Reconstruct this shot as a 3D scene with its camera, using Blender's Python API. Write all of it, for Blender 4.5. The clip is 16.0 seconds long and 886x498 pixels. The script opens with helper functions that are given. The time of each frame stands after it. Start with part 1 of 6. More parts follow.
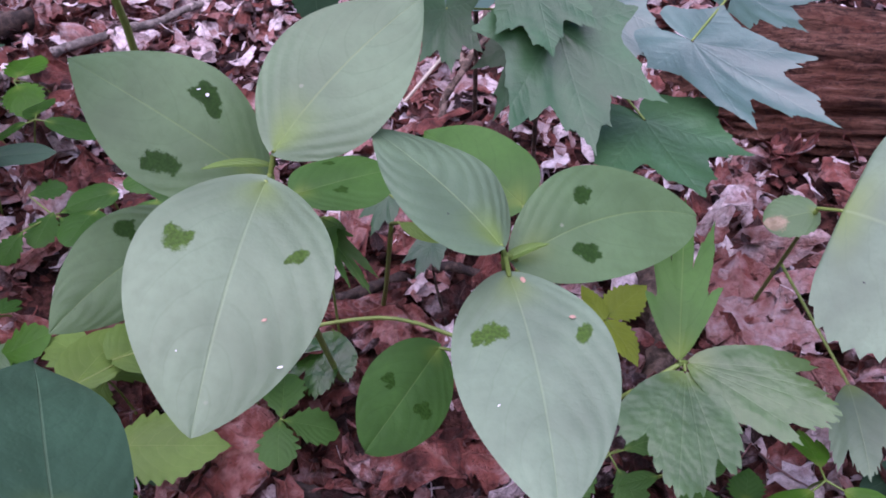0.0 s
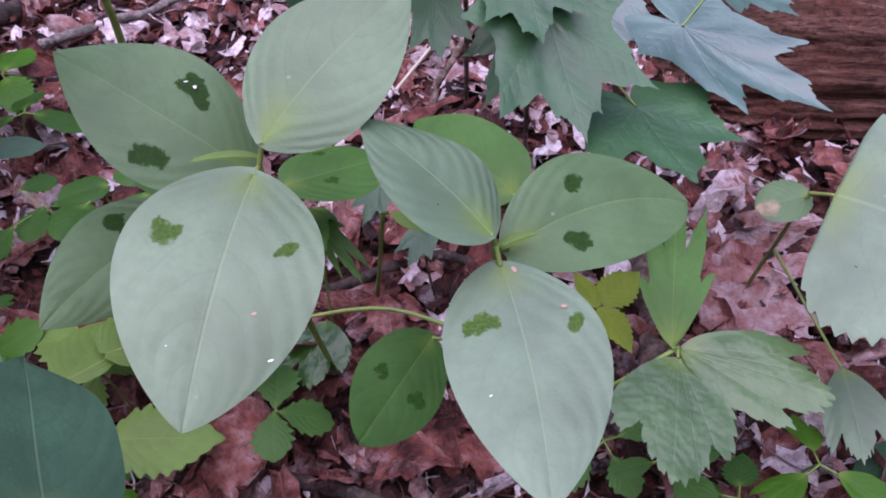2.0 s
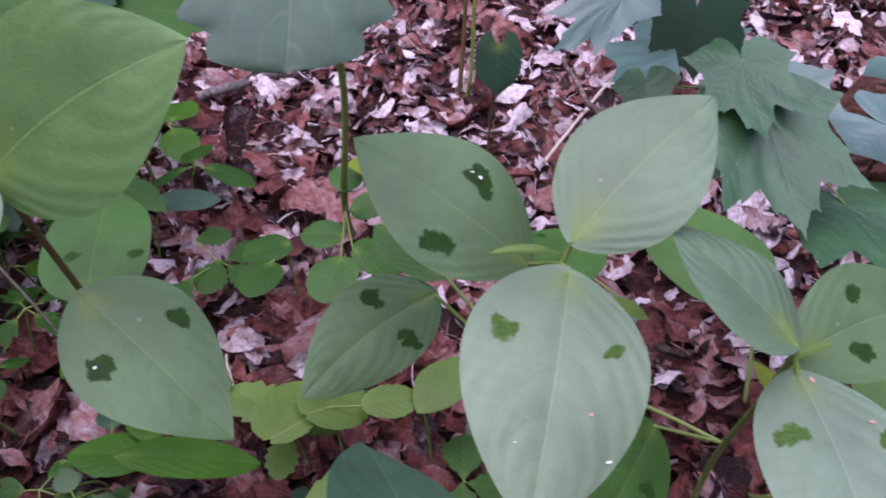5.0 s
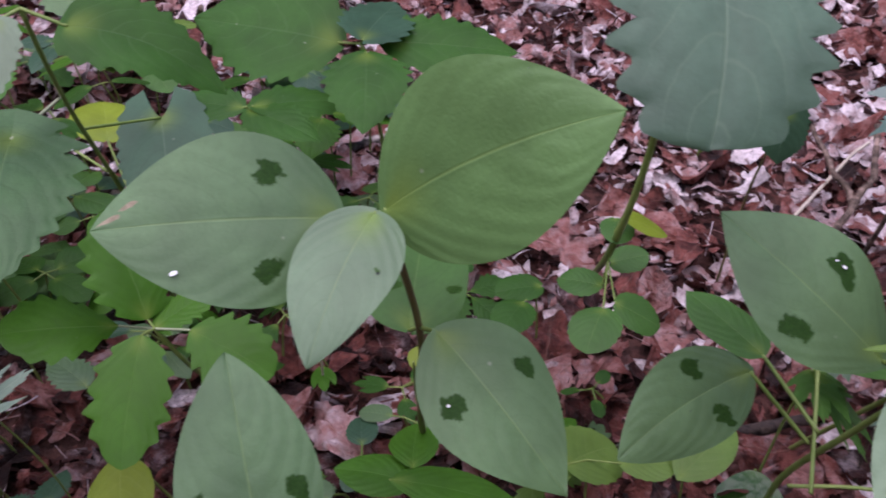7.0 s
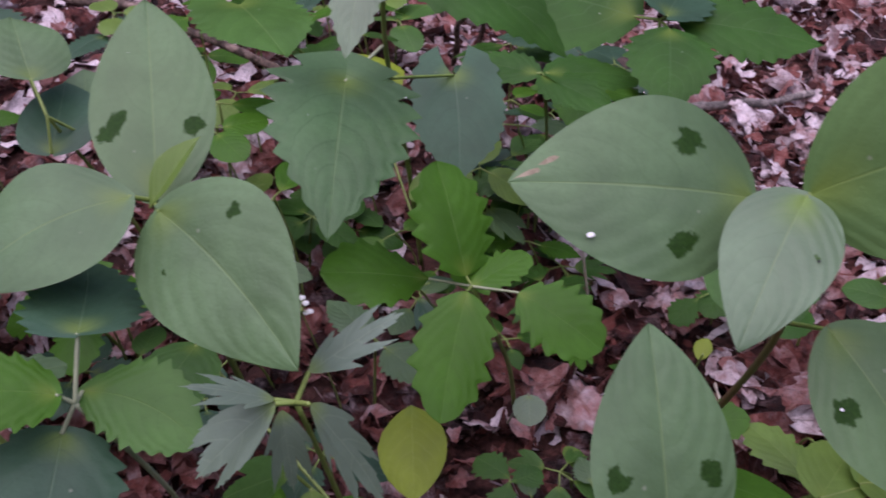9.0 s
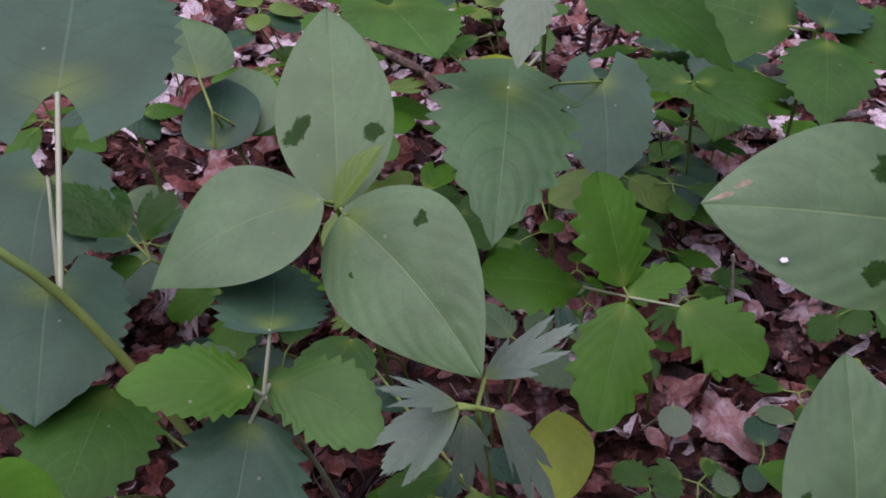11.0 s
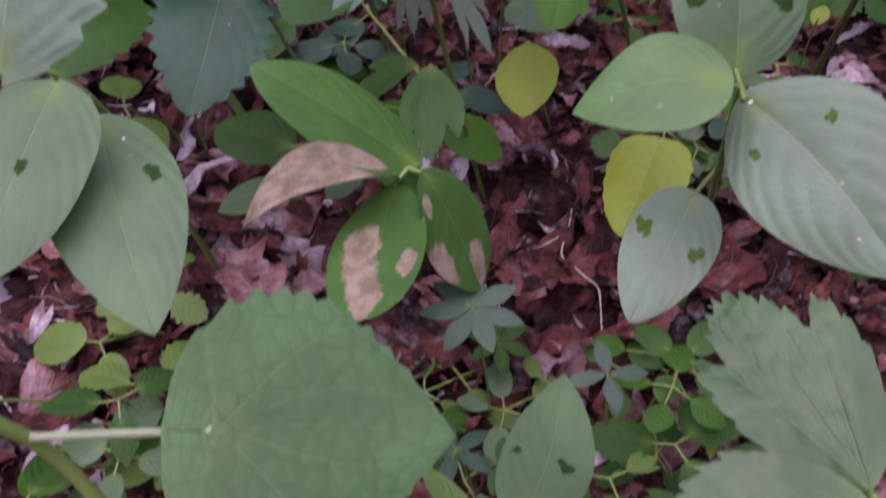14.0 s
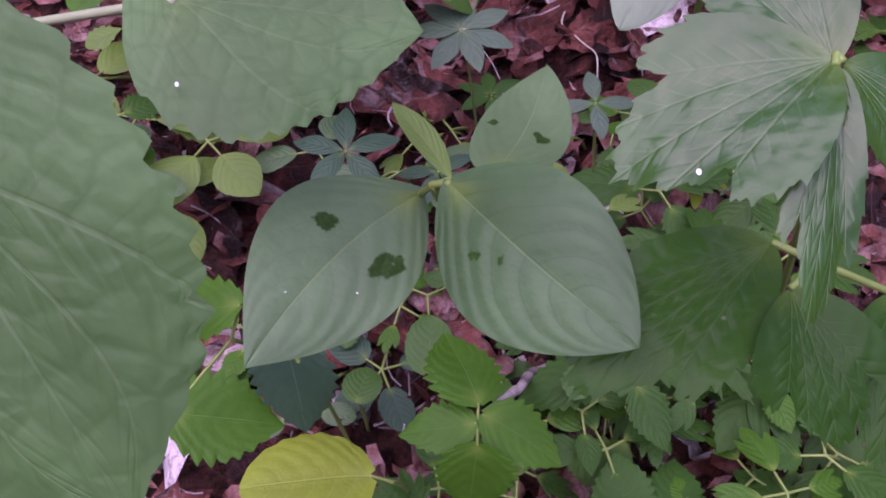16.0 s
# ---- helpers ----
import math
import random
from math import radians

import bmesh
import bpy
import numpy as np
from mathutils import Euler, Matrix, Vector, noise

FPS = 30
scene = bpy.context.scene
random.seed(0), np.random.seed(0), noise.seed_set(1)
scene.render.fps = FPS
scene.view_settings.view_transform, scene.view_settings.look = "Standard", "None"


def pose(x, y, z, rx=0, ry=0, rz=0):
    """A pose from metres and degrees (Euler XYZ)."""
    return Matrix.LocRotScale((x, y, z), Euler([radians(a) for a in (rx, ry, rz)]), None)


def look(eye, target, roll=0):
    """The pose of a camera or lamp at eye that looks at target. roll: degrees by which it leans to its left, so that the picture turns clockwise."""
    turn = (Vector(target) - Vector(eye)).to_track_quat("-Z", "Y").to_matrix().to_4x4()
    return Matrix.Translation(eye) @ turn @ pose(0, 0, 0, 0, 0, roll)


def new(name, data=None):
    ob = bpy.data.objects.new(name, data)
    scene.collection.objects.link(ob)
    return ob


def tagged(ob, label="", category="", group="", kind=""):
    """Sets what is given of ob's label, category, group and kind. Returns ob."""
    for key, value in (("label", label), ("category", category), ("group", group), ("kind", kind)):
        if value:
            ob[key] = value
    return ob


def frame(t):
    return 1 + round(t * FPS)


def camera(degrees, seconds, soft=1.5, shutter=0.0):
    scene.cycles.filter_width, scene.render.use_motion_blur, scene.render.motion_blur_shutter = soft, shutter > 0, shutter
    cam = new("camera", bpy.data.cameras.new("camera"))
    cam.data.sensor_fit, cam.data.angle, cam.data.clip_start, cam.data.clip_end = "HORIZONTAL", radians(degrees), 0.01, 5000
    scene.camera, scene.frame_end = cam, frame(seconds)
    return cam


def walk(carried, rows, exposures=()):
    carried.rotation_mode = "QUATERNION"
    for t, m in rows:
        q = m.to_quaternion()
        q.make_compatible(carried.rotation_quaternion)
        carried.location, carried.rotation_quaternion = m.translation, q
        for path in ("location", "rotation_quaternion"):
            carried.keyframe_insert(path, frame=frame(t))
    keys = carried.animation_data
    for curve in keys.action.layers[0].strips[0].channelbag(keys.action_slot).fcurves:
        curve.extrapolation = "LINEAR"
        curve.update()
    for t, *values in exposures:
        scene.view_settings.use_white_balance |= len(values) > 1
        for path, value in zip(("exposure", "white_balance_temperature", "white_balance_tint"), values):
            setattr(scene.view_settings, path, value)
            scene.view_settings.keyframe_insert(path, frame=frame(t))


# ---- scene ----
cam = camera(50.3, 16.0, soft=1.8, shutter=0.4)
PATH = [
    (0, (0.009, 0.006, 0.597), (-0.021, 1.53, -0.697), -1.4),
    (0.5, (0.009, 0.006, 0.597), (-0.013, 1.524, -0.704), -1.4),
    (1, (0.011, 0.006, 0.597), (-0.009, 1.519, -0.711), -1.6),
    (1.5, (0.011, 0.006, 0.597), (-0.006, 1.515, -0.715), -1.7),
    (2, (0.011, 0.008, 0.597), (-0.009, 1.515, -0.718), -1.9),
    (2.5, (0.01, 0.008, 0.597), (-0.014, 1.519, -0.714), -2.0),
    (3, (0.004, 0.008, 0.601), (-0.03, 1.527, -0.7), -2.0),
    (5.5, (-0.138, 0.009, 0.629), (-0.288, 1.587, -0.591), 0.1),
    (6, (-0.166, 0.005, 0.634), (-0.383, 1.585, -0.573), 0.3),
    (6.5, (-0.198, 0.001, 0.642), (-0.481, 1.574, -0.561), 0.9),
    (7, (-0.225, 0.0, 0.641), (-0.593, 1.56, -0.556), 1.3),
    (7.5, (-0.255, -0.006, 0.631), (-0.691, 1.534, -0.568), 1.7),
    (8, (-0.292, -0.013, 0.627), (-0.773, 1.489, -0.604), 2.4),
    (8.5, (-0.326, -0.024, 0.621), (-0.853, 1.458, -0.615), 3.0),
    (9, (-0.355, -0.034, 0.622), (-0.949, 1.423, -0.612), 2.9),
    (9.5, (-0.378, -0.037, 0.62), (-1.058, 1.382, -0.614), 2.4),
    (10, (-0.4, -0.046, 0.629), (-1.119, 1.341, -0.62), 1.8),
    (12.5, (-0.362, -0.078, 0.639), (-1.129, 1.263, -0.632), 1.4),
    (13, (-0.321, -0.096, 0.617), (-1.09, 1.207, -0.692), 1.2),
    (13.5, (-0.292, -0.123, 0.59), (-1.024, 1.106, -0.808), 1.0),
    (14, (-0.27, -0.148, 0.563), (-1.003, 0.947, -0.941), -0.7),
    (14.5, (-0.252, -0.155, 0.545), (-0.945, 0.817, -1.06), -1.3),
    (15, (-0.234, -0.175, 0.522), (-0.911, 0.759, -1.112), -0.8),
    (15.5, (-0.233, -0.187, 0.517), (-0.85, 0.725, -1.153), 1.4),
    (16, (-0.228, -0.189, 0.516), (-0.846, 0.709, -1.161), 1.2),
]
EXPOSURES = [(0.0, 0.93, 5950, 43), (3.0, 0.94, 5950, 42), (5.5, 0.82, 5980, 41), (7.0, 0.65, 6250, 33), (8.5, 0.55, 6250, 40), (10.0, 0.43, 6250, 40), (12.5, 0.42, 6400, 37),
             (13.5, 0.59, 6280, 43), (14.5, 0.81, 6130, 57), (16.0, 1.02, 6080, 67)]
walk(cam, [(t, look(eye, target, roll)) for t, eye, target, roll in PATH], EXPOSURES)

# ---- world and light: open shade under a woodland canopy ----
world = bpy.data.worlds.new("sky")
scene.world = world
world.use_nodes = True
wn = world.node_tree
sky = wn.nodes.new("ShaderNodeTexSky")
sky.sky_type, sky.sun_disc = "NISHITA", False
sky.sun_elevation, sky.sun_rotation = radians(76), radians(225)
wn.links.new(sky.outputs[0], wn.nodes["Background"].inputs[0])
wn.nodes["Background"].inputs[1].default_value = 0.16

sun_data = bpy.data.lights.new("sun", "SUN")
sun_data.energy, sun_data.angle, sun_data.color = 2.7, radians(94), (1.0, 0.95, 0.90)
sun = new("sun", sun_data)
sun.matrix_world = look((-0.30, -0.65, 3.0), (0, 0, 0))


# ---- materials ----
def nodes_of(name):
    mat = bpy.data.materials.new(name)
    mat.use_nodes = True
    nt = mat.node_tree
    return mat, nt, nt.nodes["Principled BSDF"]


class Net:
    """Short hand for building node trees."""

    def __init__(self, nt):
        self.nt = nt

    def put(self, socket, value):
        if isinstance(value, bpy.types.NodeSocket):
            self.nt.links.new(value, socket)
        elif value is not None:
            socket.default_value = value

    def math(self, op, a, b=None, c=None):
        n = self.nt.nodes.new("ShaderNodeMath")
        n.operation = op
        for i, v in enumerate((a, b, c)):
            self.put(n.inputs[i], v)
        return n.outputs[0]

    def ramp(self, value, lo, hi, a=0.0, b=1.0):
        n = self.nt.nodes.new("ShaderNodeMapRange")
        n.interpolation_type = "SMOOTHSTEP"
        for i, v in enumerate((value, lo, hi, a, b)):
            self.put(n.inputs[i], v)
        return n.outputs[0]

    def mix(self, fac, a, b, mode="MIX"):
        n = self.nt.nodes.new("ShaderNodeMix")
        n.data_type, n.blend_type = "RGBA", mode
        self.put(n.inputs["Factor"], fac)
        self.put(n.inputs[6], a)
        self.put(n.inputs[7], b)
        return n.outputs[2]

    def noise(self, scale, detail=3.0, vector=None, rough=0.55):
        n = self.nt.nodes.new("ShaderNodeTexNoise")
        n.inputs["Scale"].default_value, n.inputs["Detail"].default_value = scale, detail
        n.inputs["Roughness"].default_value = rough
        if vector is not None:
            self.put(n.inputs["Vector"], vector)
        return n.outputs["Fac"]

    def node(self, kind):
        return self.nt.nodes.new(kind)

    def bump(self, height, strength, distance):
        n = self.nt.nodes.new("ShaderNodeBump")
        n.inputs["Strength"].default_value, n.inputs["Distance"].default_value = strength, distance
        self.put(n.inputs["Height"], height)
        return n.outputs[0]


def rgb(c):
    return (*c, 1.0)


def leaf_material(name, colour, vein, veins=6.5, sweep=0.45, rough=0.46, relief=0.3, young=(0.16, 0.24, 0.04), glow=0.2, net=1.0, spec=0.24, cell=330.0, lace=0.0, blotch=(0.022, 0.062, 0.010), base=0.6, palmate=(), ripple=0.0, rib=0.17, young_reach=0.22, lines=None, aspect=0.67):
    """A green leaf: midrib, curved side veins, a fine net, brighter base, blotches where the mesh says so."""
    mat, nt, bsdf = nodes_of(name)
    n = Net(nt)
    uv = n.node("ShaderNodeUVMap")
    sep = n.node("ShaderNodeSeparateXYZ")
    nt.links.new(uv.outputs[0], sep.inputs[0])
    u = n.math("MULTIPLY", n.math("SUBTRACT", sep.outputs[0], 0.5), 2.0)
    v = sep.outputs[1]
    au = n.math("ABSOLUTE", u)
    coord = n.node("ShaderNodeTexCoord").outputs["Object"]
    info = n.node("ShaderNodeObjectInfo").outputs["Random"]
    wob = n.math("MULTIPLY", n.math("SUBTRACT", n.noise(30.0, 3.0, coord), 0.5), 0.15)
    # side veins leave the midrib and sweep towards the tip; the two sides alternate
    side = n.math("MULTIPLY", n.math("GREATER_THAN", u, 0.0), 0.45)
    s = n.math("SUBTRACT", n.math("ADD", v, wob), n.math("MULTIPLY", n.math("POWER", au, 1.7), sweep))
    f = n.math("FRACT", n.math("ADD", n.math("MULTIPLY", s, veins), side))
    tri = n.math("ABSOLUTE", n.math("SUBTRACT", f, 0.5))
    line = n.ramp(tri, 0.0, 0.07, 1.0, 0.0)
    fade = n.ramp(au, 0.55, 0.98, 1.0, 0.0)
    line = n.math("MULTIPLY", line, fade)
    quilt = n.math("MULTIPLY", n.ramp(tri, 0.0, 0.48, 0.0, 1.0), n.math("MULTIPLY", n.ramp(v, 0.72, 0.97, 1.0, 0.0), n.ramp(v, 0.02, 0.16)))
    midrib = n.ramp(au, 0.006, 0.024, 1.0, 0.0)
    if palmate:
        # ribs that fan out from the base, with finer forks between them
        w = n.math("MULTIPLY", au, aspect)
        line, midrib, quilt = 0.0, 0.0, 0.0
        for angle in palmate:
            c, k = math.cos(radians(angle)), math.sin(radians(angle))
            across = n.math("ABSOLUTE", n.math("SUBTRACT", n.math("MULTIPLY", w, c), n.math("MULTIPLY", v, k)))
            along = n.math("ADD", n.math("MULTIPLY", w, k), n.math("MULTIPLY", v, c))
            on = n.ramp(along, 0.0, 0.04)
            midrib = n.math("MAXIMUM", midrib, n.math("MULTIPLY", on, n.ramp(across, 0.003, 0.013, 1.0, 0.0)))
            fork = n.math("FRACT", n.math("MULTIPLY", n.math("SUBTRACT", n.math("ADD", along, wob), n.math("MULTIPLY", across, 1.1)), 9.0))
            fork = n.math("ABSOLUTE", n.math("SUBTRACT", fork, 0.5))
            near = n.math("MULTIPLY", on, n.ramp(across, 0.05, 0.17, 1.0, 0.0))
            line = n.math("MAXIMUM", line, n.math("MULTIPLY", near, n.ramp(fork, 0.0, 0.07, 0.7, 0.0)))
            quilt = n.math("MAXIMUM", quilt, n.math("MULTIPLY", near, n.ramp(fork, 0.0, 0.3, 0.0, 0.8)))
    vor = n.node("ShaderNodeTexVoronoi")
    vor.feature = "DISTANCE_TO_EDGE"
    vor.inputs["Scale"].default_value = cell
    nt.links.new(coord, vor.inputs["Vector"])
    cells = n.ramp(vor.outputs["Distance"], 0.0, 0.3)
    # colour
    big = n.noise(14.0, 3.0, coord)
    fine = n.noise(260.0, 3.0, coord)
    dark = tuple(c * 0.72 for c in colour)
    light = tuple(min(1.0, c * 1.22) for c in colour)
    col = n.mix(n.ramp(big, 0.32, 0.7), rgb(dark), rgb(light))
    col = n.mix(n.math("MULTIPLY", n.ramp(fine, 0.35, 0.75), 0.25), col, rgb(tuple(c * 0.6 for c in colour)))
    col = n.mix(n.math("MULTIPLY", info, 0.18), col, rgb((colour[0] * 1.25, colour[1] * 1.1, colour[2] * 0.75)))
    near_base = n.math("MULTIPLY", n.ramp(v, 0.0, young_reach, 1.0, 0.0), n.ramp(au, 0.05, 0.7, 1.0, 0.0))
    col = n.mix(n.math("MULTIPLY", near_base, base), col, rgb(young))
    # dark lines: vein colour plus painted furrow shade, here and along the net
    col = n.mix(n.math("MULTIPLY", line, rib), col, rgb(lines or vein))
    col = n.mix(n.math("MULTIPLY", midrib, 0.10 if palmate else 0.24), col, rgb(vein))
    col = n.mix(n.math("MULTIPLY", n.ramp(vor.outputs["Distance"], 0.0, 0.13, 1.0, 0.0), lace), col, rgb(lines or vein))
    # blotches, two to a leaf, ragged
    at = n.node("ShaderNodeAttribute")
    at.attribute_name = "blotch"
    sepb = n.node("ShaderNodeSeparateColor")
    nt.links.new(at.outputs["Color"], sepb.inputs[0])
    rag = n.math("MULTIPLY", n.math("SUBTRACT", n.noise(300.0, 5.0, coord, 0.75), 0.5), 1.15)
    m = n.ramp(n.math("ADD", sepb.outputs[0], rag), 0.40, 0.60)
    stain = n.mix(n.ramp(n.noise(700.0, 3.0, coord), 0.35, 0.7), rgb(tuple(c * 0.75 for c in blotch)), rgb(tuple(c * 1.5 for c in blotch)))
    col = n.mix(n.math("MULTIPLY", m, 0.92), col, stain)
    # withered parts
    w = n.ramp(n.math("ADD", sepb.outputs[1], n.math("MULTIPLY", n.math("SUBTRACT", n.noise(75.0, 5.0, coord, 0.7), 0.5), 0.9)), 0.43, 0.57)
    tan = n.mix(n.ramp(n.noise(70.0, 5.0, coord, 0.7), 0.38, 0.62), rgb((0.19, 0.150, 0.090)), rgb((0.34, 0.275, 0.185)))
    col = n.mix(w, col, tan)
    # pale nibbles and dust
    dust = n.ramp(n.noise(95.0, 1.0, coord), 0.80, 0.84)
    col = n.mix(n.math("MULTIPLY", dust, 0.5), col, rgb((0.3, 0.33, 0.24)))
    nt.links.new(col, bsdf.inputs["Base Color"])
    rv = n.math("ADD", rough, n.math("MULTIPLY", n.math("SUBTRACT", big, 0.5), 0.25))
    nt.links.new(rv, bsdf.inputs["Roughness"])
    nt.links.new(n.math("MULTIPLY_ADD", m, -0.8 * spec, spec), bsdf.inputs["Specular IOR Level"])
    h = n.math("ADD", n.math("MULTIPLY", quilt, 0.8 * relief), n.math("MULTIPLY", cells, 0.05 * net))
    h = n.math("SUBTRACT", h, n.math("MULTIPLY", midrib, 0.12 if palmate else 0.25))
    if ripple:
        h = n.math("ADD", h, n.math("MULTIPLY", n.noise(55.0, 2.0, coord), ripple))
    h = n.math("ADD", h, n.math("MULTIPLY", n.noise(85.0, 3.0, coord, 0.6), 0.55))
    h = n.math("ADD", h, n.math("MULTIPLY", fine, 0.2))
    b = n.bump(h, 0.55, 0.0012)
    nt.links.new(b, bsdf.inputs["Normal"])
    tr = n.node("ShaderNodeBsdfTranslucent")
    nt.links.new(n.mix(0.5, col, rgb((colour[0] * 1.6, colour[1] * 1.7, colour[2] * 0.6))), tr.inputs[0])
    ms = n.node("ShaderNodeMixShader")
    ms.inputs[0].default_value = glow
    nt.links.new(bsdf.outputs[0], ms.inputs[1])
    nt.links.new(tr.outputs[0], ms.inputs[2])
    nt.links.new(ms.outputs[0], nt.nodes["Material Output"].inputs[0])
    return mat


GREY_GREEN = leaf_material("grey_green_leaf", (0.098, 0.184, 0.080), (0.25, 0.36, 0.13), relief=0.36, rib=0.22, lines=(0.060, 0.120, 0.046), spec=0.32, blotch=(0.013, 0.042, 0.006))
PALE_GREEN = leaf_material("pale_green_leaf", (0.150, 0.230, 0.142), (0.29, 0.40, 0.20), relief=0.45, rib=0.22, lines=(0.090, 0.150, 0.078), spec=0.42, blotch=(0.042, 0.092, 0.010))
VEINED_GREEN = leaf_material("veined_green_leaf", (0.108, 0.215, 0.072), (0.26, 0.38, 0.10), veins=6.5, relief=0.45, base=0.7, young_reach=0.3, rib=0.20, lines=(0.070, 0.150, 0.044))
MID_GREEN = leaf_material("mid_green_leaf", (0.055, 0.146, 0.030), (0.20, 0.30, 0.10), spec=0.2, lines=(0.030, 0.088, 0.016), rib=0.3)
DULL_GREEN = leaf_material("dull_green_leaf", (0.060, 0.136, 0.050), (0.20, 0.30, 0.12), spec=0.3, relief=0.5, lines=(0.028, 0.074, 0.022), rib=0.45)
BLUE_GREEN = leaf_material("blue_green_leaf", (0.040, 0.098, 0.056), (0.17, 0.26, 0.15), veins=6.0, lines=(0.022, 0.060, 0.034), rib=0.35)
BRIGHT_GREEN = leaf_material("bright_green_leaf", (0.048, 0.152, 0.012), (0.16, 0.28, 0.08), veins=6.0, spec=0.18, lines=(0.030, 0.095, 0.008), rib=0.3)
DEEP_GREEN = leaf_material("deep_green_leaf", (0.032, 0.102, 0.016), (0.10, 0.18, 0.07), veins=6.0, spec=0.14)
YELLOW_GREEN = leaf_material("yellow_green_leaf", (0.190, 0.270, 0.022), (0.32, 0.40, 0.10), veins=6.0)
GLOSSY_GREEN = leaf_material("glossy_green_leaf", (0.032, 0.100, 0.016), (0.20, 0.30, 0.15), rough=0.27, relief=0.17, spec=0.5, base=0.2, palmate=(0, 16, 31), net=0.4, ripple=5.5)
# Paler than GLOSSY_GREEN: grey sheen is put into the base colour.
SATIN_GREEN = leaf_material("satin_green_leaf", (0.075, 0.150, 0.055), (0.20, 0.30, 0.14), rough=0.34, relief=0.14, spec=0.55, base=0.5, palmate=(0, 16, 31), net=0.4, ripple=5.0)
# The bluish base colour carries sky sheen on the upturned maple leaves.
MAPLE_GREEN = leaf_material("maple_green_leaf", (0.064, 0.140, 0.110), (0.17, 0.27, 0.21), rough=0.38, spec=1.0, relief=0.2, base=0.0, palmate=(0, 44, 93), ripple=1.2)
# Shaded copy of MAPLE_GREEN: darker and duller where leaves mirror no sky.
MAPLE_SHADED = leaf_material("maple_shaded_leaf", (0.038, 0.112, 0.046), (0.12, 0.21, 0.12), rough=0.40, spec=0.5, relief=0.3, base=0.0, palmate=(0, 44, 93), ripple=2.0)
DARK_GLOSS = leaf_material("dark_glossy_leaf", (0.022, 0.080, 0.010), (0.10, 0.18, 0.06), rough=0.28, relief=0.3, spec=0.12, base=0.2, palmate=(0, 16, 31), net=0.4, ripple=4.5)
# Greyer, paler VEINED_GREEN: the leaves' light sheen is part of the base colour.
SHEEN_GREEN = leaf_material("sheen_green_leaf", (0.125, 0.210, 0.118), (0.30, 0.40, 0.16), veins=6.5, relief=0.5, base=0.7, young_reach=0.34, young=(0.17, 0.28, 0.04), rib=0.26, lines=(0.070, 0.135, 0.058), spec=0.42)


LIGHT_GREEN = leaf_material("light_green_leaf", (0.125, 0.225, 0.045), (0.24, 0.34, 0.10), veins=6.0)
HEART_GREEN = leaf_material("heart_green_leaf", (0.070, 0.154, 0.050), (0.21, 0.30, 0.15), veins=5.0, sweep=0.5, relief=0.2, net=4.5, cell=118.0, lace=0.30, base=0.15, rib=0.45, palmate=(0, 24, 50, 84), aspect=0.75, lines=(0.030, 0.088, 0.018))
WHORL_GREEN = leaf_material("whorl_green_leaf", (0.085, 0.150, 0.098), (0.16, 0.24, 0.15), veins=4.0, rough=0.5)
# Lighter stand-in for BLUE_GREEN: haze and missing light put into the colour.
HAZE_GREEN = leaf_material("haze_green_leaf", (0.082, 0.150, 0.096), (0.19, 0.28, 0.17), veins=6.0, spec=0.35)
SILVER_GREEN = leaf_material("silver_green_leaf", (0.140, 0.205, 0.150), (0.26, 0.34, 0.22), veins=4.0, rough=0.5)


def stem_material(name, a, b, bark=False):
    mat, nt, bsdf = nodes_of(name)
    n = Net(nt)
    coord = n.node("ShaderNodeTexCoord").outputs["Object"]
    mp = n.node("ShaderNodeMapping")
    mp.inputs["Scale"].default_value = (1, 1, 0.25)
    nt.links.new(coord, mp.inputs[0])
    k = n.noise(160.0, 4.0, mp.outputs[0])
    big = n.noise(18.0, 3.0, coord)
    col = n.mix(n.ramp(big, 0.3, 0.7), rgb(a), rgb(b))
    col = n.mix(n.math("MULTIPLY", k, 0.5), col, rgb(tuple(c * 0.45 for c in a)))
    nt.links.new(col, bsdf.inputs["Base Color"])
    bsdf.inputs["Roughness"].default_value = 0.55
    if bark:
        crust = n.noise(90.0, 6.0, coord, 0.75)
        col = n.mix(n.ramp(crust, 0.42, 0.6), rgb(tuple(c * 0.35 for c in a)), col)
        col = n.mix(n.ramp(n.noise(40.0, 4.0, coord), 0.58, 0.68, 0.0, 0.6), col, rgb(tuple(min(1.0, c * 1.7) for c in b)))
        nt.links.new(col, bsdf.inputs["Base Color"])
        bsdf.inputs["Roughness"].default_value = 0.85
        nt.links.new(n.bump(n.math("ADD", k, crust), 1.0, 0.003), bsdf.inputs["Normal"])
    else:
        nt.links.new(n.bump(k, 0.6, 0.001), bsdf.inputs["Normal"])
    return mat


GREEN_STEM = stem_material("green_stem", (0.15, 0.24, 0.045), (0.25, 0.33, 0.08))
RED_STEM = stem_material("reddish_stem", (0.16, 0.09, 0.04), (0.13, 0.15, 0.04))
PALE_STEM = stem_material("pale_petiole", (0.30, 0.36, 0.20), (0.38, 0.42, 0.28))
TWIG_BARK = stem_material("twig_bark", (0.13, 0.085, 0.06), (0.24, 0.17, 0.14), True)
GREY_BARK = stem_material("grey_bark", (0.22, 0.19, 0.17), (0.34, 0.29, 0.27), True)
DARK_BARK = stem_material("dark_bark", (0.05, 0.032, 0.026), (0.10, 0.065, 0.05), True)
PALE_STRAW = stem_material("pale_straw", (0.48, 0.42, 0.33), (0.60, 0.54, 0.44))
RED_WOOD = stem_material("red_wood", (0.26, 0.11, 0.075), (0.34, 0.2, 0.15), True)


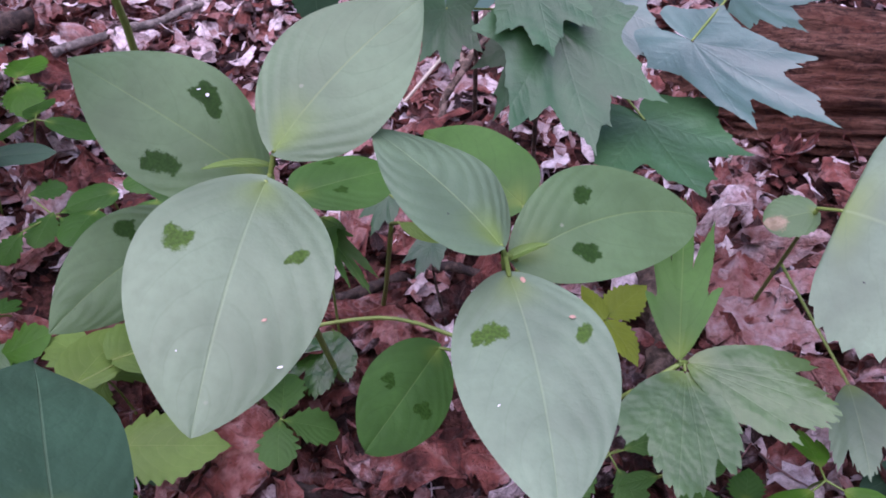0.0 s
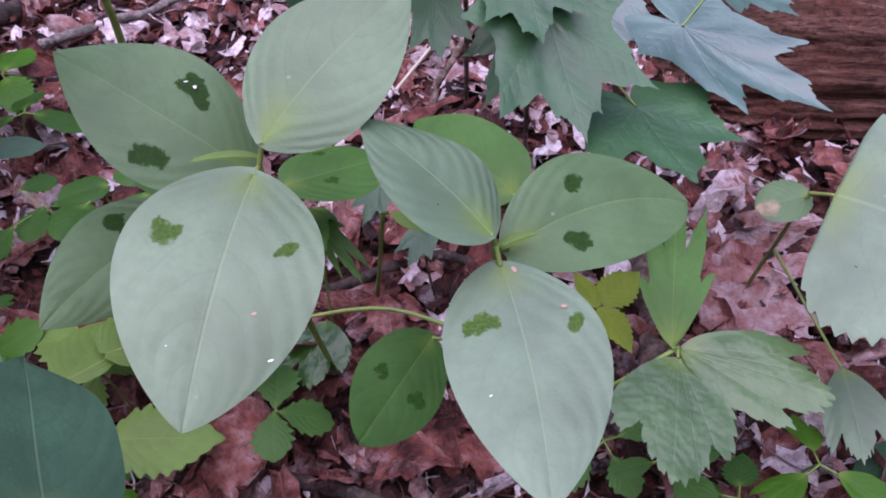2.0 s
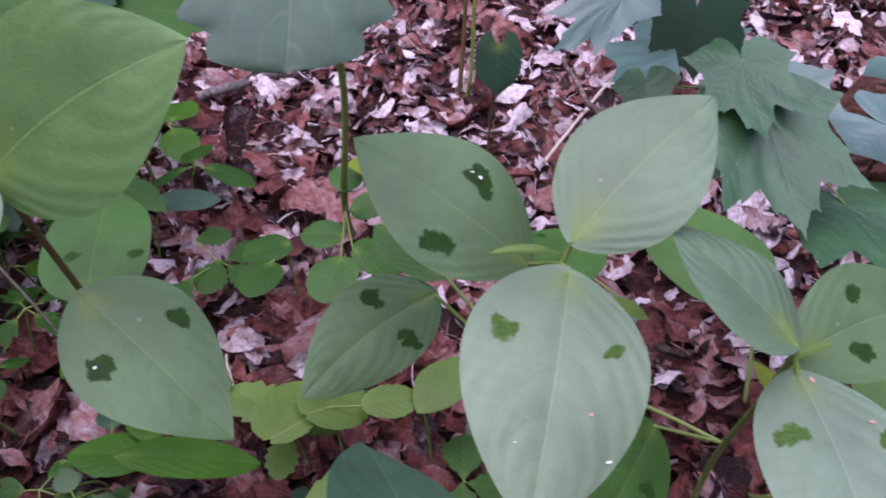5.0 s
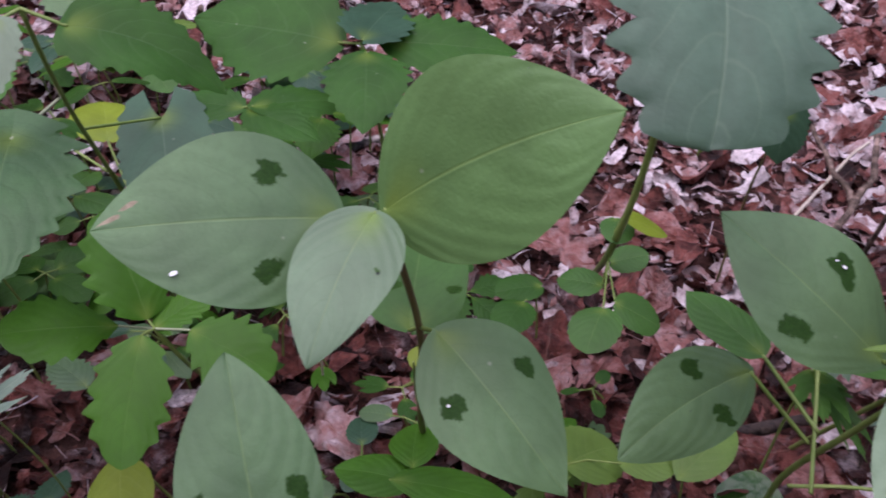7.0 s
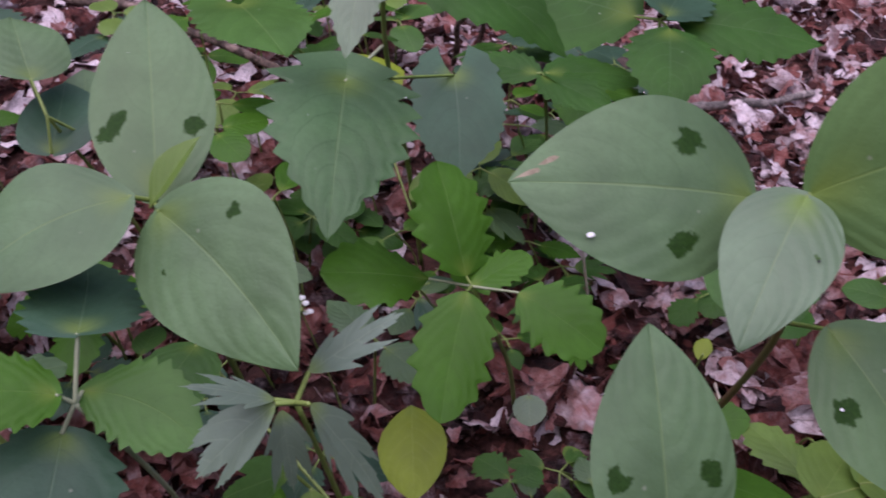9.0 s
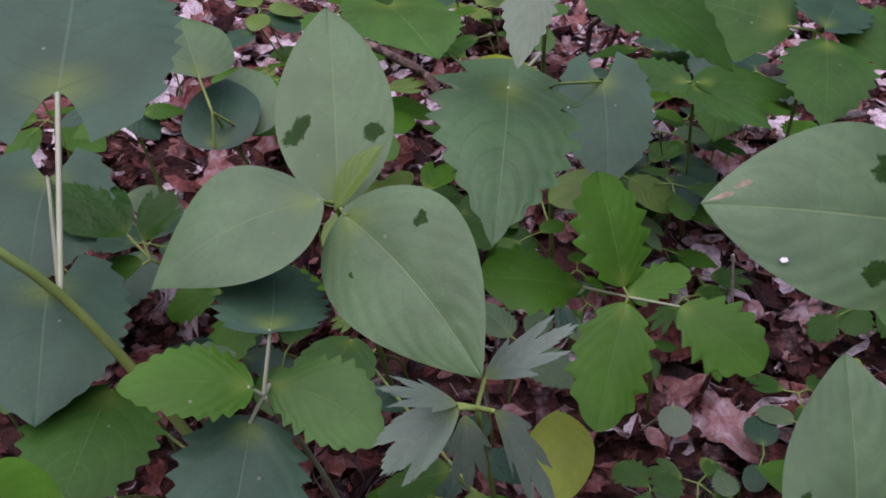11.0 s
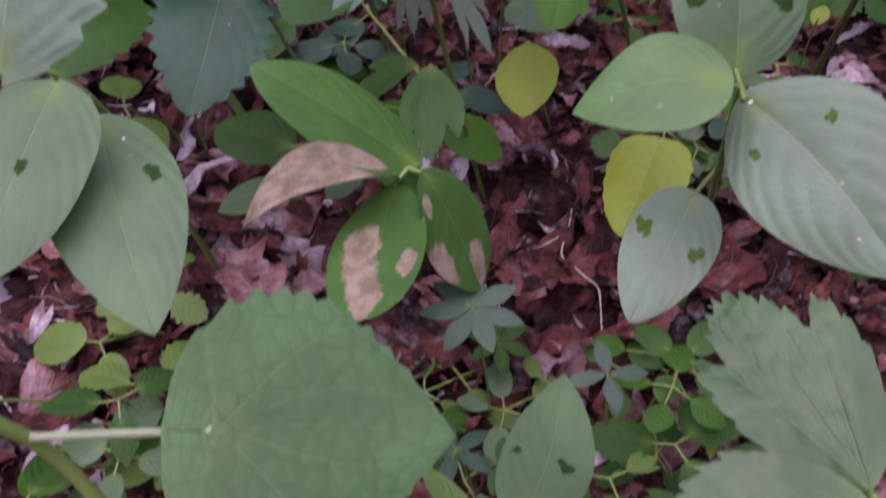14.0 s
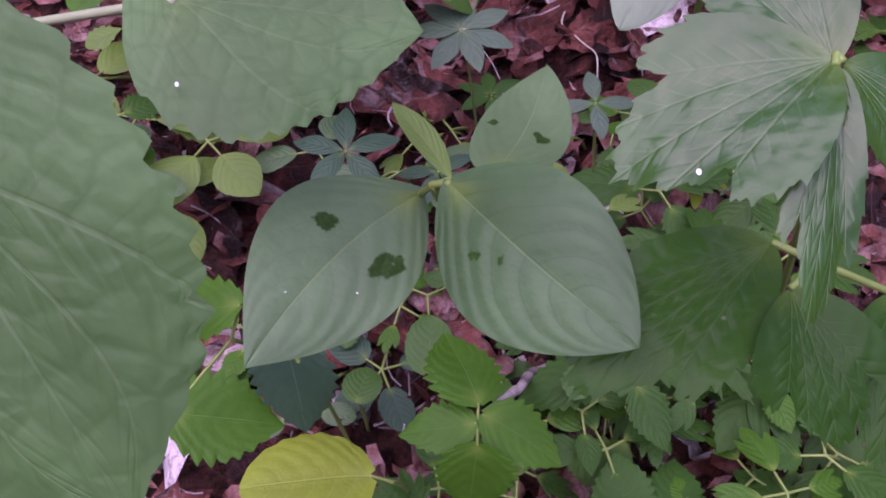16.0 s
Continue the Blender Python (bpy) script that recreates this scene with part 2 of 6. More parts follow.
def litter_material(name, by_island, lo=0.0, hi=1.0, speckle=0.6):
    """Dry fallen leaves: each takes its own brown, with veins, mould and pale patches."""
    mat, nt, bsdf = nodes_of(name)
    n = Net(nt)
    if by_island:
        r = n.node("ShaderNodeNewGeometry").outputs["Random Per Island"]
    else:
        r = n.node("ShaderNodeObjectInfo").outputs["Random"]
    cr = n.node("ShaderNodeValToRGB")
    stops = ((0.0, (0.016, 0.008, 0.008)), (0.22, (0.064, 0.018, 0.015)), (0.42, (0.190, 0.058, 0.046)), (0.60, (0.310, 0.155, 0.142)),
             (0.78, (0.42, 0.310, 0.315)), (1.0, (0.72, 0.63, 0.65)))
    while len(cr.color_ramp.elements) < len(stops):
        cr.color_ramp.elements.new(0.5)
    for e, (p, c) in zip(cr.color_ramp.elements, stops):
        e.position, e.color = p, rgb(c)
    coord = n.node("ShaderNodeTexCoord").outputs["Object"]
    world_place = n.node("ShaderNodeNewGeometry").outputs["Position"]
    big = n.noise(55.0, 4.0, world_place)
    fine = n.noise(210.0, 6.0, world_place, 0.7)
    tone = n.math("ADD", n.math("MULTIPLY_ADD", r, hi - lo, lo), n.math("MULTIPLY", n.math("SUBTRACT", big, 0.5), 0.95))
    nt.links.new(tone, cr.inputs[0])
    col = cr.outputs[0]
    col = n.mix(n.ramp(n.noise(30.0, 5.0, world_place, 0.7), 0.54, 0.70, 0.0, 0.45), col, rgb((0.42, 0.34, 0.35)))
    col = n.mix(n.math("MULTIPLY", n.ramp(fine, 0.45, 0.68), speckle), col, n.mix(0.25, rgb((0.035, 0.018, 0.016)), col))
    col = n.mix(n.ramp(n.noise(140.0, 2.0, world_place), 0.70, 0.76, 0.0, 0.7), col, rgb((0.020, 0.012, 0.011)))
    uv = n.node("ShaderNodeUVMap")
    sep = n.node("ShaderNodeSeparateXYZ")
    nt.links.new(uv.outputs[0], sep.inputs[0])
    u = n.math("ABSOLUTE", n.math("SUBTRACT", sep.outputs[0], 0.5))
    rib = n.ramp(u, 0.01, 0.035, 1.0, 0.0)
    f = n.math("FRACT", n.math("MULTIPLY", n.math("SUBTRACT", n.math("MULTIPLY_ADD", big, 0.15, sep.outputs[1]), u), 6.0))
    side = n.ramp(n.math("ABSOLUTE", n.math("SUBTRACT", f, 0.5)), 0.0, 0.1, 1.0, 0.0)
    vein = n.math("MAXIMUM", rib, n.math("MULTIPLY", side, 0.5))
    col = n.mix(n.math("MULTIPLY", vein, 0.3), col, n.mix(0.5, col, rgb((0.36, 0.25, 0.2))))
    nt.links.new(col, bsdf.inputs["Base Color"])
    bsdf.inputs["Roughness"].default_value = 0.55
    bsdf.inputs["Specular IOR Level"].default_value = 0.2
    h = n.math("ADD", n.math("MULTIPLY", vein, 0.4), n.math("MULTIPLY", fine, 0.8))
    h = n.math("ADD", h, n.math("MULTIPLY", n.noise(120.0, 4.0, world_place), 2.0))
    nt.links.new(n.bump(h, 0.9, 0.0035), bsdf.inputs["Normal"])
    return mat


# Darker tones near the plants put their shade into the litter colour.
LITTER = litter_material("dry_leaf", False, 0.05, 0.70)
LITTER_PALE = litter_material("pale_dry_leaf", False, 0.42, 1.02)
LITTER_SHADED = litter_material("damp_leaf_mass", True, 0.0, 0.62)
LITTER_PALE_MASS = litter_material("bleached_leaf_mass", True, 0.30, 1.12)


def soil_material():
    mat, nt, bsdf = nodes_of("humus_soil")
    n = Net(nt)
    coord = n.node("ShaderNodeTexCoord").outputs["Object"]
    a, b, c = n.noise(9.0, 5.0, coord), n.noise(90.0, 5.0, coord), n.noise(420.0, 3.0, coord)
    col = n.mix(n.ramp(b, 0.35, 0.68), rgb((0.014, 0.007, 0.006)), rgb((0.10, 0.042, 0.034)))
    col = n.mix(n.ramp(a, 0.45, 0.7, 0.0, 0.5), col, rgb((0.13, 0.070, 0.060)))
    nt.links.new(col, bsdf.inputs["Base Color"])
    bsdf.inputs["Roughness"].default_value = 0.9
    bsdf.inputs["Specular IOR Level"].default_value = 0.1
    h = n.math("ADD", b, n.math("MULTIPLY", c, 0.4))
    nt.links.new(n.bump(h, 0.9, 0.008), bsdf.inputs["Normal"])
    return mat


SOIL = soil_material()


def rotten_wood_material():
    mat, nt, bsdf = nodes_of("rotten_wood")
    n = Net(nt)
    coord = n.node("ShaderNodeTexCoord").outputs["Object"]
    mp = n.node("ShaderNodeMapping")
    mp.inputs["Scale"].default_value = (1.0, 7.0, 7.0)
    warp = n.node("ShaderNodeVectorMath")
    warp.operation = "MULTIPLY_ADD"
    nz = n.node("ShaderNodeTexNoise")
    nz.inputs["Scale"].default_value = 16.0
    nt.links.new(coord, nz.inputs["Vector"])
    nt.links.new(nz.outputs["Color"], warp.inputs[0])
    warp.inputs[1].default_value = (0.03, 0.03, 0.03)
    nt.links.new(coord, warp.inputs[2])
    nt.links.new(warp.outputs[0], mp.inputs[0])
    g = n.noise(20.0, 8.0, mp.outputs[0], 0.72)
    big = n.noise(11.0, 4.0, coord)
    crumb = n.noise(150.0, 5.0, coord, 0.7)
    col = n.mix(n.ramp(g, 0.36, 0.62), rgb((0.030, 0.015, 0.012)), rgb((0.21, 0.105, 0.075)))
    col = n.mix(n.ramp(big, 0.40, 0.66, 0.0, 0.65), col, rgb((0.13, 0.045, 0.030)))
    col = n.mix(n.ramp(g, 0.58, 0.74, 0.0, 0.6), col, rgb((0.40, 0.30, 0.27)))
    col = n.mix(n.ramp(crumb, 0.50, 0.66, 0.0, 0.7), col, rgb((0.030, 0.016, 0.014)))
    nt.links.new(col, bsdf.inputs["Base Color"])
    bsdf.inputs["Roughness"].default_value = 0.85
    bsdf.inputs["Specular IOR Level"].default_value = 0.15
    nt.links.new(n.bump(n.math("MULTIPLY_ADD", crumb, 0.5, g), 1.0, 0.012), bsdf.inputs["Normal"])
    return mat


ROTTEN = rotten_wood_material()


# Foliage colours for the added ring that blocks low sky light.
def blocker_material():
    mat, nt, bsdf = nodes_of("blocker_foliage")
    n = Net(nt)
    coord = n.node("ShaderNodeTexCoord").outputs["Object"]
    a, k = n.noise(1.2, 5.0, coord), n.noise(9.0, 4.0, coord)
    col = n.mix(n.ramp(k, 0.35, 0.65), rgb((0.012, 0.022, 0.010)), rgb((0.05, 0.09, 0.025)))
    col = n.mix(n.ramp(a, 0.55, 0.75, 0.0, 0.6), col, rgb((0.05, 0.035, 0.025)))
    nt.links.new(col, bsdf.inputs["Base Color"])
    bsdf.inputs["Roughness"].default_value = 0.9
    nt.links.new(n.bump(k, 1.0, 0.2), bsdf.inputs["Normal"])
    return mat


BLOCKER_GREEN = blocker_material()


def plain_material(name, colour, rough=0.6):
    mat, nt, bsdf = nodes_of(name)
    n = Net(nt)
    coord = n.node("ShaderNodeTexCoord").outputs["Object"]
    k = n.noise(500.0, 3.0, coord)
    nt.links.new(n.mix(n.math("MULTIPLY", k, 0.5), rgb(colour), rgb(tuple(c * 0.6 for c in colour))), bsdf.inputs["Base Color"])
    bsdf.inputs["Roughness"].default_value = rough
    return mat


WHITE_FLECK = plain_material("white_fleck", (0.66, 0.68, 0.64))
PINK_SCRAP = plain_material("pink_scrap", (0.40, 0.25, 0.18))
BLACK_SPECK = plain_material("black_speck", (0.012, 0.012, 0.012))


# ---- shapes ----
def ground_height(x, y):
    p = Vector((x * 3.1, y * 3.1, 0.3))
    return 0.012 * noise.noise(p) + 0.006 * noise.noise(p * 3.7) - 0.004


def mesh_of(name, verts, faces, uvs=None, smooth=True, attr=None):
    me = bpy.data.meshes.new(name)
    me.from_pydata(verts, [], faces)
    if uvs is not None:
        layer = me.uv_layers.new(name="UVMap")
        loops = np.empty(len(me.loops), dtype=np.int32)
        me.loops.foreach_get("vertex_index", loops)
        layer.data.foreach_set("uv", np.asarray(uvs, dtype=np.float32)[loops].ravel())
    if attr is not None:
        a = me.attributes.new("blotch", "FLOAT_COLOR", "POINT")
        a.data.foreach_set("color", np.asarray(attr, dtype=np.float32).ravel())
    if smooth:
        me.polygons.foreach_set("use_smooth", np.ones(len(me.polygons), dtype=bool))
    me.update()
    return me


def grid_faces(rows, cols):
    return [(r * cols + c, r * cols + c + 1, (r + 1) * cols + c + 1, (r + 1) * cols + c) for r in range(rows - 1) for c in range(cols - 1)]


def curve_through(points, v):
    """Smooth curve (monotone in v) through a few (v, w) pairs."""
    xs, ys = [p[0] for p in points], [p[1] for p in points]
    lin = np.interp(v, xs, ys)
    k = np.array([0.5 * np.interp(v - 0.012, xs, ys) + 0.5 * np.interp(v + 0.012, xs, ys)])[0]
    return np.where((v < 0.02) | (v > 0.985), lin, k)


# half-width along the blade, from base to tip
OVATE = ((0, 0.05), (0.02, 0.34), (0.06, 0.60), (0.12, 0.79), (0.20, 0.92), (0.30, 0.99), (0.40, 1.0), (0.50, 0.99), (0.61, 0.93), (0.71, 0.82), (0.80, 0.65),
         (0.87, 0.46), (0.925, 0.28), (0.965, 0.13), (1.0, 0.0))
ELLIPTIC = ((0, 0.02), (0.06, 0.34), (0.15, 0.62), (0.28, 0.88), (0.45, 1.0), (0.62, 0.93), (0.78, 0.70), (0.9, 0.40), (0.97, 0.15), (1.0, 0.0))
CORDATE = ((0, 0.36), (0.05, 0.74), (0.15, 0.93), (0.28, 1.0), (0.44, 0.985), (0.58, 0.89), (0.70, 0.72), (0.80, 0.50), (0.88, 0.29), (0.94, 0.14), (1.0, 0.0))
BROAD = ((0, 0.06), (0.05, 0.42), (0.13, 0.76), (0.26, 0.97), (0.40, 1.0), (0.55, 0.90), (0.70, 0.68), (0.82, 0.42), (0.92, 0.18), (1.0, 0.0))
ROUND = ((0, 0.10), (0.06, 0.52), (0.18, 0.84), (0.35, 0.99), (0.5, 1.0), (0.68, 0.92), (0.84, 0.70), (0.94, 0.42), (1.0, 0.08))
OBOVATE = ((0, 0.04), (0.10, 0.22), (0.24, 0.58), (0.38, 0.86), (0.52, 1.0), (0.68, 0.97), (0.82, 0.76), (0.92, 0.48), (1.0, 0.06))
BLUNT = ((0, 0.40), (0.05, 0.75), (0.15, 0.93), (0.30, 1.0), (0.50, 0.97), (0.65, 0.88), (0.78, 0.72), (0.88, 0.53), (0.95, 0.34), (1.0, 0.10))
LANCE = ((0, 0.04), (0.12, 0.46), (0.3, 0.86), (0.5, 1.0), (0.7, 0.82), (0.86, 0.46), (1.0, 0.0))
# profile, teeth, tooth depth, backward lobes, lateral vein pucker
KINDS = {
    "ovate": (OVATE, 0, 0.0, 0.03, 1.0),
    "elliptic": (ELLIPTIC, 0, 0.0, 0.0, 0.8),
    "cordate": (CORDATE, 12, 0.07, 0.30, 0.4),
    "coarse": (CORDATE, 9, 0.22, 0.22, 0.5),
    "blunt": (BLUNT, 9, 0.2, 0.2, 0.4),
    "toothed": (BROAD, 9, 0.13, 0.05, 0.7),
    "crenate": (OBOVATE, 6, 0.17, 0.0, 0.3),
    "round": (ROUND, 7, 0.03, 0.05, 0.4),
    "lance": (LANCE, 0, 0.0, 0.0, 0.2),
}
# outlines of divided leaves: degrees from the midrib and reach, on one side
LOBES = {
    "maple": ((0, 1.0), (1.5, 0.94), (4, 0.87), (8, 0.81), (11, 0.79), (14, 0.81), (16, 0.75), (20, 0.67), (25, 0.61), (29, 0.64), (33, 0.72), (35, 0.77), (37, 0.75), (40, 0.84),
              (43.5, 0.96), (46, 0.88), (50, 0.78), (54, 0.73), (57, 0.74), (60, 0.68), (68, 0.60), (76, 0.57), (84, 0.61), (90, 0.68), (94, 0.75), (98, 0.65), (106, 0.56),
              (118, 0.48), (135, 0.42), (155, 0.31), (176, 0.08)),
    "fan": ((0, 1.0), (2, 0.95), (4, 0.92), (5, 0.96), (8, 0.87), (9, 0.91), (13, 0.80), (14, 0.83), (18, 0.70), (20, 0.67), (23, 0.80), (24, 0.82), (27, 0.92), (30, 0.85), (31, 0.88),
            (35, 0.79), (36, 0.82), (40, 0.71), (41, 0.74), (46, 0.62), (47, 0.64), (52, 0.50), (57, 0.36), (64, 0.20), (74, 0.07)),
    "lobed": ((0, 1.0), (3, 0.94), (6, 0.97), (9, 0.89), (12, 0.92), (16, 0.83), (19, 0.84), (22, 0.73), (25, 0.70), (28, 0.80), (31, 0.87), (34, 0.83), (37, 0.85), (40, 0.76), (43, 0.78),
              (47, 0.67), (50, 0.68), (54, 0.56), (60, 0.42), (68, 0.25), (78, 0.07)),
    "cut": ((0, 1.0), (3, 0.90), (5, 0.93), (8, 0.78), (10, 0.80), (13, 0.66), (15, 0.56), (18, 0.68), (20, 0.74), (22, 0.76), (26, 0.93), (30, 0.78), (31, 0.80), (36, 0.64), (40, 0.50),
            (44, 0.48), (47, 0.56), (52, 0.66), (56, 0.50), (62, 0.28), (72, 0.08)),
}


def blade_grid(kind, length, width, rng, bow, fold, curl, fine=False, shape=None):
    """A blade on a grid. shape: how full it is at the base and at the tip, its sideways sweep, and how far its base lobes reach back."""
    profile, teeth, depth, back, pucker = KINDS[kind]
    rows, cols = (56 if teeth else 61 if fine else 41), (33 if fine else 15)
    v = np.linspace(0, 1, rows)
    u = np.linspace(-1, 1, cols)
    if shape:
        v = 0.6 * v + 0.4 * (0.5 - 0.5 * np.cos(np.pi * v))
        peak = shape[0] / (shape[0] + shape[1])
        w = v ** shape[0] * (1 - v) ** shape[1] / (peak ** shape[0] * (1 - peak) ** shape[1])
        back = shape[3] if len(shape) > 3 else back
    else:
        w = curve_through(profile, v)
    vv, uu = np.meshgrid(v, u, indexing="ij")
    half = w[:, None] * np.ones_like(uu)
    if teeth:
        saw = (vv * teeth + 0.12 * rng.random()) % 1.0
        jag = np.where(saw < 0.72, saw / 0.72, (1 - saw) / 0.28) - 0.45
        size = np.array([rng.uniform(0.6, 1.35) for _ in range(teeth + 3)])[np.minimum((vv * teeth + 0.06).astype(int), teeth + 2)]
        half = half * (1 + depth * 1.7 * size * jag * np.abs(uu) ** 5)
    side = 1 + (0.0 if shape else 0.05) * rng.uniform(-1, 1) * np.sign(uu)
    x = uu * half * width / 2 * side
    y = length * (vv - back * np.abs(uu) ** 1.6 * (1 - vv) ** 4)
    ph = rng.uniform(0, 6)
    z = bow * length * 4 * vv * (1 - vv) + fold * np.abs(x)
    z = z + 0.045 * width * (0.4 - uu ** 2) * w[:, None]
    z = z - curl * length * np.clip(vv - 0.7, 0, 1) ** 2 * 3
    z = z + 0.010 * length * np.sin(vv * 7 + ph) * uu + 0.016 * width * np.sin(vv * 8 + ph * 2) * np.abs(uu) ** 2.2 * w[:, None]
    s = (vv - 0.45 * np.abs(uu) ** 1.7 + 0.03 * np.sin(vv * 9 + uu * 3 + ph)) * 6 + 0.45 * (uu > 0)
    z = z + pucker * 0.0014 * width * (np.abs((s % 1) - 0.5) * -2 + 0.5) * (1 - np.abs(uu)) ** 0.5 * np.clip(np.abs(uu) * 5, 0, 1)
    z = z - 0.006 * width * np.exp(-(uu / 0.12) ** 2)
    if shape:
        x = x + shape[2] * length * 4 * vv * (1 - vv)
    else:
        x = x + 0.018 * length * np.sin(vv * 3.2 + ph)
        x = x - 0.018 * length * np.sin(ph) * (1 - vv) - 0.018 * length * np.sin(3.2 + ph) * vv
    verts = np.stack([x, y, z], -1).reshape(-1, 3)
    return verts, grid_faces(rows, cols), np.stack([uu * 0.5 + 0.5, vv], -1).reshape(-1, 2)


def blade_lobed(kind, length, width, rng, bow, fold, curl):
    pts = LOBES[kind]
    reach = pts[-1][0]
    angles = sorted({a for a, _ in pts} | set(np.linspace(0, reach, 60)))
    right = np.array([(a, np.interp(a, [p[0] for p in pts], [p[1] for p in pts])) for a in angles])
    th = np.concatenate([-right[::-1, 0], right[1:, 0]])
    r = np.concatenate([right[::-1, 1], right[1:, 1]])
    r = r * (1 + 0.05 * np.sin(th * 0.09 + rng.uniform(0, 6))) * (1 + 0.018 * np.sin(th * 1.9 + rng.uniform(0, 6)))
    widest = np.max(r * np.sin(np.radians(np.abs(th))))
    rho = np.linspace(0.02, 1, 11)
    rr, tt = np.meshgrid(rho, np.arange(len(th)), indexing="ij")
    a, q = np.radians(th)[tt], r[tt]
    x = rr * q * np.sin(a) / widest * width / 2
    y = rr * q * np.cos(a) * length
    n = rr * q
    z = bow * length * 4 * n * (1 - n) + fold * np.abs(x)
    z = z - curl * length * np.clip(n - 0.6, 0, 1) ** 2 * 2.5
    z = z + (0.03 if kind == "maple" else 0.05) * length * np.sin(a * 3 + rng.uniform(0, 6)) * n ** 1.5 + 0.005 * length * np.cos(a * 9) * n
    z = z + (0.005 if kind == "lobed" else 0.010) * length * np.sin(a * 13 + n * 9 + rng.uniform(0, 6)) * n ** 2
    verts = np.stack([x, y, z], -1).reshape(-1, 3)
    uv = np.stack([0.5 + 0.5 * x / (width / 2), y / length], -1).reshape(-1, 2)
    return verts, grid_faces(len(rho), len(th)), uv


def leaf_pose(base, tip, roll):
    a = (Vector(tip) - Vector(base)).normalized()
    s = a.cross(Vector((0, 0, 1))).normalized()
    n = s.cross(a)
    c, k = math.cos(radians(roll)), math.sin(radians(roll))
    s, n = s * c + n * k, n * c - s * k
    m = Matrix((s, a, n)).transposed().to_4x4()
    m.translation = Vector(base)
    return m


def part(name, me, material, parent, place=None, label=""):
    """Links a mesh as one part under a thing; place is its pose in the world."""
    ob = new(name, me)
    if not me.materials:
        me.materials.append(material)
    ob.parent = parent
    up = parent.matrix_basis.inverted()
    if parent.parent is not None:
        up = up @ parent.parent.matrix_basis.inverted()
    ob.matrix_basis = up @ (place or Matrix())
    return tagged(ob, label)


LEAF_SEED = [0]


def leaf(plant, kind, base, tip, width, roll, material, spots=(), bow=0.03, fold=0.06, curl=0.0, dead=(), label="", name="leaf", shape=None):
    """A blade from base to tip (metres), its width and roll about its midrib. spots: (across, along, size) of each dark blotch. dead: the same for withered patches."""
    LEAF_SEED[0] += 1
    rng = random.Random(LEAF_SEED[0] * 7 + 3)
    length = (Vector(tip) - Vector(base)).length
    if kind in LOBES:
        verts, faces, uv = blade_lobed(kind, length, width, rng, bow, fold, curl)
    else:
        verts, faces, uv = blade_grid(kind, length, width, rng, bow, fold, curl, bool(spots), shape)
    attr = np.zeros((len(verts), 4), dtype=np.float32)
    lateral = uv[:, 0] * 2 - 1
    if shape:
        peak = shape[0] / (shape[0] + shape[1])
        lateral = lateral * uv[:, 1] ** shape[0] * (1 - uv[:, 1]) ** shape[1] / (peak ** shape[0] * (1 - peak) ** shape[1])
    for su, sv, size in spots:
        size = size * 0.68
        for k in range(4):
            ox, oy = rng.uniform(-0.9, 0.9) * size * (k > 0), rng.uniform(-0.9, 0.9) * size * (k > 0)
            dx, dy = (lateral - su) * width / 2 / length + ox, uv[:, 1] - sv + oy
            turn = rng.uniform(-0.9, 0.9)
            ex, ey = dx * math.cos(turn) + dy * math.sin(turn), dy * math.cos(turn) - dx * math.sin(turn)
            d = np.abs(ex / 0.75) ** 1.3 + np.abs(ey / 1.1) ** 1.3
            r = (size * (1.0 if k == 0 else rng.uniform(0.5, 0.9))) ** 1.3
            attr[:, 0] = np.maximum(attr[:, 0], np.clip(1 - 0.5 * d / r, 0, 1))
    for su, sv, size in dead:
        d = np.hypot((uv[:, 0] * 2 - 1 - su) * 0.55, uv[:, 1] - sv)
        attr[:, 1] = np.maximum(attr[:, 1], np.clip(1 - 0.5 * d / size, 0, 1))
    me = mesh_of(name, verts.tolist(), faces, uv, True, attr)
    return part(name, me, material, plant, leaf_pose(base, tip, roll), label)


def tube_mesh(name, points, r0, r1, sides=8, knobs=0.0, seed=1):
    """A tapered stem through the points, with slight swellings."""
    rng = random.Random(seed)
    p = [Vector(q) for q in points]
    fine = []
    for i in range(len(p) - 1):
        a, b, c, d = p[max(i - 1, 0)], p[i], p[i + 1], p[min(i + 2, len(p) - 1)]
        for k in range(6):
            t = k / 6
            fine.append(0.5 * ((2 * b) + (c - a) * t + (2 * a - 5 * b + 4 * c - d) * t * t + (3 * b - a - 3 * c + d) * t ** 3))
    fine.append(p[-1])
    verts, faces = [], []
    for i, q in enumerate(fine):
        t = (fine[min(i + 1, len(fine) - 1)] - fine[max(i - 1, 0)]).normalized()
        s = t.cross(Vector((0.31, 0.77, 0.55))).normalized()
        n = t.cross(s)
        r = r0 + (r1 - r0) * i / (len(fine) - 1)
        r *= 1 + knobs * rng.uniform(-1, 1)
        for k in range(sides):
            a = 2 * math.pi * k / sides
            verts.append(q + (s * math.cos(a) + n * math.sin(a)) * r)
    m = len(fine)
    for i in range(m - 1):
        for k in range(sides):
            faces.append((i * sides + k, i * sides + (k + 1) % sides, (i + 1) * sides + (k + 1) % sides, (i + 1) * sides + k))
    faces.append(tuple(range(sides))[::-1])
    faces.append(tuple((m - 1) * sides + k for k in range(sides)))
    return mesh_of(name, [tuple(v) for v in verts], faces)


def plant_at(name, x, y, label, category, group=""):
    ob = new(name)
    ob.empty_display_size = 0.02
    ob.matrix_basis = Matrix.Translation((x, y, ground_height(x, y)))
    return tagged(ob, label, category, group)


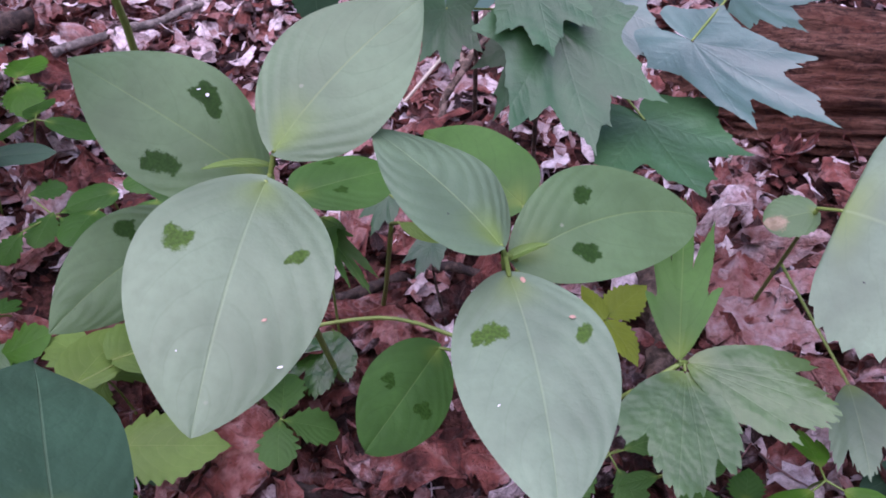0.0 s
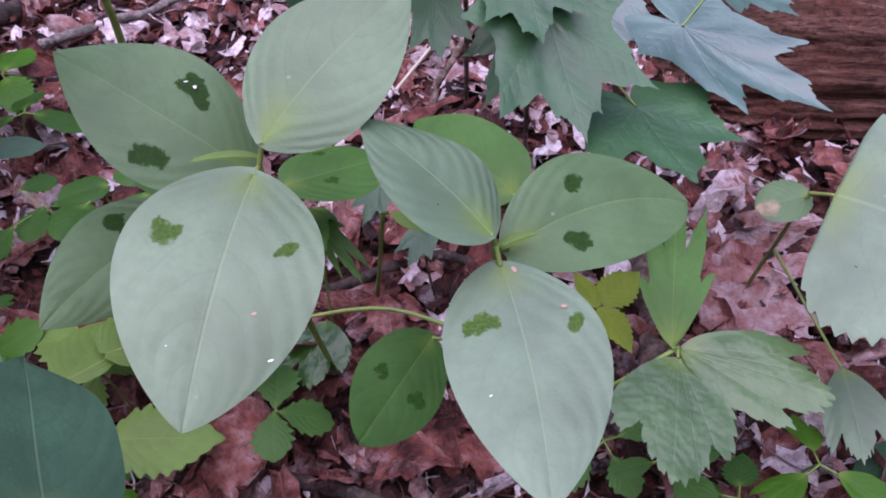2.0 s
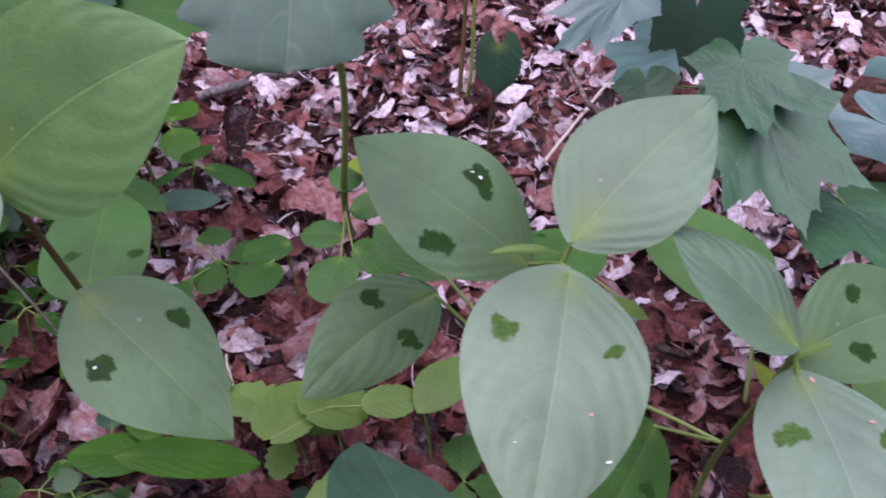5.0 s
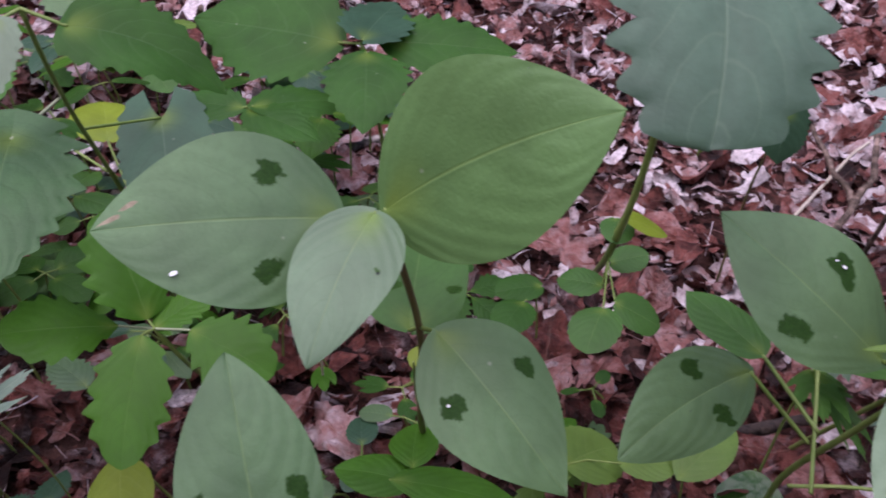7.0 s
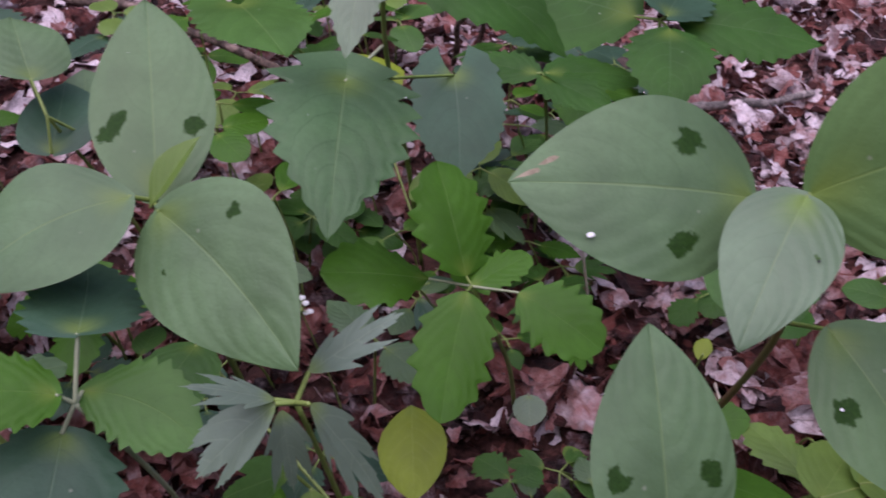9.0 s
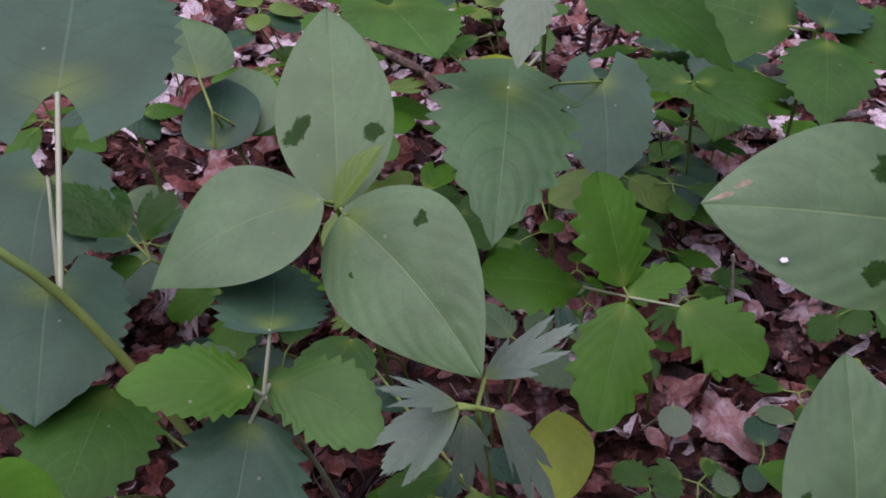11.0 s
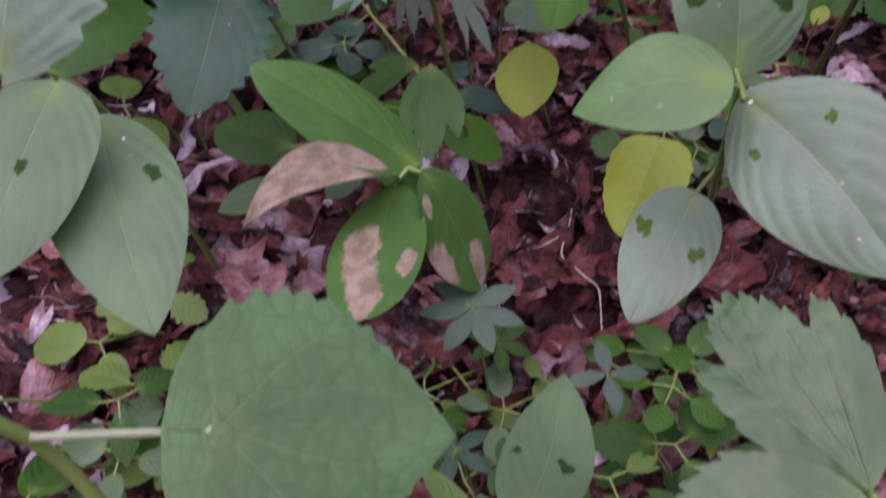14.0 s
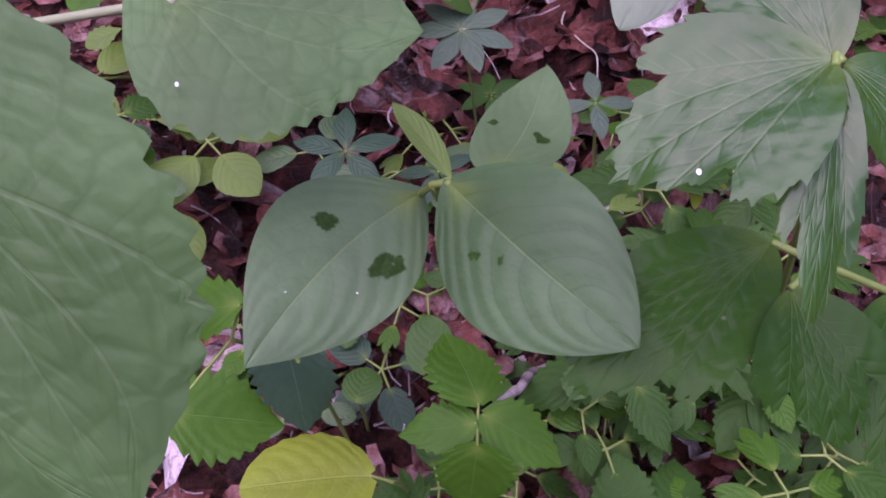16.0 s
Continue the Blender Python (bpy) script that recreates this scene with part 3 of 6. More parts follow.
def stem(plant, points, r0=0.0022, r1=0.0015, material=None, name="stem", label=""):
    return part(name, tube_mesh(name, points, r0, r1, 8, 0.06, len(points)), material or GREEN_STEM, plant, None, label)


def petiole(plant, a, b, r=0.0012, sag=0.0, material=None):
    mid = (Vector(a) + Vector(b)) / 2 + Vector((0, 0, sag))
    return part("petiole", tube_mesh("petiole", [a, mid, b], r * 1.15, r, 6), material or GREEN_STEM, plant)



# ---- plants ----
jumpseed_a = plant_at("jumpseed_plant", -0.085, 0.530, "jumpseed plant with dark-blotched oval grey-green leaves and a bud", "plant", "jumpseed plants")
stem(jumpseed_a, [(-0.085, 0.530, 0.000), (-0.092, 0.480, 0.120), (-0.085, 0.405, 0.250), (-0.075, 0.352, 0.348)], 0.0026, 0.0018, GREEN_STEM)
leaf(jumpseed_a, "ovate", (-0.073, 0.333, 0.358), (-0.090, 0.225, 0.321), 0.080, 18, PALE_GREEN, ((0.59, 0.36, 0.07), (-0.58, 0.33, 0.05),), bow=0.087, shape=(0.62, 0.80, 0.019))
petiole(jumpseed_a, (-0.075, 0.352, 0.348), (-0.073, 0.333, 0.358), 0.0012)
leaf(jumpseed_a, "ovate", (-0.071, 0.351, 0.363), (-0.005, 0.408, 0.407), 0.067, -21, SHEEN_GREEN, bow=0.043, shape=(0.70, 1.01, -0.016))
petiole(jumpseed_a, (-0.075, 0.352, 0.348), (-0.071, 0.351, 0.363), 0.0012)
leaf(jumpseed_a, "ovate", (-0.088, 0.393, 0.314), (-0.180, 0.416, 0.374), 0.070, 31, GREY_GREEN, ((0.6, 0.42, 0.099), (-0.6, 0.43, 0.092),), bow=0.034, shape=(0.82, 1.00, -0.000))
petiole(jumpseed_a, (-0.075, 0.352, 0.348), (-0.088, 0.393, 0.314), 0.0012)
leaf(jumpseed_a, "lance", (-0.075, 0.365, 0.344), (-0.109, 0.362, 0.345), 0.008, 0, LIGHT_GREEN, fold=0.5)
leaf(jumpseed_a, "ovate", (-0.141, 0.432, 0.257), (-0.209, 0.359, 0.241), 0.057, 42, GREY_GREEN, ((0.59, 0.34, 0.092), (-0.58, 0.31, 0.083),), bow=0.016, shape=(0.63, 0.89, 0.055))
petiole(jumpseed_a, (-0.100, 0.420, 0.220), (-0.141, 0.432, 0.257), 0.0012)
leaf(jumpseed_a, "ovate", (-0.135, 0.442, 0.263), (-0.182, 0.482, 0.270), 0.037, 0, MID_GREEN)
petiole(jumpseed_a, (-0.100, 0.410, 0.240), (-0.135, 0.442, 0.263), 0.0012)
leaf(jumpseed_a, "ovate", (-0.094, 0.485, 0.237), (-0.030, 0.526, 0.227), 0.056, -5, MID_GREEN, ((0.28, 0.37, 0.07), (-0.74, 0.45, 0.06)))
petiole(jumpseed_a, (-0.095, 0.400, 0.200), (-0.094, 0.485, 0.237), 0.0012)

jumpseed_b = plant_at("jumpseed_plant", 0.050, 0.470, "jumpseed plant with dark-blotched oval grey-green leaves and brown scraps", "plant", "jumpseed plants")
stem(jumpseed_b, [(0.050, 0.470, 0.000), (0.045, 0.430, 0.120), (0.035, 0.360, 0.250), (0.030, 0.322, 0.325)], 0.0026, 0.0017, GREEN_STEM)
leaf(jumpseed_b, "ovate", (0.028, 0.319, 0.333), (-0.028, 0.356, 0.370), 0.060, -8, SHEEN_GREEN, bow=0.017, shape=(0.62, 0.91, 0.018))
petiole(jumpseed_b, (0.030, 0.322, 0.325), (0.028, 0.319, 0.333), 0.0012)
leaf(jumpseed_b, "ovate", (0.032, 0.318, 0.316), (0.045, 0.202, 0.301), 0.068, 0, PALE_GREEN, ((0.47, 0.28, 0.077), (-0.64, 0.34, 0.053),), bow=0.018, shape=(0.63, 0.87, -0.025))
petiole(jumpseed_b, (0.030, 0.322, 0.325), (0.032, 0.318, 0.316), 0.0012)
leaf(jumpseed_b, "ovate", (0.036, 0.332, 0.313), (0.134, 0.393, 0.289), 0.060, -30, GREY_GREEN, ((-0.5, 0.4, 0.075), (0.49, 0.31, 0.073),), bow=0.053, shape=(0.60, 0.71, -0.067))
petiole(jumpseed_b, (0.030, 0.322, 0.325), (0.036, 0.332, 0.313), 0.0012)
leaf(jumpseed_b, "lance", (0.028, 0.324, 0.318), (0.051, 0.335, 0.320), 0.007, 0, LIGHT_GREEN, fold=0.5)
leaf(jumpseed_b, "ovate", (0.047, 0.430, 0.269), (-0.011, 0.502, 0.272), 0.058, 18, MID_GREEN)
petiole(jumpseed_b, (0.040, 0.390, 0.220), (0.047, 0.430, 0.269), 0.0012)
leaf(jumpseed_b, "ovate", (-0.003, 0.412, 0.172), (-0.043, 0.328, 0.178), 0.054, 32, MID_GREEN, ((0.52, 0.5, 0.064), (-0.5, 0.5, 0.089),), bow=0.020, shape=(0.59, 0.66, 0.002))
petiole(jumpseed_b, (0.044, 0.420, 0.150), (-0.003, 0.412, 0.172), 0.0012)
stem(jumpseed_b, [(0.044, 0.420, 0.150), (-0.030, 0.440, 0.170), (-0.100, 0.430, 0.170)], 0.0016, 0.0012, GREEN_STEM, "side_shoot")

jumpseed_c = plant_at("jumpseed_plant", -0.360, 0.540, "jumpseed plant with dark-blotched oval grey-green leaves on a reddish stem", "plant", "jumpseed plants")
stem(jumpseed_c, [(-0.360, 0.540, 0.000), (-0.347, 0.460, 0.130), (-0.328, 0.385, 0.285), (-0.342, 0.364, 0.378)], 0.0028, 0.0018, RED_STEM)
leaf(jumpseed_c, "ovate", (-0.337, 0.354, 0.387), (-0.232, 0.352, 0.457), 0.091, -62, VEINED_GREEN, bow=0.040, shape=(0.68, 0.93, -0.042))
petiole(jumpseed_c, (-0.342, 0.364, 0.378), (-0.337, 0.354, 0.387), 0.0012)
leaf(jumpseed_c, "ovate", (-0.361, 0.355, 0.377), (-0.462, 0.301, 0.387), 0.085, 43, GREY_GREEN, ((0.55, 0.27, 0.075), (-0.56, 0.3, 0.077),), bow=0.054, shape=(0.56, 0.87, 0.005), dead=((0.35, 0.93, 0.05), (0.5, 0.85, 0.035)))
petiole(jumpseed_c, (-0.342, 0.364, 0.378), (-0.361, 0.355, 0.377), 0.0012)
leaf(jumpseed_c, "ovate", (-0.339, 0.343, 0.392), (-0.348, 0.271, 0.357), 0.049, 7, SHEEN_GREEN, ((-0.62, 0.38, 0.024),), bow=0.076, shape=(0.52, 0.92, 0.016))
petiole(jumpseed_c, (-0.342, 0.364, 0.378), (-0.339, 0.343, 0.392), 0.0012)
leaf(jumpseed_c, "ovate", (-0.309, 0.349, 0.320), (-0.232, 0.311, 0.261), 0.072, -13, GREY_GREEN, ((-0.65, 0.38, 0.078), (0.57, 0.34, 0.082),), bow=0.039, shape=(0.65, 1.07, 0.000))
petiole(jumpseed_c, (-0.328, 0.385, 0.288), (-0.309, 0.349, 0.320), 0.0012)
leaf(jumpseed_c, "ovate", (-0.340, 0.405, 0.266), (-0.356, 0.499, 0.281), 0.065, -1, MID_GREEN, ((-0.37, 0.34, 0.06), (0.75, 0.33, 0.06)))
petiole(jumpseed_c, (-0.328, 0.385, 0.288), (-0.340, 0.405, 0.266), 0.0012)

jumpseed_d = plant_at("jumpseed_plant", -0.360, 0.300, "jumpseed plant with dark-blotched oval grey-green leaves", "plant", "jumpseed plants")
stem(jumpseed_d, [(-0.360, 0.300, 0.000), (-0.355, 0.270, 0.120), (-0.345, 0.215, 0.240), (-0.341, 0.195, 0.297)], 0.0026, 0.0018, GREEN_STEM)
leaf(jumpseed_d, "ovate", (-0.350, 0.215, 0.290), (-0.385, 0.270, 0.359), 0.062, -0, GREY_GREEN, ((-0.65, 0.34, 0.066), (0.6, 0.34, 0.077),), bow=0.036, shape=(0.51, 0.86, -0.002))
petiole(jumpseed_d, (-0.341, 0.195, 0.297), (-0.350, 0.215, 0.290), 0.0012)
leaf(jumpseed_d, "ovate", (-0.343, 0.177, 0.313), (-0.400, 0.150, 0.288), 0.050, 16, VEINED_GREEN, bow=0.071, shape=(0.54, 0.91, 0.042))
petiole(jumpseed_d, (-0.341, 0.195, 0.297), (-0.345, 0.190, 0.301), 0.0012)
leaf(jumpseed_d, "ovate", (-0.337, 0.188, 0.298), (-0.250, 0.134, 0.287), 0.067, -44, PALE_GREEN, ((-0.49, 0.34, 0.034), (0.46, 0.24, 0.044),), bow=0.030, shape=(0.70, 0.93, -0.052))
petiole(jumpseed_d, (-0.341, 0.195, 0.297), (-0.337, 0.186, 0.299), 0.0012)
leaf(jumpseed_d, "ovate", (-0.345, 0.179, 0.242), (-0.343, 0.114, 0.215), 0.043, 4, PALE_GREEN, ((0.65, 0.36, 0.093), (-0.55, 0.42, 0.077),), bow=0.039, shape=(0.46, 0.75, -0.004))
petiole(jumpseed_d, (-0.352, 0.250, 0.200), (-0.345, 0.179, 0.242), 0.0012)
leaf(jumpseed_d, "round", (-0.399, 0.283, 0.170), (-0.392, 0.227, 0.139), 0.055, -19, YELLOW_GREEN, bow=0.014, shape=(0.33, 0.68, -0.019))
petiole(jumpseed_d, (-0.355, 0.270, 0.120), (-0.399, 0.283, 0.170), 0.0012)

jumpseed_e = plant_at("jumpseed_plant", -0.680, 0.400, "jumpseed plant with dark-blotched oval grey-green leaves", "plant", "jumpseed plants")
stem(jumpseed_e, [(-0.680, 0.400, 0.000), (-0.675, 0.360, 0.120), (-0.660, 0.310, 0.250), (-0.652, 0.284, 0.326)], 0.0026, 0.0018, GREEN_STEM)
leaf(jumpseed_e, "ovate", (-0.659, 0.293, 0.319), (-0.730, 0.391, 0.382), 0.070, 0, GREY_GREEN, ((-0.59, 0.34, 0.072), (0.61, 0.33, 0.067),), bow=0.024, shape=(0.65, 0.90, 0.009))
petiole(jumpseed_e, (-0.652, 0.284, 0.326), (-0.659, 0.293, 0.319), 0.0012)
leaf(jumpseed_e, "ovate", (-0.653, 0.268, 0.338), (-0.712, 0.195, 0.303), 0.072, 18, GREY_GREEN, bow=0.065, shape=(0.73, 1.14, 0.056))
petiole(jumpseed_e, (-0.652, 0.284, 0.326), (-0.653, 0.268, 0.338), 0.0012)
leaf(jumpseed_e, "ovate", (-0.636, 0.269, 0.334), (-0.530, 0.226, 0.305), 0.081, -40, GREY_GREEN, ((-0.6, 0.31, 0.043), (0.54, 0.27, 0.024),), bow=0.041, shape=(0.53, 0.96, -0.054))
petiole(jumpseed_e, (-0.652, 0.284, 0.326), (-0.636, 0.269, 0.334), 0.0012)
leaf(jumpseed_e, "lance", (-0.649, 0.277, 0.327), (-0.639, 0.313, 0.354), 0.018, 0, LIGHT_GREEN, fold=0.6)
petiole(jumpseed_e, (-0.652, 0.284, 0.326), (-0.649, 0.277, 0.327), 0.0008)

jumpseed_f = plant_at("jumpseed_plant", -0.350, 0.060, "jumpseed plant with dark-blotched oval grey-green leaves low to the ground", "plant", "jumpseed plants")
stem(jumpseed_f, [(-0.350, 0.060, 0.000), (-0.345, 0.030, 0.100), (-0.338, -0.020, 0.220), (-0.335, -0.040, 0.272)], 0.0022, 0.0015, GREEN_STEM)
leaf(jumpseed_f, "ovate", (-0.341, -0.039, 0.261), (-0.341, -0.124, 0.270), 0.050, 25, GREY_GREEN, ((0.42, 0.4, 0.067), (-0.51, 0.38, 0.084),), bow=0.030, shape=(0.89, 1.07, 0.056))
petiole(jumpseed_f, (-0.335, -0.040, 0.272), (-0.341, -0.039, 0.261), 0.0012)
leaf(jumpseed_f, "ovate", (-0.329, -0.039, 0.276), (-0.251, -0.059, 0.283), 0.053, -30, DULL_GREEN, ((0.43, 0.3, 0.034), (0.25, 0.4, 0.025),), bow=0.023, shape=(0.76, 0.91, 0.012))
petiole(jumpseed_f, (-0.335, -0.040, 0.272), (-0.329, -0.039, 0.276), 0.0012)
leaf(jumpseed_f, "ovate", (-0.329, -0.011, 0.253), (-0.352, 0.064, 0.229), 0.035, 1, GREY_GREEN, ((-0.7, 0.41, 0.04), (0.45, 0.37, 0.057),), bow=-0.037, shape=(0.52, 0.82, 0.035))
petiole(jumpseed_f, (-0.340, 0.000, 0.200), (-0.329, -0.011, 0.253), 0.0012)
leaf(jumpseed_f, "lance", (-0.330, -0.037, 0.276), (-0.362, -0.026, 0.281), 0.010, 0, LIGHT_GREEN, fold=0.4)
petiole(jumpseed_f, (-0.335, -0.040, 0.272), (-0.330, -0.037, 0.276), 0.0008)

jumpseed_g = plant_at("jumpseed_plant", -0.660, 0.140, "jumpseed plant with dark-blotched oval grey-green leaves and a pale fleck", "plant", "jumpseed plants")
stem(jumpseed_g, [(-0.660, 0.140, 0.000), (-0.650, 0.110, 0.120), (-0.612, 0.055, 0.270), (-0.630, 0.030, 0.300)], 0.0024, 0.0016, GREEN_STEM)
leaf(jumpseed_g, "ovate", (-0.590, 0.043, 0.272), (-0.495, -0.024, 0.251), 0.060, 3, GREY_GREEN, ((-0.59, 0.34, 0.054), (0.57, 0.37, 0.049),), bow=0.060, shape=(0.60, 0.83, 0.014))
petiole(jumpseed_g, (-0.612, 0.055, 0.270), (-0.590, 0.043, 0.272), 0.0012)
leaf(jumpseed_g, "ovate", (-0.592, 0.030, 0.302), (-0.552, -0.057, 0.275), 0.056, 11, GREY_GREEN, ((-0.05, 0.45, 0.05),))
petiole(jumpseed_g, (-0.612, 0.055, 0.270), (-0.592, 0.030, 0.302), 0.0012)
leaf(jumpseed_g, "ovate", (-0.688, 0.056, 0.295), (-0.611, 0.054, 0.314), 0.058, -41, BRIGHT_GREEN, ((0.07, 0.73, 0.07),))
petiole(jumpseed_g, (-0.630, 0.030, 0.300), (-0.688, 0.056, 0.295), 0.0012)

rosette = plant_at("herb_plant", -0.505, 0.520, "bright green herb with four scalloped leaves on one stem", "plant")
stem(rosette, [(-0.505, 0.520, 0.000), (-0.500, 0.470, 0.100), (-0.500, 0.415, 0.190), (-0.512, 0.404, 0.228)], 0.002, 0.0015, GREEN_STEM)
leaf(rosette, "crenate", (-0.517, 0.406, 0.233), (-0.558, 0.445, 0.287), 0.055, -12, BRIGHT_GREEN, bow=0.024, shape=(0.53, 0.59, -0.011))
petiole(rosette, (-0.512, 0.404, 0.228), (-0.517, 0.406, 0.233), 0.0008)
leaf(rosette, "crenate", (-0.508, 0.384, 0.241), (-0.494, 0.316, 0.195), 0.047, 9, BRIGHT_GREEN, bow=0.011, shape=(0.59, 0.67, 0.016))
petiole(rosette, (-0.512, 0.404, 0.228), (-0.508, 0.384, 0.241), 0.0008)
leaf(rosette, "crenate", (-0.547, 0.415, 0.213), (-0.603, 0.367, 0.233), 0.053, 16, BRIGHT_GREEN, bow=0.036, shape=(1.02, 0.75, -0.008))
petiole(rosette, (-0.512, 0.404, 0.228), (-0.547, 0.415, 0.213), 0.0008, material=PALE_STEM)
leaf(rosette, "crenate", (-0.512, 0.404, 0.228), (-0.485, 0.438, 0.239), 0.028, -6, BRIGHT_GREEN, bow=0.033, shape=(0.34, 0.46, -0.002))
petiole(rosette, (-0.512, 0.404, 0.228), (-0.512, 0.404, 0.228), 0.0008)
leaf(rosette, "crenate", (-0.476, 0.388, 0.249), (-0.418, 0.378, 0.234), 0.045, -22, BRIGHT_GREEN, bow=0.041, shape=(0.64, 0.63, -0.008))
petiole(rosette, (-0.512, 0.404, 0.228), (-0.476, 0.388, 0.249), 0.0008, material=PALE_STEM)

seedling_y = plant_at("seedling", -0.500, 0.440, "seedling with one small round pale green leaf", "plant")
stem(seedling_y, [(-0.505, 0.500, 0.000), (-0.490, 0.460, 0.060), (-0.472, 0.430, 0.121)], 0.0011, 0.0008, PALE_STEM)
leaf(seedling_y, "round", (-0.470, 0.424, 0.126), (-0.461, 0.402, 0.121), 0.024, -1, PALE_GREEN)

yellow_leaf = plant_at("seedling", -0.540, 0.430, "low seedling with a yellowing oval leaf", "plant")
stem(yellow_leaf, [(-0.540, 0.430, 0.000), (-0.545, 0.400, 0.080), (-0.540, 0.376, 0.129)], 0.0012, 0.0009, GREEN_STEM)
leaf(yellow_leaf, "elliptic", (-0.539, 0.374, 0.132), (-0.508, 0.313, 0.116), 0.048, -12, YELLOW_GREEN)

nettle_a = plant_at("nettle_plant", -0.660, 0.660, "nettle-like plant with coarsely toothed heart-shaped green leaves", "plant", "nettle plants")
stem(nettle_a, [(-0.660, 0.660, 0.000), (-0.660, 0.620, 0.150), (-0.645, 0.545, 0.300), (-0.620, 0.490, 0.400)], 0.0026, 0.0016, GREEN_STEM)
leaf(nettle_a, "coarse", (-0.639, 0.471, 0.312), (-0.588, 0.353, 0.273), 0.096, 12, DULL_GREEN, bow=0.089, shape=(0.56, 1.19, 0.011))
petiole(nettle_a, (-0.643, 0.535, 0.310), (-0.639, 0.471, 0.312), 0.0012, material=PALE_STEM)
leaf(nettle_a, "cordate", (-0.628, 0.640, 0.241), (-0.581, 0.548, 0.199), 0.078, -3, BLUE_GREEN)
petiole(nettle_a, (-0.650, 0.560, 0.270), (-0.628, 0.640, 0.241), 0.0012)
leaf(nettle_a, "toothed", (-0.627, 0.475, 0.397), (-0.611, 0.422, 0.357), 0.034, -1, PALE_GREEN, bow=0.031, shape=(0.37, 0.95, -0.003))
petiole(nettle_a, (-0.620, 0.490, 0.400), (-0.627, 0.475, 0.397), 0.0012)
# The deep green of the next leaf stands in for shade over it.
leaf(nettle_a, "toothed", (-0.593, 0.496, 0.389), (-0.501, 0.523, 0.340), 0.065, -24, DEEP_GREEN, bow=0.068, shape=(0.33, 0.97, -0.066), fold=0.15)
petiole(nettle_a, (-0.620, 0.490, 0.400), (-0.593, 0.496, 0.389), 0.0012)
leaf(nettle_a, "cordate", (-0.855, 0.658, 0.249), (-0.756, 0.579, 0.254), 0.103, 1, MID_GREEN)
petiole(nettle_a, (-0.655, 0.600, 0.200), (-0.855, 0.658, 0.249), 0.0012)
leaf(nettle_a, "round", (-0.767, 0.753, 0.133), (-0.810, 0.818, 0.139), 0.077, -6, YELLOW_GREEN)
petiole(nettle_a, (-0.660, 0.645, 0.060), (-0.767, 0.753, 0.133), 0.0012)

nettle_b = plant_at("nettle_plant", -0.490, 0.880, "nettle-like plant with coarsely toothed heart-shaped green leaves beside pale litter", "plant", "nettle plants")
stem(nettle_b, [(-0.490, 0.880, 0.000), (-0.488, 0.820, 0.150), (-0.482, 0.750, 0.280)], 0.0026, 0.0016, GREEN_STEM)
# Deep green in place of MID_GREEN puts shade into these leaves.
leaf(nettle_b, "toothed", (-0.506, 0.757, 0.275), (-0.658, 0.773, 0.274), 0.116, 29, DEEP_GREEN)
petiole(nettle_b, (-0.482, 0.750, 0.280), (-0.506, 0.757, 0.275), 0.0012)
leaf(nettle_b, "toothed", (-0.465, 0.766, 0.277), (-0.345, 0.805, 0.264), 0.078, -18, DEEP_GREEN)
petiole(nettle_b, (-0.482, 0.750, 0.280), (-0.465, 0.766, 0.277), 0.0012)
leaf(nettle_b, "toothed", (-0.468, 0.724, 0.284), (-0.445, 0.638, 0.254), 0.074, -1, DEEP_GREEN)
petiole(nettle_b, (-0.482, 0.750, 0.280), (-0.468, 0.724, 0.284), 0.0012)
leaf(nettle_b, "toothed", (-0.474, 0.731, 0.293), (-0.479, 0.857, 0.277), 0.065, -10, BLUE_GREEN)
petiole(nettle_b, (-0.482, 0.750, 0.280), (-0.474, 0.731, 0.293), 0.0012)

nettle_c = plant_at("nettle_plant", -0.560, 0.780, "nettle-like plant with coarsely toothed heart-shaped green leaves, small", "plant", "nettle plants")
stem(nettle_c, [(-0.560, 0.780, 0.000), (-0.560, 0.730, 0.120), (-0.555, 0.665, 0.250)], 0.002, 0.0013, GREEN_STEM)
# Shade is put into these leaves too by the deep green.
leaf(nettle_c, "toothed", (-0.561, 0.662, 0.249), (-0.638, 0.674, 0.239), 0.040, 20, DEEP_GREEN)
petiole(nettle_c, (-0.555, 0.665, 0.250), (-0.561, 0.662, 0.249), 0.0012)
leaf(nettle_c, "toothed", (-0.555, 0.660, 0.249), (-0.480, 0.637, 0.241), 0.048, -6, DEEP_GREEN)
petiole(nettle_c, (-0.555, 0.665, 0.250), (-0.555, 0.660, 0.249), 0.0012)
leaf(nettle_c, "toothed", (-0.552, 0.663, 0.251), (-0.471, 0.723, 0.235), 0.052, -5, DEEP_GREEN)
petiole(nettle_c, (-0.555, 0.665, 0.250), (-0.552, 0.663, 0.251), 0.0012)

nettle_d = plant_at("nettle_plant", -0.650, 0.280, "nettle-like plant with coarsely toothed heart-shaped green leaves", "plant", "nettle plants")
stem(nettle_d, [(-0.650, 0.280, 0.000), (-0.650, 0.250, 0.120), (-0.636, 0.188, 0.270)], 0.002, 0.0014, PALE_STEM)
leaf(nettle_d, "toothed", (-0.640, 0.182, 0.280), (-0.686, 0.140, 0.293), 0.040, 19, BRIGHT_GREEN, bow=0.051, shape=(0.52, 0.82, 0.029))
petiole(nettle_d, (-0.636, 0.188, 0.270), (-0.640, 0.182, 0.280), 0.0011, material=PALE_STEM)
leaf(nettle_d, "toothed", (-0.638, 0.196, 0.270), (-0.569, 0.196, 0.266), 0.044, -27, MID_GREEN, bow=0.026, shape=(0.75, 0.74, -0.093))
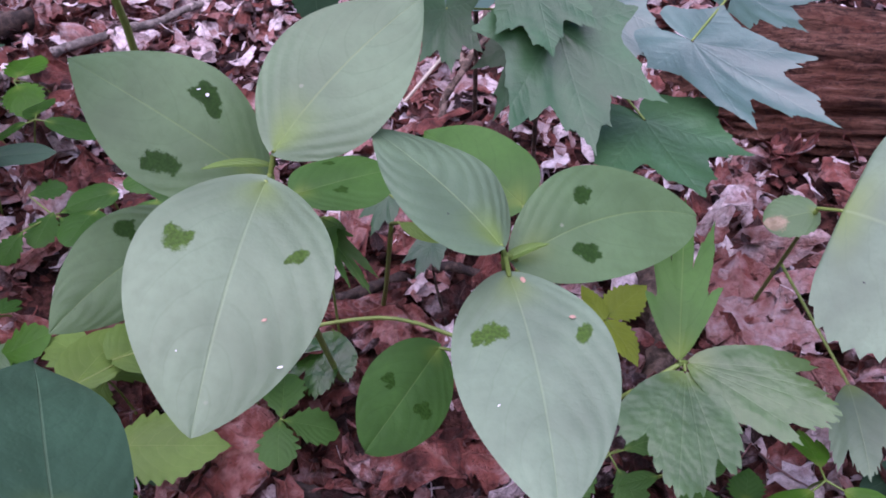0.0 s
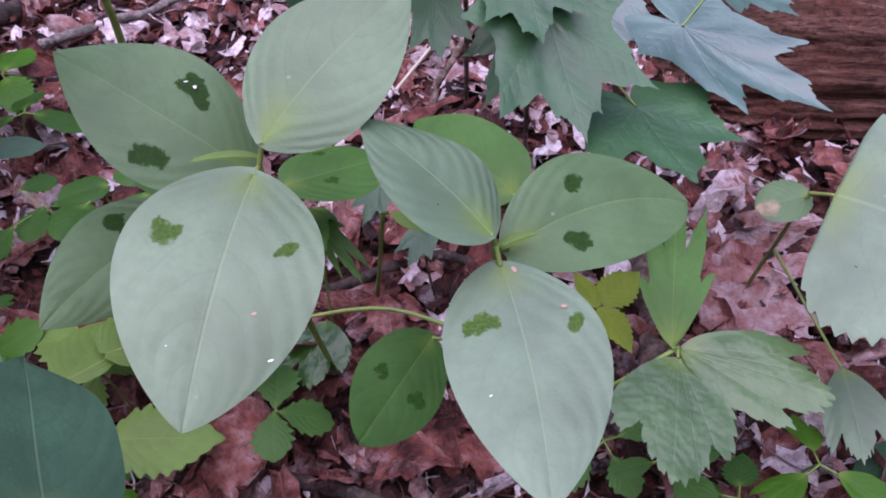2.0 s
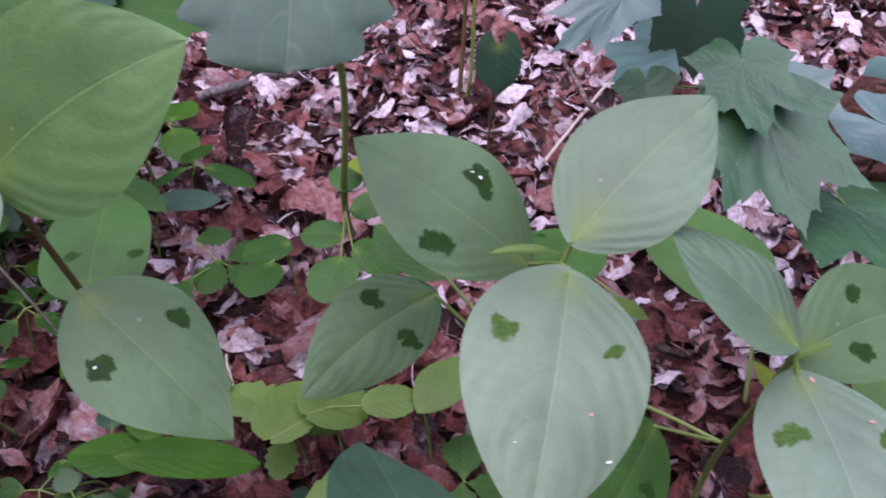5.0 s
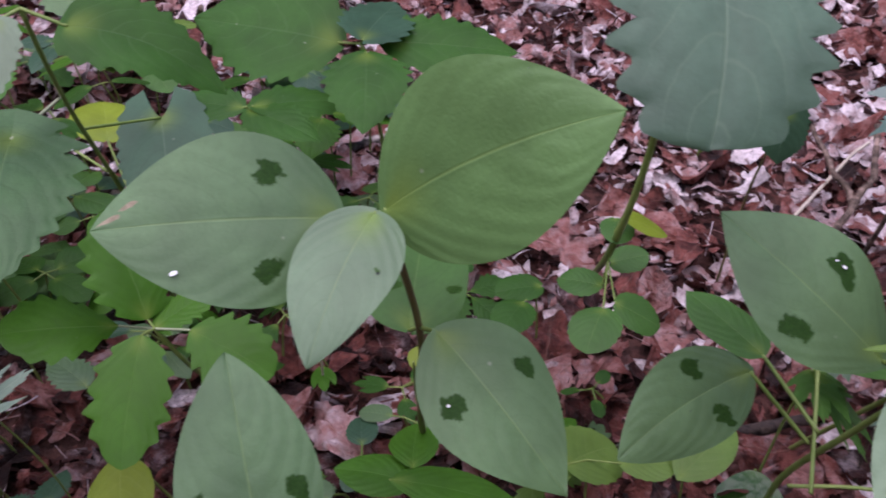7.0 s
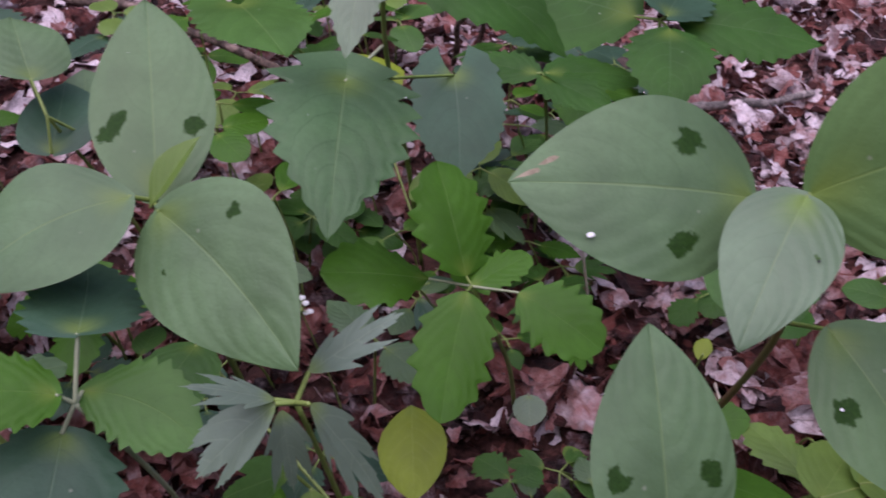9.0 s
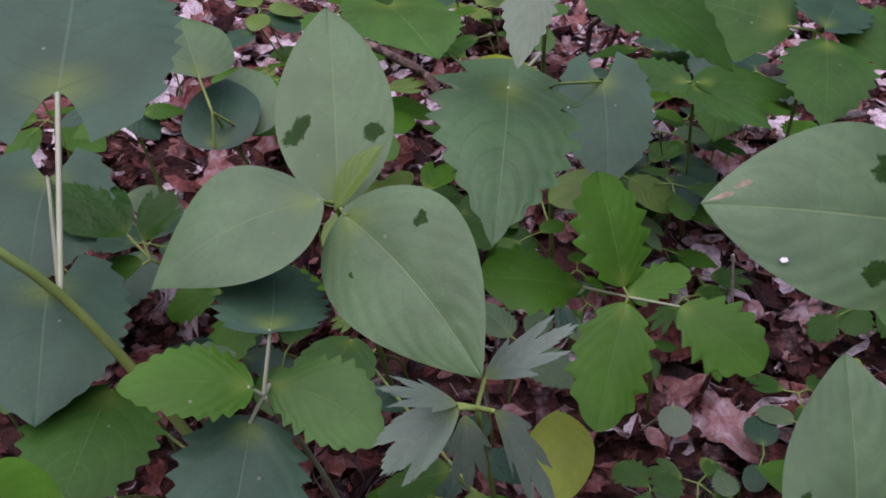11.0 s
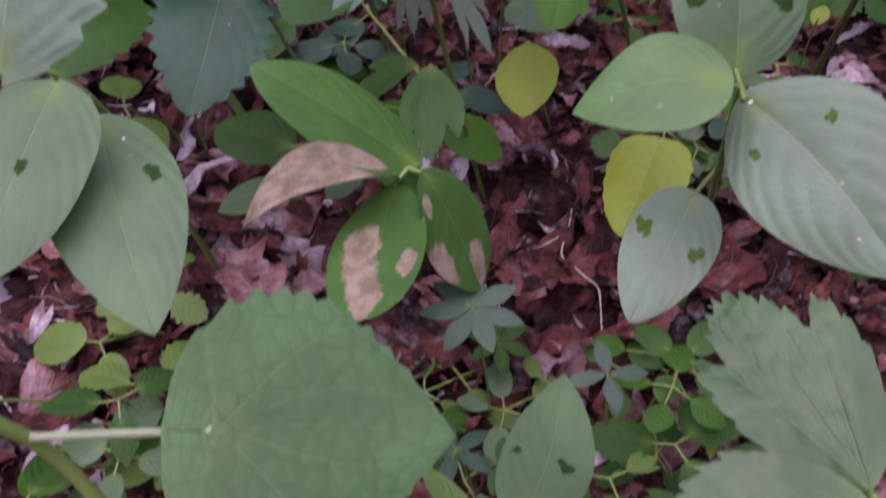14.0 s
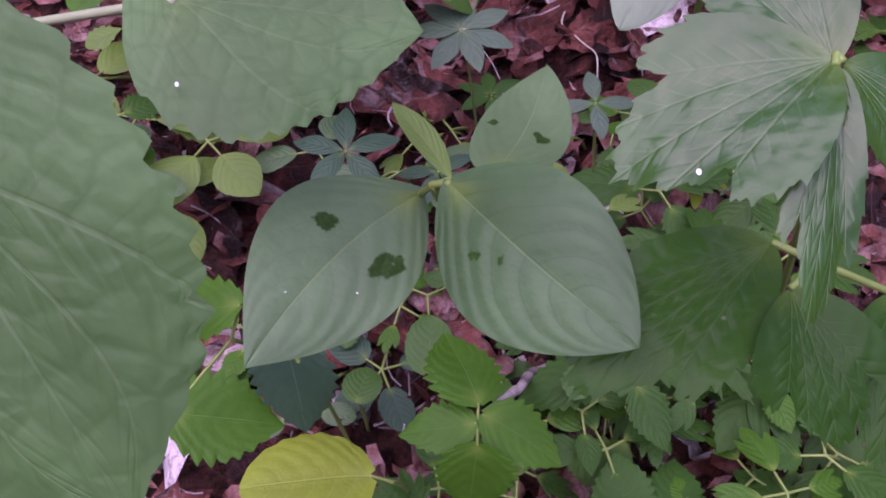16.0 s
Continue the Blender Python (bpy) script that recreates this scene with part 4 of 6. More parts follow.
petiole(nettle_d, (-0.636, 0.188, 0.270), (-0.638, 0.196, 0.270), 0.0011, material=PALE_STEM)
leaf(nettle_d, "toothed", (-0.640, 0.179, 0.255), (-0.606, 0.104, 0.223), 0.066, 18, BLUE_GREEN, bow=0.040, shape=(0.44, 0.80, -0.010))
petiole(nettle_d, (-0.636, 0.188, 0.270), (-0.640, 0.179, 0.255), 0.0011, material=PALE_STEM)
leaf(nettle_d, "toothed", (-0.640, 0.204, 0.302), (-0.685, 0.260, 0.289), 0.058, -8, BLUE_GREEN, bow=0.019, shape=(0.32, 0.73, 0.023))
petiole(nettle_d, (-0.636, 0.188, 0.270), (-0.640, 0.204, 0.302), 0.0011, material=PALE_STEM)

nettle_e = plant_at("nettle_plant", -0.260, 0.820, "tall plant with a broad toothed leaf on a green stem", "plant", "nettle plants")
stem(nettle_e, [(-0.260, 0.820, 0.000), (-0.235, 0.660, 0.160), (-0.215, 0.585, 0.330), (-0.227, 0.482, 0.526)], 0.0034, 0.0024, GREEN_STEM)
leaf(nettle_e, "blunt", (-0.227, 0.482, 0.526), (-0.196, 0.358, 0.440), 0.098, 10, HAZE_GREEN, bow=0.089, shape=(0.42, 0.35, -0.042))
leaf(nettle_e, "round", (-0.233, 0.679, 0.135), (-0.201, 0.689, 0.143), 0.033, -10, MID_GREEN)
petiole(nettle_e, (-0.235, 0.660, 0.150), (-0.233, 0.679, 0.135), 0.0008)
leaf(nettle_e, "round", (-0.232, 0.608, 0.140), (-0.239, 0.562, 0.130), 0.043, -6, MID_GREEN)
petiole(nettle_e, (-0.235, 0.660, 0.150), (-0.232, 0.608, 0.140), 0.0008)
leaf(nettle_e, "round", (-0.223, 0.618, 0.140), (-0.184, 0.620, 0.121), 0.040, -11, MID_GREEN)
petiole(nettle_e, (-0.235, 0.660, 0.150), (-0.223, 0.618, 0.140), 0.0008)
leaf(nettle_e, "round", (-0.237, 0.654, 0.128), (-0.276, 0.658, 0.124), 0.035, 6, MID_GREEN)
petiole(nettle_e, (-0.235, 0.660, 0.150), (-0.237, 0.654, 0.128), 0.0008)
leaf(nettle_e, "round", (-0.235, 0.671, 0.188), (-0.229, 0.640, 0.184), 0.029, -0, MID_GREEN)
petiole(nettle_e, (-0.235, 0.660, 0.150), (-0.235, 0.671, 0.188), 0.0008)
leaf(nettle_e, "elliptic", (-0.229, 0.653, 0.202), (-0.190, 0.662, 0.184), 0.031, 1, YELLOW_GREEN)
petiole(nettle_e, (-0.235, 0.650, 0.180), (-0.229, 0.653, 0.202), 0.0008)

nettle_f = plant_at("nettle_plant", -0.660, 0.230, "tall plant with broad toothed dark leaves and thick stem", "plant", "nettle plants")
stem(nettle_f, [(-0.660, 0.230, 0.000), (-0.690, 0.200, 0.150), (-0.740, 0.162, 0.312), (-0.790, 0.130, 0.370)], 0.0034, 0.0026, GREEN_STEM)
leaf(nettle_f, "cordate", (-0.806, 0.240, 0.372), (-0.871, 0.332, 0.413), 0.119, -1, BLUE_GREEN)
petiole(nettle_f, (-0.740, 0.162, 0.312), (-0.806, 0.240, 0.372), 0.0016, material=PALE_STEM)
leaf(nettle_f, "cordate", (-0.945, 0.313, 0.222), (-0.886, 0.233, 0.194), 0.102, 3, BLUE_GREEN)
petiole(nettle_f, (-0.740, 0.162, 0.312), (-0.945, 0.313, 0.222), 0.0016, material=PALE_STEM)
leaf(nettle_f, "cordate", (-0.832, 0.214, 0.235), (-0.770, 0.140, 0.214), 0.101, 2, BLUE_GREEN)
petiole(nettle_f, (-0.740, 0.162, 0.312), (-0.832, 0.214, 0.235), 0.0016, material=PALE_STEM)
leaf(nettle_f, "toothed", (-0.766, 0.191, 0.199), (-0.726, 0.103, 0.194), 0.079, 6, DEEP_GREEN)
petiole(nettle_f, (-0.690, 0.200, 0.150), (-0.766, 0.191, 0.199), 0.0012)

nettle_g = plant_at("nettle_plant", -0.890, 0.540, "nettle-like plant with coarsely toothed heart-shaped green leaves, bluish", "plant", "nettle plants")
stem(nettle_g, [(-0.890, 0.540, 0.000), (-0.885, 0.490, 0.120), (-0.880, 0.430, 0.240)], 0.002, 0.0014, GREEN_STEM)
leaf(nettle_g, "ovate", (-0.903, 0.444, 0.260), (-0.963, 0.492, 0.279), 0.070, -10, GREY_GREEN)
petiole(nettle_g, (-0.880, 0.430, 0.240), (-0.903, 0.444, 0.260), 0.0012)
leaf(nettle_g, "ovate", (-0.874, 0.420, 0.213), (-0.917, 0.490, 0.232), 0.065, 2, BLUE_GREEN)
petiole(nettle_g, (-0.880, 0.430, 0.240), (-0.874, 0.420, 0.213), 0.0012)
leaf(nettle_g, "ovate", (-0.867, 0.457, 0.209), (-0.917, 0.514, 0.233), 0.060, 4, GREY_GREEN)
petiole(nettle_g, (-0.880, 0.430, 0.240), (-0.867, 0.457, 0.209), 0.0012)

cut_herb = plant_at("crowfoot_plant", -0.835, 0.420, "low crowfoot plant with dark glossy cut leaves in the shade", "plant", "crowfoot plants")
stem(cut_herb, [(-0.835, 0.420, 0.000), (-0.840, 0.380, 0.090), (-0.843, 0.307, 0.189)], 0.0016, 0.0012, GREEN_STEM)
leaf(cut_herb, "lobed", (-0.864, 0.308, 0.203), (-0.929, 0.306, 0.222), 0.061, 0, DARK_GLOSS, bow=0.05)
petiole(cut_herb, (-0.843, 0.307, 0.189), (-0.864, 0.308, 0.203), 0.0010)
leaf(cut_herb, "lobed", (-0.847, 0.302, 0.186), (-0.894, 0.267, 0.158), 0.049, 0, DARK_GLOSS, bow=0.05)
petiole(cut_herb, (-0.843, 0.307, 0.189), (-0.847, 0.302, 0.186), 0.0010)
leaf(cut_herb, "lobed", (-0.852, 0.311, 0.200), (-0.849, 0.350, 0.225), 0.037, 0, DARK_GLOSS, bow=0.05)
petiole(cut_herb, (-0.843, 0.307, 0.189), (-0.852, 0.311, 0.200), 0.0010)

nettle_h = plant_at("nettle_plant", -0.440, -0.090, "tall plant with broad toothed pale-veined leaves close by", "plant", "nettle plants")
stem(nettle_h, [(-0.440, -0.090, 0.000), (-0.425, -0.100, 0.150), (-0.430, -0.095, 0.250), (-0.452, -0.098, 0.318), (-0.470, -0.130, 0.370)], 0.0032, 0.0022, GREEN_STEM)
leaf(nettle_h, "cordate", (-0.393, -0.075, 0.344), (-0.342, -0.035, 0.331), 0.078, -18, HEART_GREEN, bow=-0.023, shape=(0.43, 1.01, -0.033, 0.2))
petiole(nettle_h, (-0.452, -0.098, 0.318), (-0.393, -0.075, 0.344), 0.0013, material=PALE_STEM)
leaf(nettle_h, "cordate", (-0.343, -0.163, 0.408), (-0.293, -0.180, 0.365), 0.064, -24, HEART_GREEN, bow=0.02)
petiole(nettle_h, (-0.430, -0.120, 0.360), (-0.343, -0.163, 0.408), 0.0013, material=PALE_STEM)
leaf(nettle_h, "toothed", (-0.440, -0.065, 0.436), (-0.453, -0.016, 0.478), 0.046, 4, PALE_GREEN)
petiole(nettle_h, (-0.470, -0.130, 0.370), (-0.440, -0.065, 0.436), 0.0012)

wilted = plant_at("withering_plant", -0.490, 0.240, "half withered plant with brown patched leaves", "plant")
stem(wilted, [(-0.490, 0.240, 0.000), (-0.490, 0.210, 0.100), (-0.482, 0.137, 0.222)], 0.002, 0.0014, GREEN_STEM)
leaf(wilted, "ovate", (-0.482, 0.145, 0.217), (-0.571, 0.125, 0.260), 0.063, -9, MID_GREEN, bow=0.033, shape=(0.69, 0.78, -0.015))
petiole(wilted, (-0.482, 0.137, 0.222), (-0.482, 0.145, 0.217), 0.0012)
leaf(wilted, "ovate", (-0.488, 0.132, 0.211), (-0.440, 0.040, 0.229), 0.048, -11, MID_GREEN, bow=-0.024, shape=(0.60, 0.52, 0.011), dead=((0.35, 0.5, 0.2), (0.1, 0.85, 0.25), (-0.7, 0.6, 0.1)))
petiole(wilted, (-0.482, 0.137, 0.222), (-0.488, 0.132, 0.211), 0.0012)
leaf(wilted, "ovate", (-0.472, 0.137, 0.224), (-0.429, 0.127, 0.168), 0.056, 21, MID_GREEN, bow=0.021, shape=(0.66, 0.70, -0.008), dead=((0.8, 0.62, 0.16), (-0.3, 0.85, 0.2), (0.6, 0.2, 0.09)))
petiole(wilted, (-0.482, 0.137, 0.222), (-0.472, 0.137, 0.224), 0.0012)
leaf(wilted, "elliptic", (-0.483, 0.130, 0.220), (-0.526, 0.057, 0.225), 0.031, 0, MID_GREEN, dead=((0.0, 0.15, 0.6), (0.0, 0.5, 0.8), (0.0, 0.9, 0.8)), fold=1.1, curl=0.15, bow=0.12, label="shrivelled tan leaf")
petiole(wilted, (-0.482, 0.137, 0.222), (-0.483, 0.130, 0.220), 0.0012)

mugwort = plant_at("cut_leaved_plant", -0.540, 0.320, "plant with deeply cut silvery green leaves", "plant", "cut-leaved plants")
stem(mugwort, [(-0.540, 0.320, 0.000), (-0.540, 0.280, 0.130), (-0.530, 0.222, 0.288)], 0.002, 0.0014, GREEN_STEM)
leaf(mugwort, "cut", (-0.538, 0.216, 0.292), (-0.567, 0.186, 0.315), 0.022, 0, SILVER_GREEN)
petiole(mugwort, (-0.530, 0.222, 0.288), (-0.538, 0.216, 0.292), 0.0012)
leaf(mugwort, "cut", (-0.539, 0.248, 0.280), (-0.506, 0.291, 0.298), 0.032, 0, SILVER_GREEN)
petiole(mugwort, (-0.530, 0.222, 0.288), (-0.539, 0.248, 0.280), 0.0012)
leaf(mugwort, "fan", (-0.536, 0.214, 0.292), (-0.560, 0.175, 0.267), 0.036, 0, SILVER_GREEN)
petiole(mugwort, (-0.530, 0.222, 0.288), (-0.536, 0.214, 0.292), 0.0012)
leaf(mugwort, "cut", (-0.517, 0.213, 0.302), (-0.484, 0.220, 0.241), 0.034, 0, SILVER_GREEN)
petiole(mugwort, (-0.530, 0.222, 0.288), (-0.517, 0.213, 0.302), 0.0012)
leaf(mugwort, "cut", (-0.532, 0.212, 0.292), (-0.521, 0.202, 0.245), 0.024, 0, SILVER_GREEN)
leaf(mugwort, "round", (-0.688, 0.337, 0.158), (-0.678, 0.269, 0.157), 0.056, 1, MID_GREEN)
petiole(mugwort, (-0.540, 0.280, 0.120), (-0.688, 0.337, 0.158), 0.0012)
leaf(mugwort, "fan", (-0.564, 0.262, 0.173), (-0.606, 0.245, 0.142), 0.039, 7, MID_GREEN)
petiole(mugwort, (-0.540, 0.280, 0.120), (-0.564, 0.262, 0.173), 0.0012)
leaf(mugwort, "fan", (-0.536, 0.238, 0.200), (-0.507, 0.195, 0.169), 0.042, 1, MID_GREEN)
petiole(mugwort, (-0.540, 0.280, 0.120), (-0.536, 0.238, 0.200), 0.0012)
leaf(mugwort, "elliptic", (-0.586, 0.202, 0.179), (-0.517, 0.197, 0.127), 0.060, 18, MID_GREEN)
petiole(mugwort, (-0.540, 0.280, 0.120), (-0.586, 0.202, 0.179), 0.0012)
leaf(mugwort, "round", (-0.603, 0.174, 0.148), (-0.660, 0.164, 0.144), 0.041, 15, DEEP_GREEN)
petiole(mugwort, (-0.540, 0.280, 0.120), (-0.603, 0.174, 0.148), 0.0012)

crowfoot_a = plant_at("crowfoot_plant", 0.100, 0.500, "crowfoot plant with glossy toothed fan-shaped leaflets", "plant", "crowfoot plants")
stem(crowfoot_a, [(0.100, 0.500, 0.000), (0.090, 0.440, 0.070), (0.115, 0.407, 0.131), (0.153, 0.419, 0.150)], 0.0022, 0.0016, GREEN_STEM)
leaf(crowfoot_a, "cut", (0.149, 0.417, 0.152), (0.173, 0.543, 0.186), 0.053, 11, MID_GREEN)
petiole(crowfoot_a, (0.153, 0.419, 0.150), (0.149, 0.417, 0.152), 0.0012)
leaf(crowfoot_a, "lobed", (0.155, 0.420, 0.148), (0.247, 0.380, 0.137), 0.066, -10, SATIN_GREEN)
petiole(crowfoot_a, (0.153, 0.419, 0.150), (0.155, 0.420, 0.148), 0.0012)
leaf(crowfoot_a, "lobed", (0.153, 0.414, 0.146), (0.132, 0.324, 0.137), 0.082, 6, SATIN_GREEN)
petiole(crowfoot_a, (0.153, 0.419, 0.150), (0.153, 0.414, 0.146), 0.0012)

crowfoot_b = plant_at("crowfoot_plant", -0.220, 0.100, "crowfoot plant with large glossy deeply toothed leaflets", "plant", "crowfoot plants")
stem(crowfoot_b, [(-0.220, 0.100, 0.000), (-0.225, 0.070, 0.150), (-0.236, 0.010, 0.300), (-0.243, -0.012, 0.362)], 0.0016, 0.0013, GREEN_STEM)
leaf(crowfoot_b, "lobed", (-0.243, -0.013, 0.362), (-0.271, -0.056, 0.345), 0.055, 0, GLOSSY_GREEN, bow=0.06)
petiole(crowfoot_b, (-0.243, -0.012, 0.362), (-0.243, -0.013, 0.362), 0.0012)
leaf(crowfoot_b, "lobed", (-0.242, -0.015, 0.362), (-0.219, -0.067, 0.340), 0.020, 0, GLOSSY_GREEN, bow=0.06)
petiole(crowfoot_b, (-0.243, -0.012, 0.362), (-0.242, -0.015, 0.362), 0.0012)
leaf(crowfoot_b, "lobed", (-0.243, -0.003, 0.351), (-0.298, 0.032, 0.357), 0.043, 15, GLOSSY_GREEN, bow=0.06)
petiole(crowfoot_b, (-0.243, -0.012, 0.362), (-0.243, -0.003, 0.351), 0.0012)
leaf(crowfoot_b, "lobed", (-0.241, -0.013, 0.362), (-0.211, -0.013, 0.345), 0.031, 0, GLOSSY_GREEN, bow=0.06)
petiole(crowfoot_b, (-0.243, -0.012, 0.362), (-0.241, -0.013, 0.362), 0.0012)

crowfoot_c = plant_at("crowfoot_plant", -0.200, 0.100, "crowfoot plant with dark glossy toothed leaflets", "plant", "crowfoot plants")
stem(crowfoot_c, [(-0.200, 0.100, 0.000), (-0.210, 0.060, 0.120), (-0.222, -0.005, 0.285)], 0.0016, 0.0012, GREEN_STEM)
leaf(crowfoot_c, "lobed", (-0.236, -0.004, 0.282), (-0.261, -0.074, 0.265), 0.050, 0, DARK_GLOSS, bow=0.06)
petiole(crowfoot_c, (-0.222, -0.005, 0.285), (-0.236, -0.004, 0.282), 0.0012)
leaf(crowfoot_c, "lobed", (-0.225, -0.018, 0.285), (-0.192, -0.044, 0.268), 0.043, 0, DARK_GLOSS, bow=0.06)
petiole(crowfoot_c, (-0.222, -0.005, 0.285), (-0.225, -0.018, 0.285), 0.0012)
leaf(crowfoot_c, "lobed", (-0.199, 0.006, 0.275), (-0.180, -0.038, 0.260), 0.031, 0, DARK_GLOSS, bow=0.06)
petiole(crowfoot_c, (-0.222, -0.005, 0.285), (-0.199, 0.006, 0.275), 0.0012)

nettle_i = plant_at("nettle_plant", 0.270, 0.620, "plant with wide toothed grey-green leaf and browned edge", "plant", "nettle plants")
stem(nettle_i, [(0.270, 0.620, 0.000), (0.265, 0.570, 0.100), (0.257, 0.519, 0.194)], 0.002, 0.0014, GREEN_STEM)
leaf(nettle_i, "cordate", (0.263, 0.497, 0.209), (0.365, 0.434, 0.196), 0.185, -20, PALE_GREEN, dead=((-0.5, 0.28, 0.07),), shape=(0.22, 0.50, 0.0, 0.0))
petiole(nettle_i, (0.257, 0.519, 0.194), (0.263, 0.497, 0.209), 0.0012)
leaf(nettle_i, "round", (0.260, 0.525, 0.187), (0.224, 0.523, 0.178), 0.036, 15, GREY_GREEN, dead=((-0.2, 0.9, 0.3),))
petiole(nettle_i, (0.257, 0.519, 0.194), (0.260, 0.525, 0.187), 0.0012)
leaf(nettle_i, "fan", (0.287, 0.458, 0.082), (0.290, 0.391, 0.055), 0.056, 7, PALE_GREEN)
petiole(nettle_i, (0.265, 0.570, 0.100), (0.287, 0.458, 0.082), 0.0012)

nettle_j = plant_at("nettle_plant", -0.150, 0.300, "plant with a broad bluish leaf", "plant", "nettle plants")
stem(nettle_j, [(-0.150, 0.300, 0.000), (-0.140, 0.260, 0.150), (-0.115, 0.180, 0.330)], 0.0024, 0.0016, GREEN_STEM)
leaf(nettle_j, "ovate", (-0.112, 0.165, 0.349), (-0.157, 0.258, 0.328), 0.059, -29, BLUE_GREEN)
petiole(nettle_j, (-0.115, 0.180, 0.335), (-0.112, 0.165, 0.349), 0.0012)

seedling_a = plant_at("seedling", 0.130, 0.560, "seedling with three yellow-green leaflets on the litter", "plant", "seedlings")
stem(seedling_a, [(0.130, 0.560, 0.000), (0.129, 0.551, 0.040), (0.127, 0.542, 0.066)], 0.0012, 0.0009, GREEN_STEM)
leaf(seedling_a, "toothed", (0.129, 0.547, 0.066), (0.164, 0.577, 0.071), 0.033, -7, YELLOW_GREEN)
petiole(seedling_a, (0.127, 0.542, 0.066), (0.129, 0.547, 0.066), 0.0007)
leaf(seedling_a, "toothed", (0.127, 0.537, 0.069), (0.145, 0.494, 0.063), 0.024, -2, YELLOW_GREEN)
petiole(seedling_a, (0.127, 0.542, 0.066), (0.127, 0.537, 0.069), 0.0007)
leaf(seedling_a, "toothed", (0.124, 0.539, 0.070), (0.111, 0.580, 0.069), 0.017, 3, YELLOW_GREEN)
petiole(seedling_a, (0.127, 0.542, 0.066), (0.124, 0.539, 0.070), 0.0007)

seedling_b = plant_at("seedling", -0.250, 0.500, "seedling with light green lobed leaflets on the litter", "plant", "seedlings")
stem(seedling_b, [(-0.250, 0.500, 0.000), (-0.255, 0.495, 0.036), (-0.260, 0.490, 0.060)], 0.0012, 0.0009, GREEN_STEM)
leaf(seedling_b, "crenate", (-0.263, 0.495, 0.058), (-0.319, 0.537, 0.056), 0.041, -0, LIGHT_GREEN)
petiole(seedling_b, (-0.260, 0.490, 0.060), (-0.263, 0.495, 0.058), 0.0007)
leaf(seedling_b, "crenate", (-0.258, 0.487, 0.062), (-0.226, 0.523, 0.044), 0.032, -10, LIGHT_GREEN)
petiole(seedling_b, (-0.260, 0.490, 0.060), (-0.258, 0.487, 0.062), 0.0007)
leaf(seedling_b, "crenate", (-0.260, 0.489, 0.060), (-0.264, 0.450, 0.050), 0.025, 12, LIGHT_GREEN)
petiole(seedling_b, (-0.260, 0.490, 0.060), (-0.260, 0.489, 0.060), 0.0007)

seedling_c = plant_at("seedling", -0.370, 0.540, "seedling with one rounded light green leaf", "plant", "seedlings")
stem(seedling_c, [(-0.370, 0.540, 0.000), (-0.366, 0.532, 0.028), (-0.363, 0.523, 0.046)], 0.0012, 0.0009, GREEN_STEM)
leaf(seedling_c, "crenate", (-0.363, 0.523, 0.046), (-0.317, 0.538, 0.062), 0.037, -12, BRIGHT_GREEN)
petiole(seedling_c, (-0.363, 0.523, 0.046), (-0.363, 0.523, 0.046), 0.0007)

seedling_d = plant_at("seedling", -0.240, 0.440, "seedling with one wide toothed light green leaf", "plant", "seedlings")
stem(seedling_d, [(-0.240, 0.440, 0.000), (-0.240, 0.433, 0.033), (-0.240, 0.427, 0.055)], 0.0012, 0.0009, GREEN_STEM)
leaf(seedling_d, "toothed", (-0.233, 0.426, 0.060), (-0.155, 0.433, 0.050), 0.057, -9, LIGHT_GREEN)
petiole(seedling_d, (-0.240, 0.427, 0.055), (-0.233, 0.426, 0.060), 0.0007)

seedling_e = plant_at("seedling", -0.120, 0.470, "three-leaved green seedling on the litter", "plant", "seedlings")
stem(seedling_e, [(-0.120, 0.470, 0.000), (-0.121, 0.464, 0.030), (-0.122, 0.457, 0.050)], 0.0012, 0.0009, GREEN_STEM)
leaf(seedling_e, "crenate", (-0.124, 0.458, 0.049), (-0.120, 0.416, 0.043), 0.030, 2, MID_GREEN)
petiole(seedling_e, (-0.122, 0.457, 0.050), (-0.124, 0.458, 0.049), 0.0007)
leaf(seedling_e, "crenate", (-0.121, 0.454, 0.053), (-0.081, 0.458, 0.033), 0.032, -4, MID_GREEN)
petiole(seedling_e, (-0.122, 0.457, 0.050), (-0.121, 0.454, 0.053), 0.0007)
leaf(seedling_e, "crenate", (-0.123, 0.458, 0.051), (-0.126, 0.505, 0.048), 0.033, -0, MID_GREEN)
petiole(seedling_e, (-0.122, 0.457, 0.050), (-0.123, 0.458, 0.051), 0.0007)

seedling_f = plant_at("seedling", -0.090, 0.560, "low glossy dark lobed leaf on the litter", "plant", "seedlings")
stem(seedling_f, [(-0.090, 0.560, 0.000), (-0.091, 0.555, 0.030), (-0.093, 0.550, 0.050)], 0.0012, 0.0009, GREEN_STEM)
leaf(seedling_f, "fan", (-0.093, 0.548, 0.051), (-0.101, 0.487, 0.038), 0.056, -8, GLOSSY_GREEN)
petiole(seedling_f, (-0.093, 0.550, 0.050), (-0.093, 0.548, 0.051), 0.0007)

seedling_g = plant_at("seedling", -0.370, 0.710, "dark green clump of small rounded leaves", "plant", "seedlings")
stem(seedling_g, [(-0.370, 0.710, 0.000), (-0.370, 0.705, 0.033), (-0.370, 0.700, 0.055)], 0.0012, 0.0009, GREEN_STEM)
leaf(seedling_g, "crenate", (-0.400, 0.725, 0.060), (-0.367, 0.739, 0.059), 0.029, -5, DEEP_GREEN)
petiole(seedling_g, (-0.370, 0.700, 0.055), (-0.400, 0.725, 0.060), 0.0007)
leaf(seedling_g, "crenate", (-0.367, 0.698, 0.060), (-0.376, 0.659, 0.049), 0.033, 3, DEEP_GREEN)
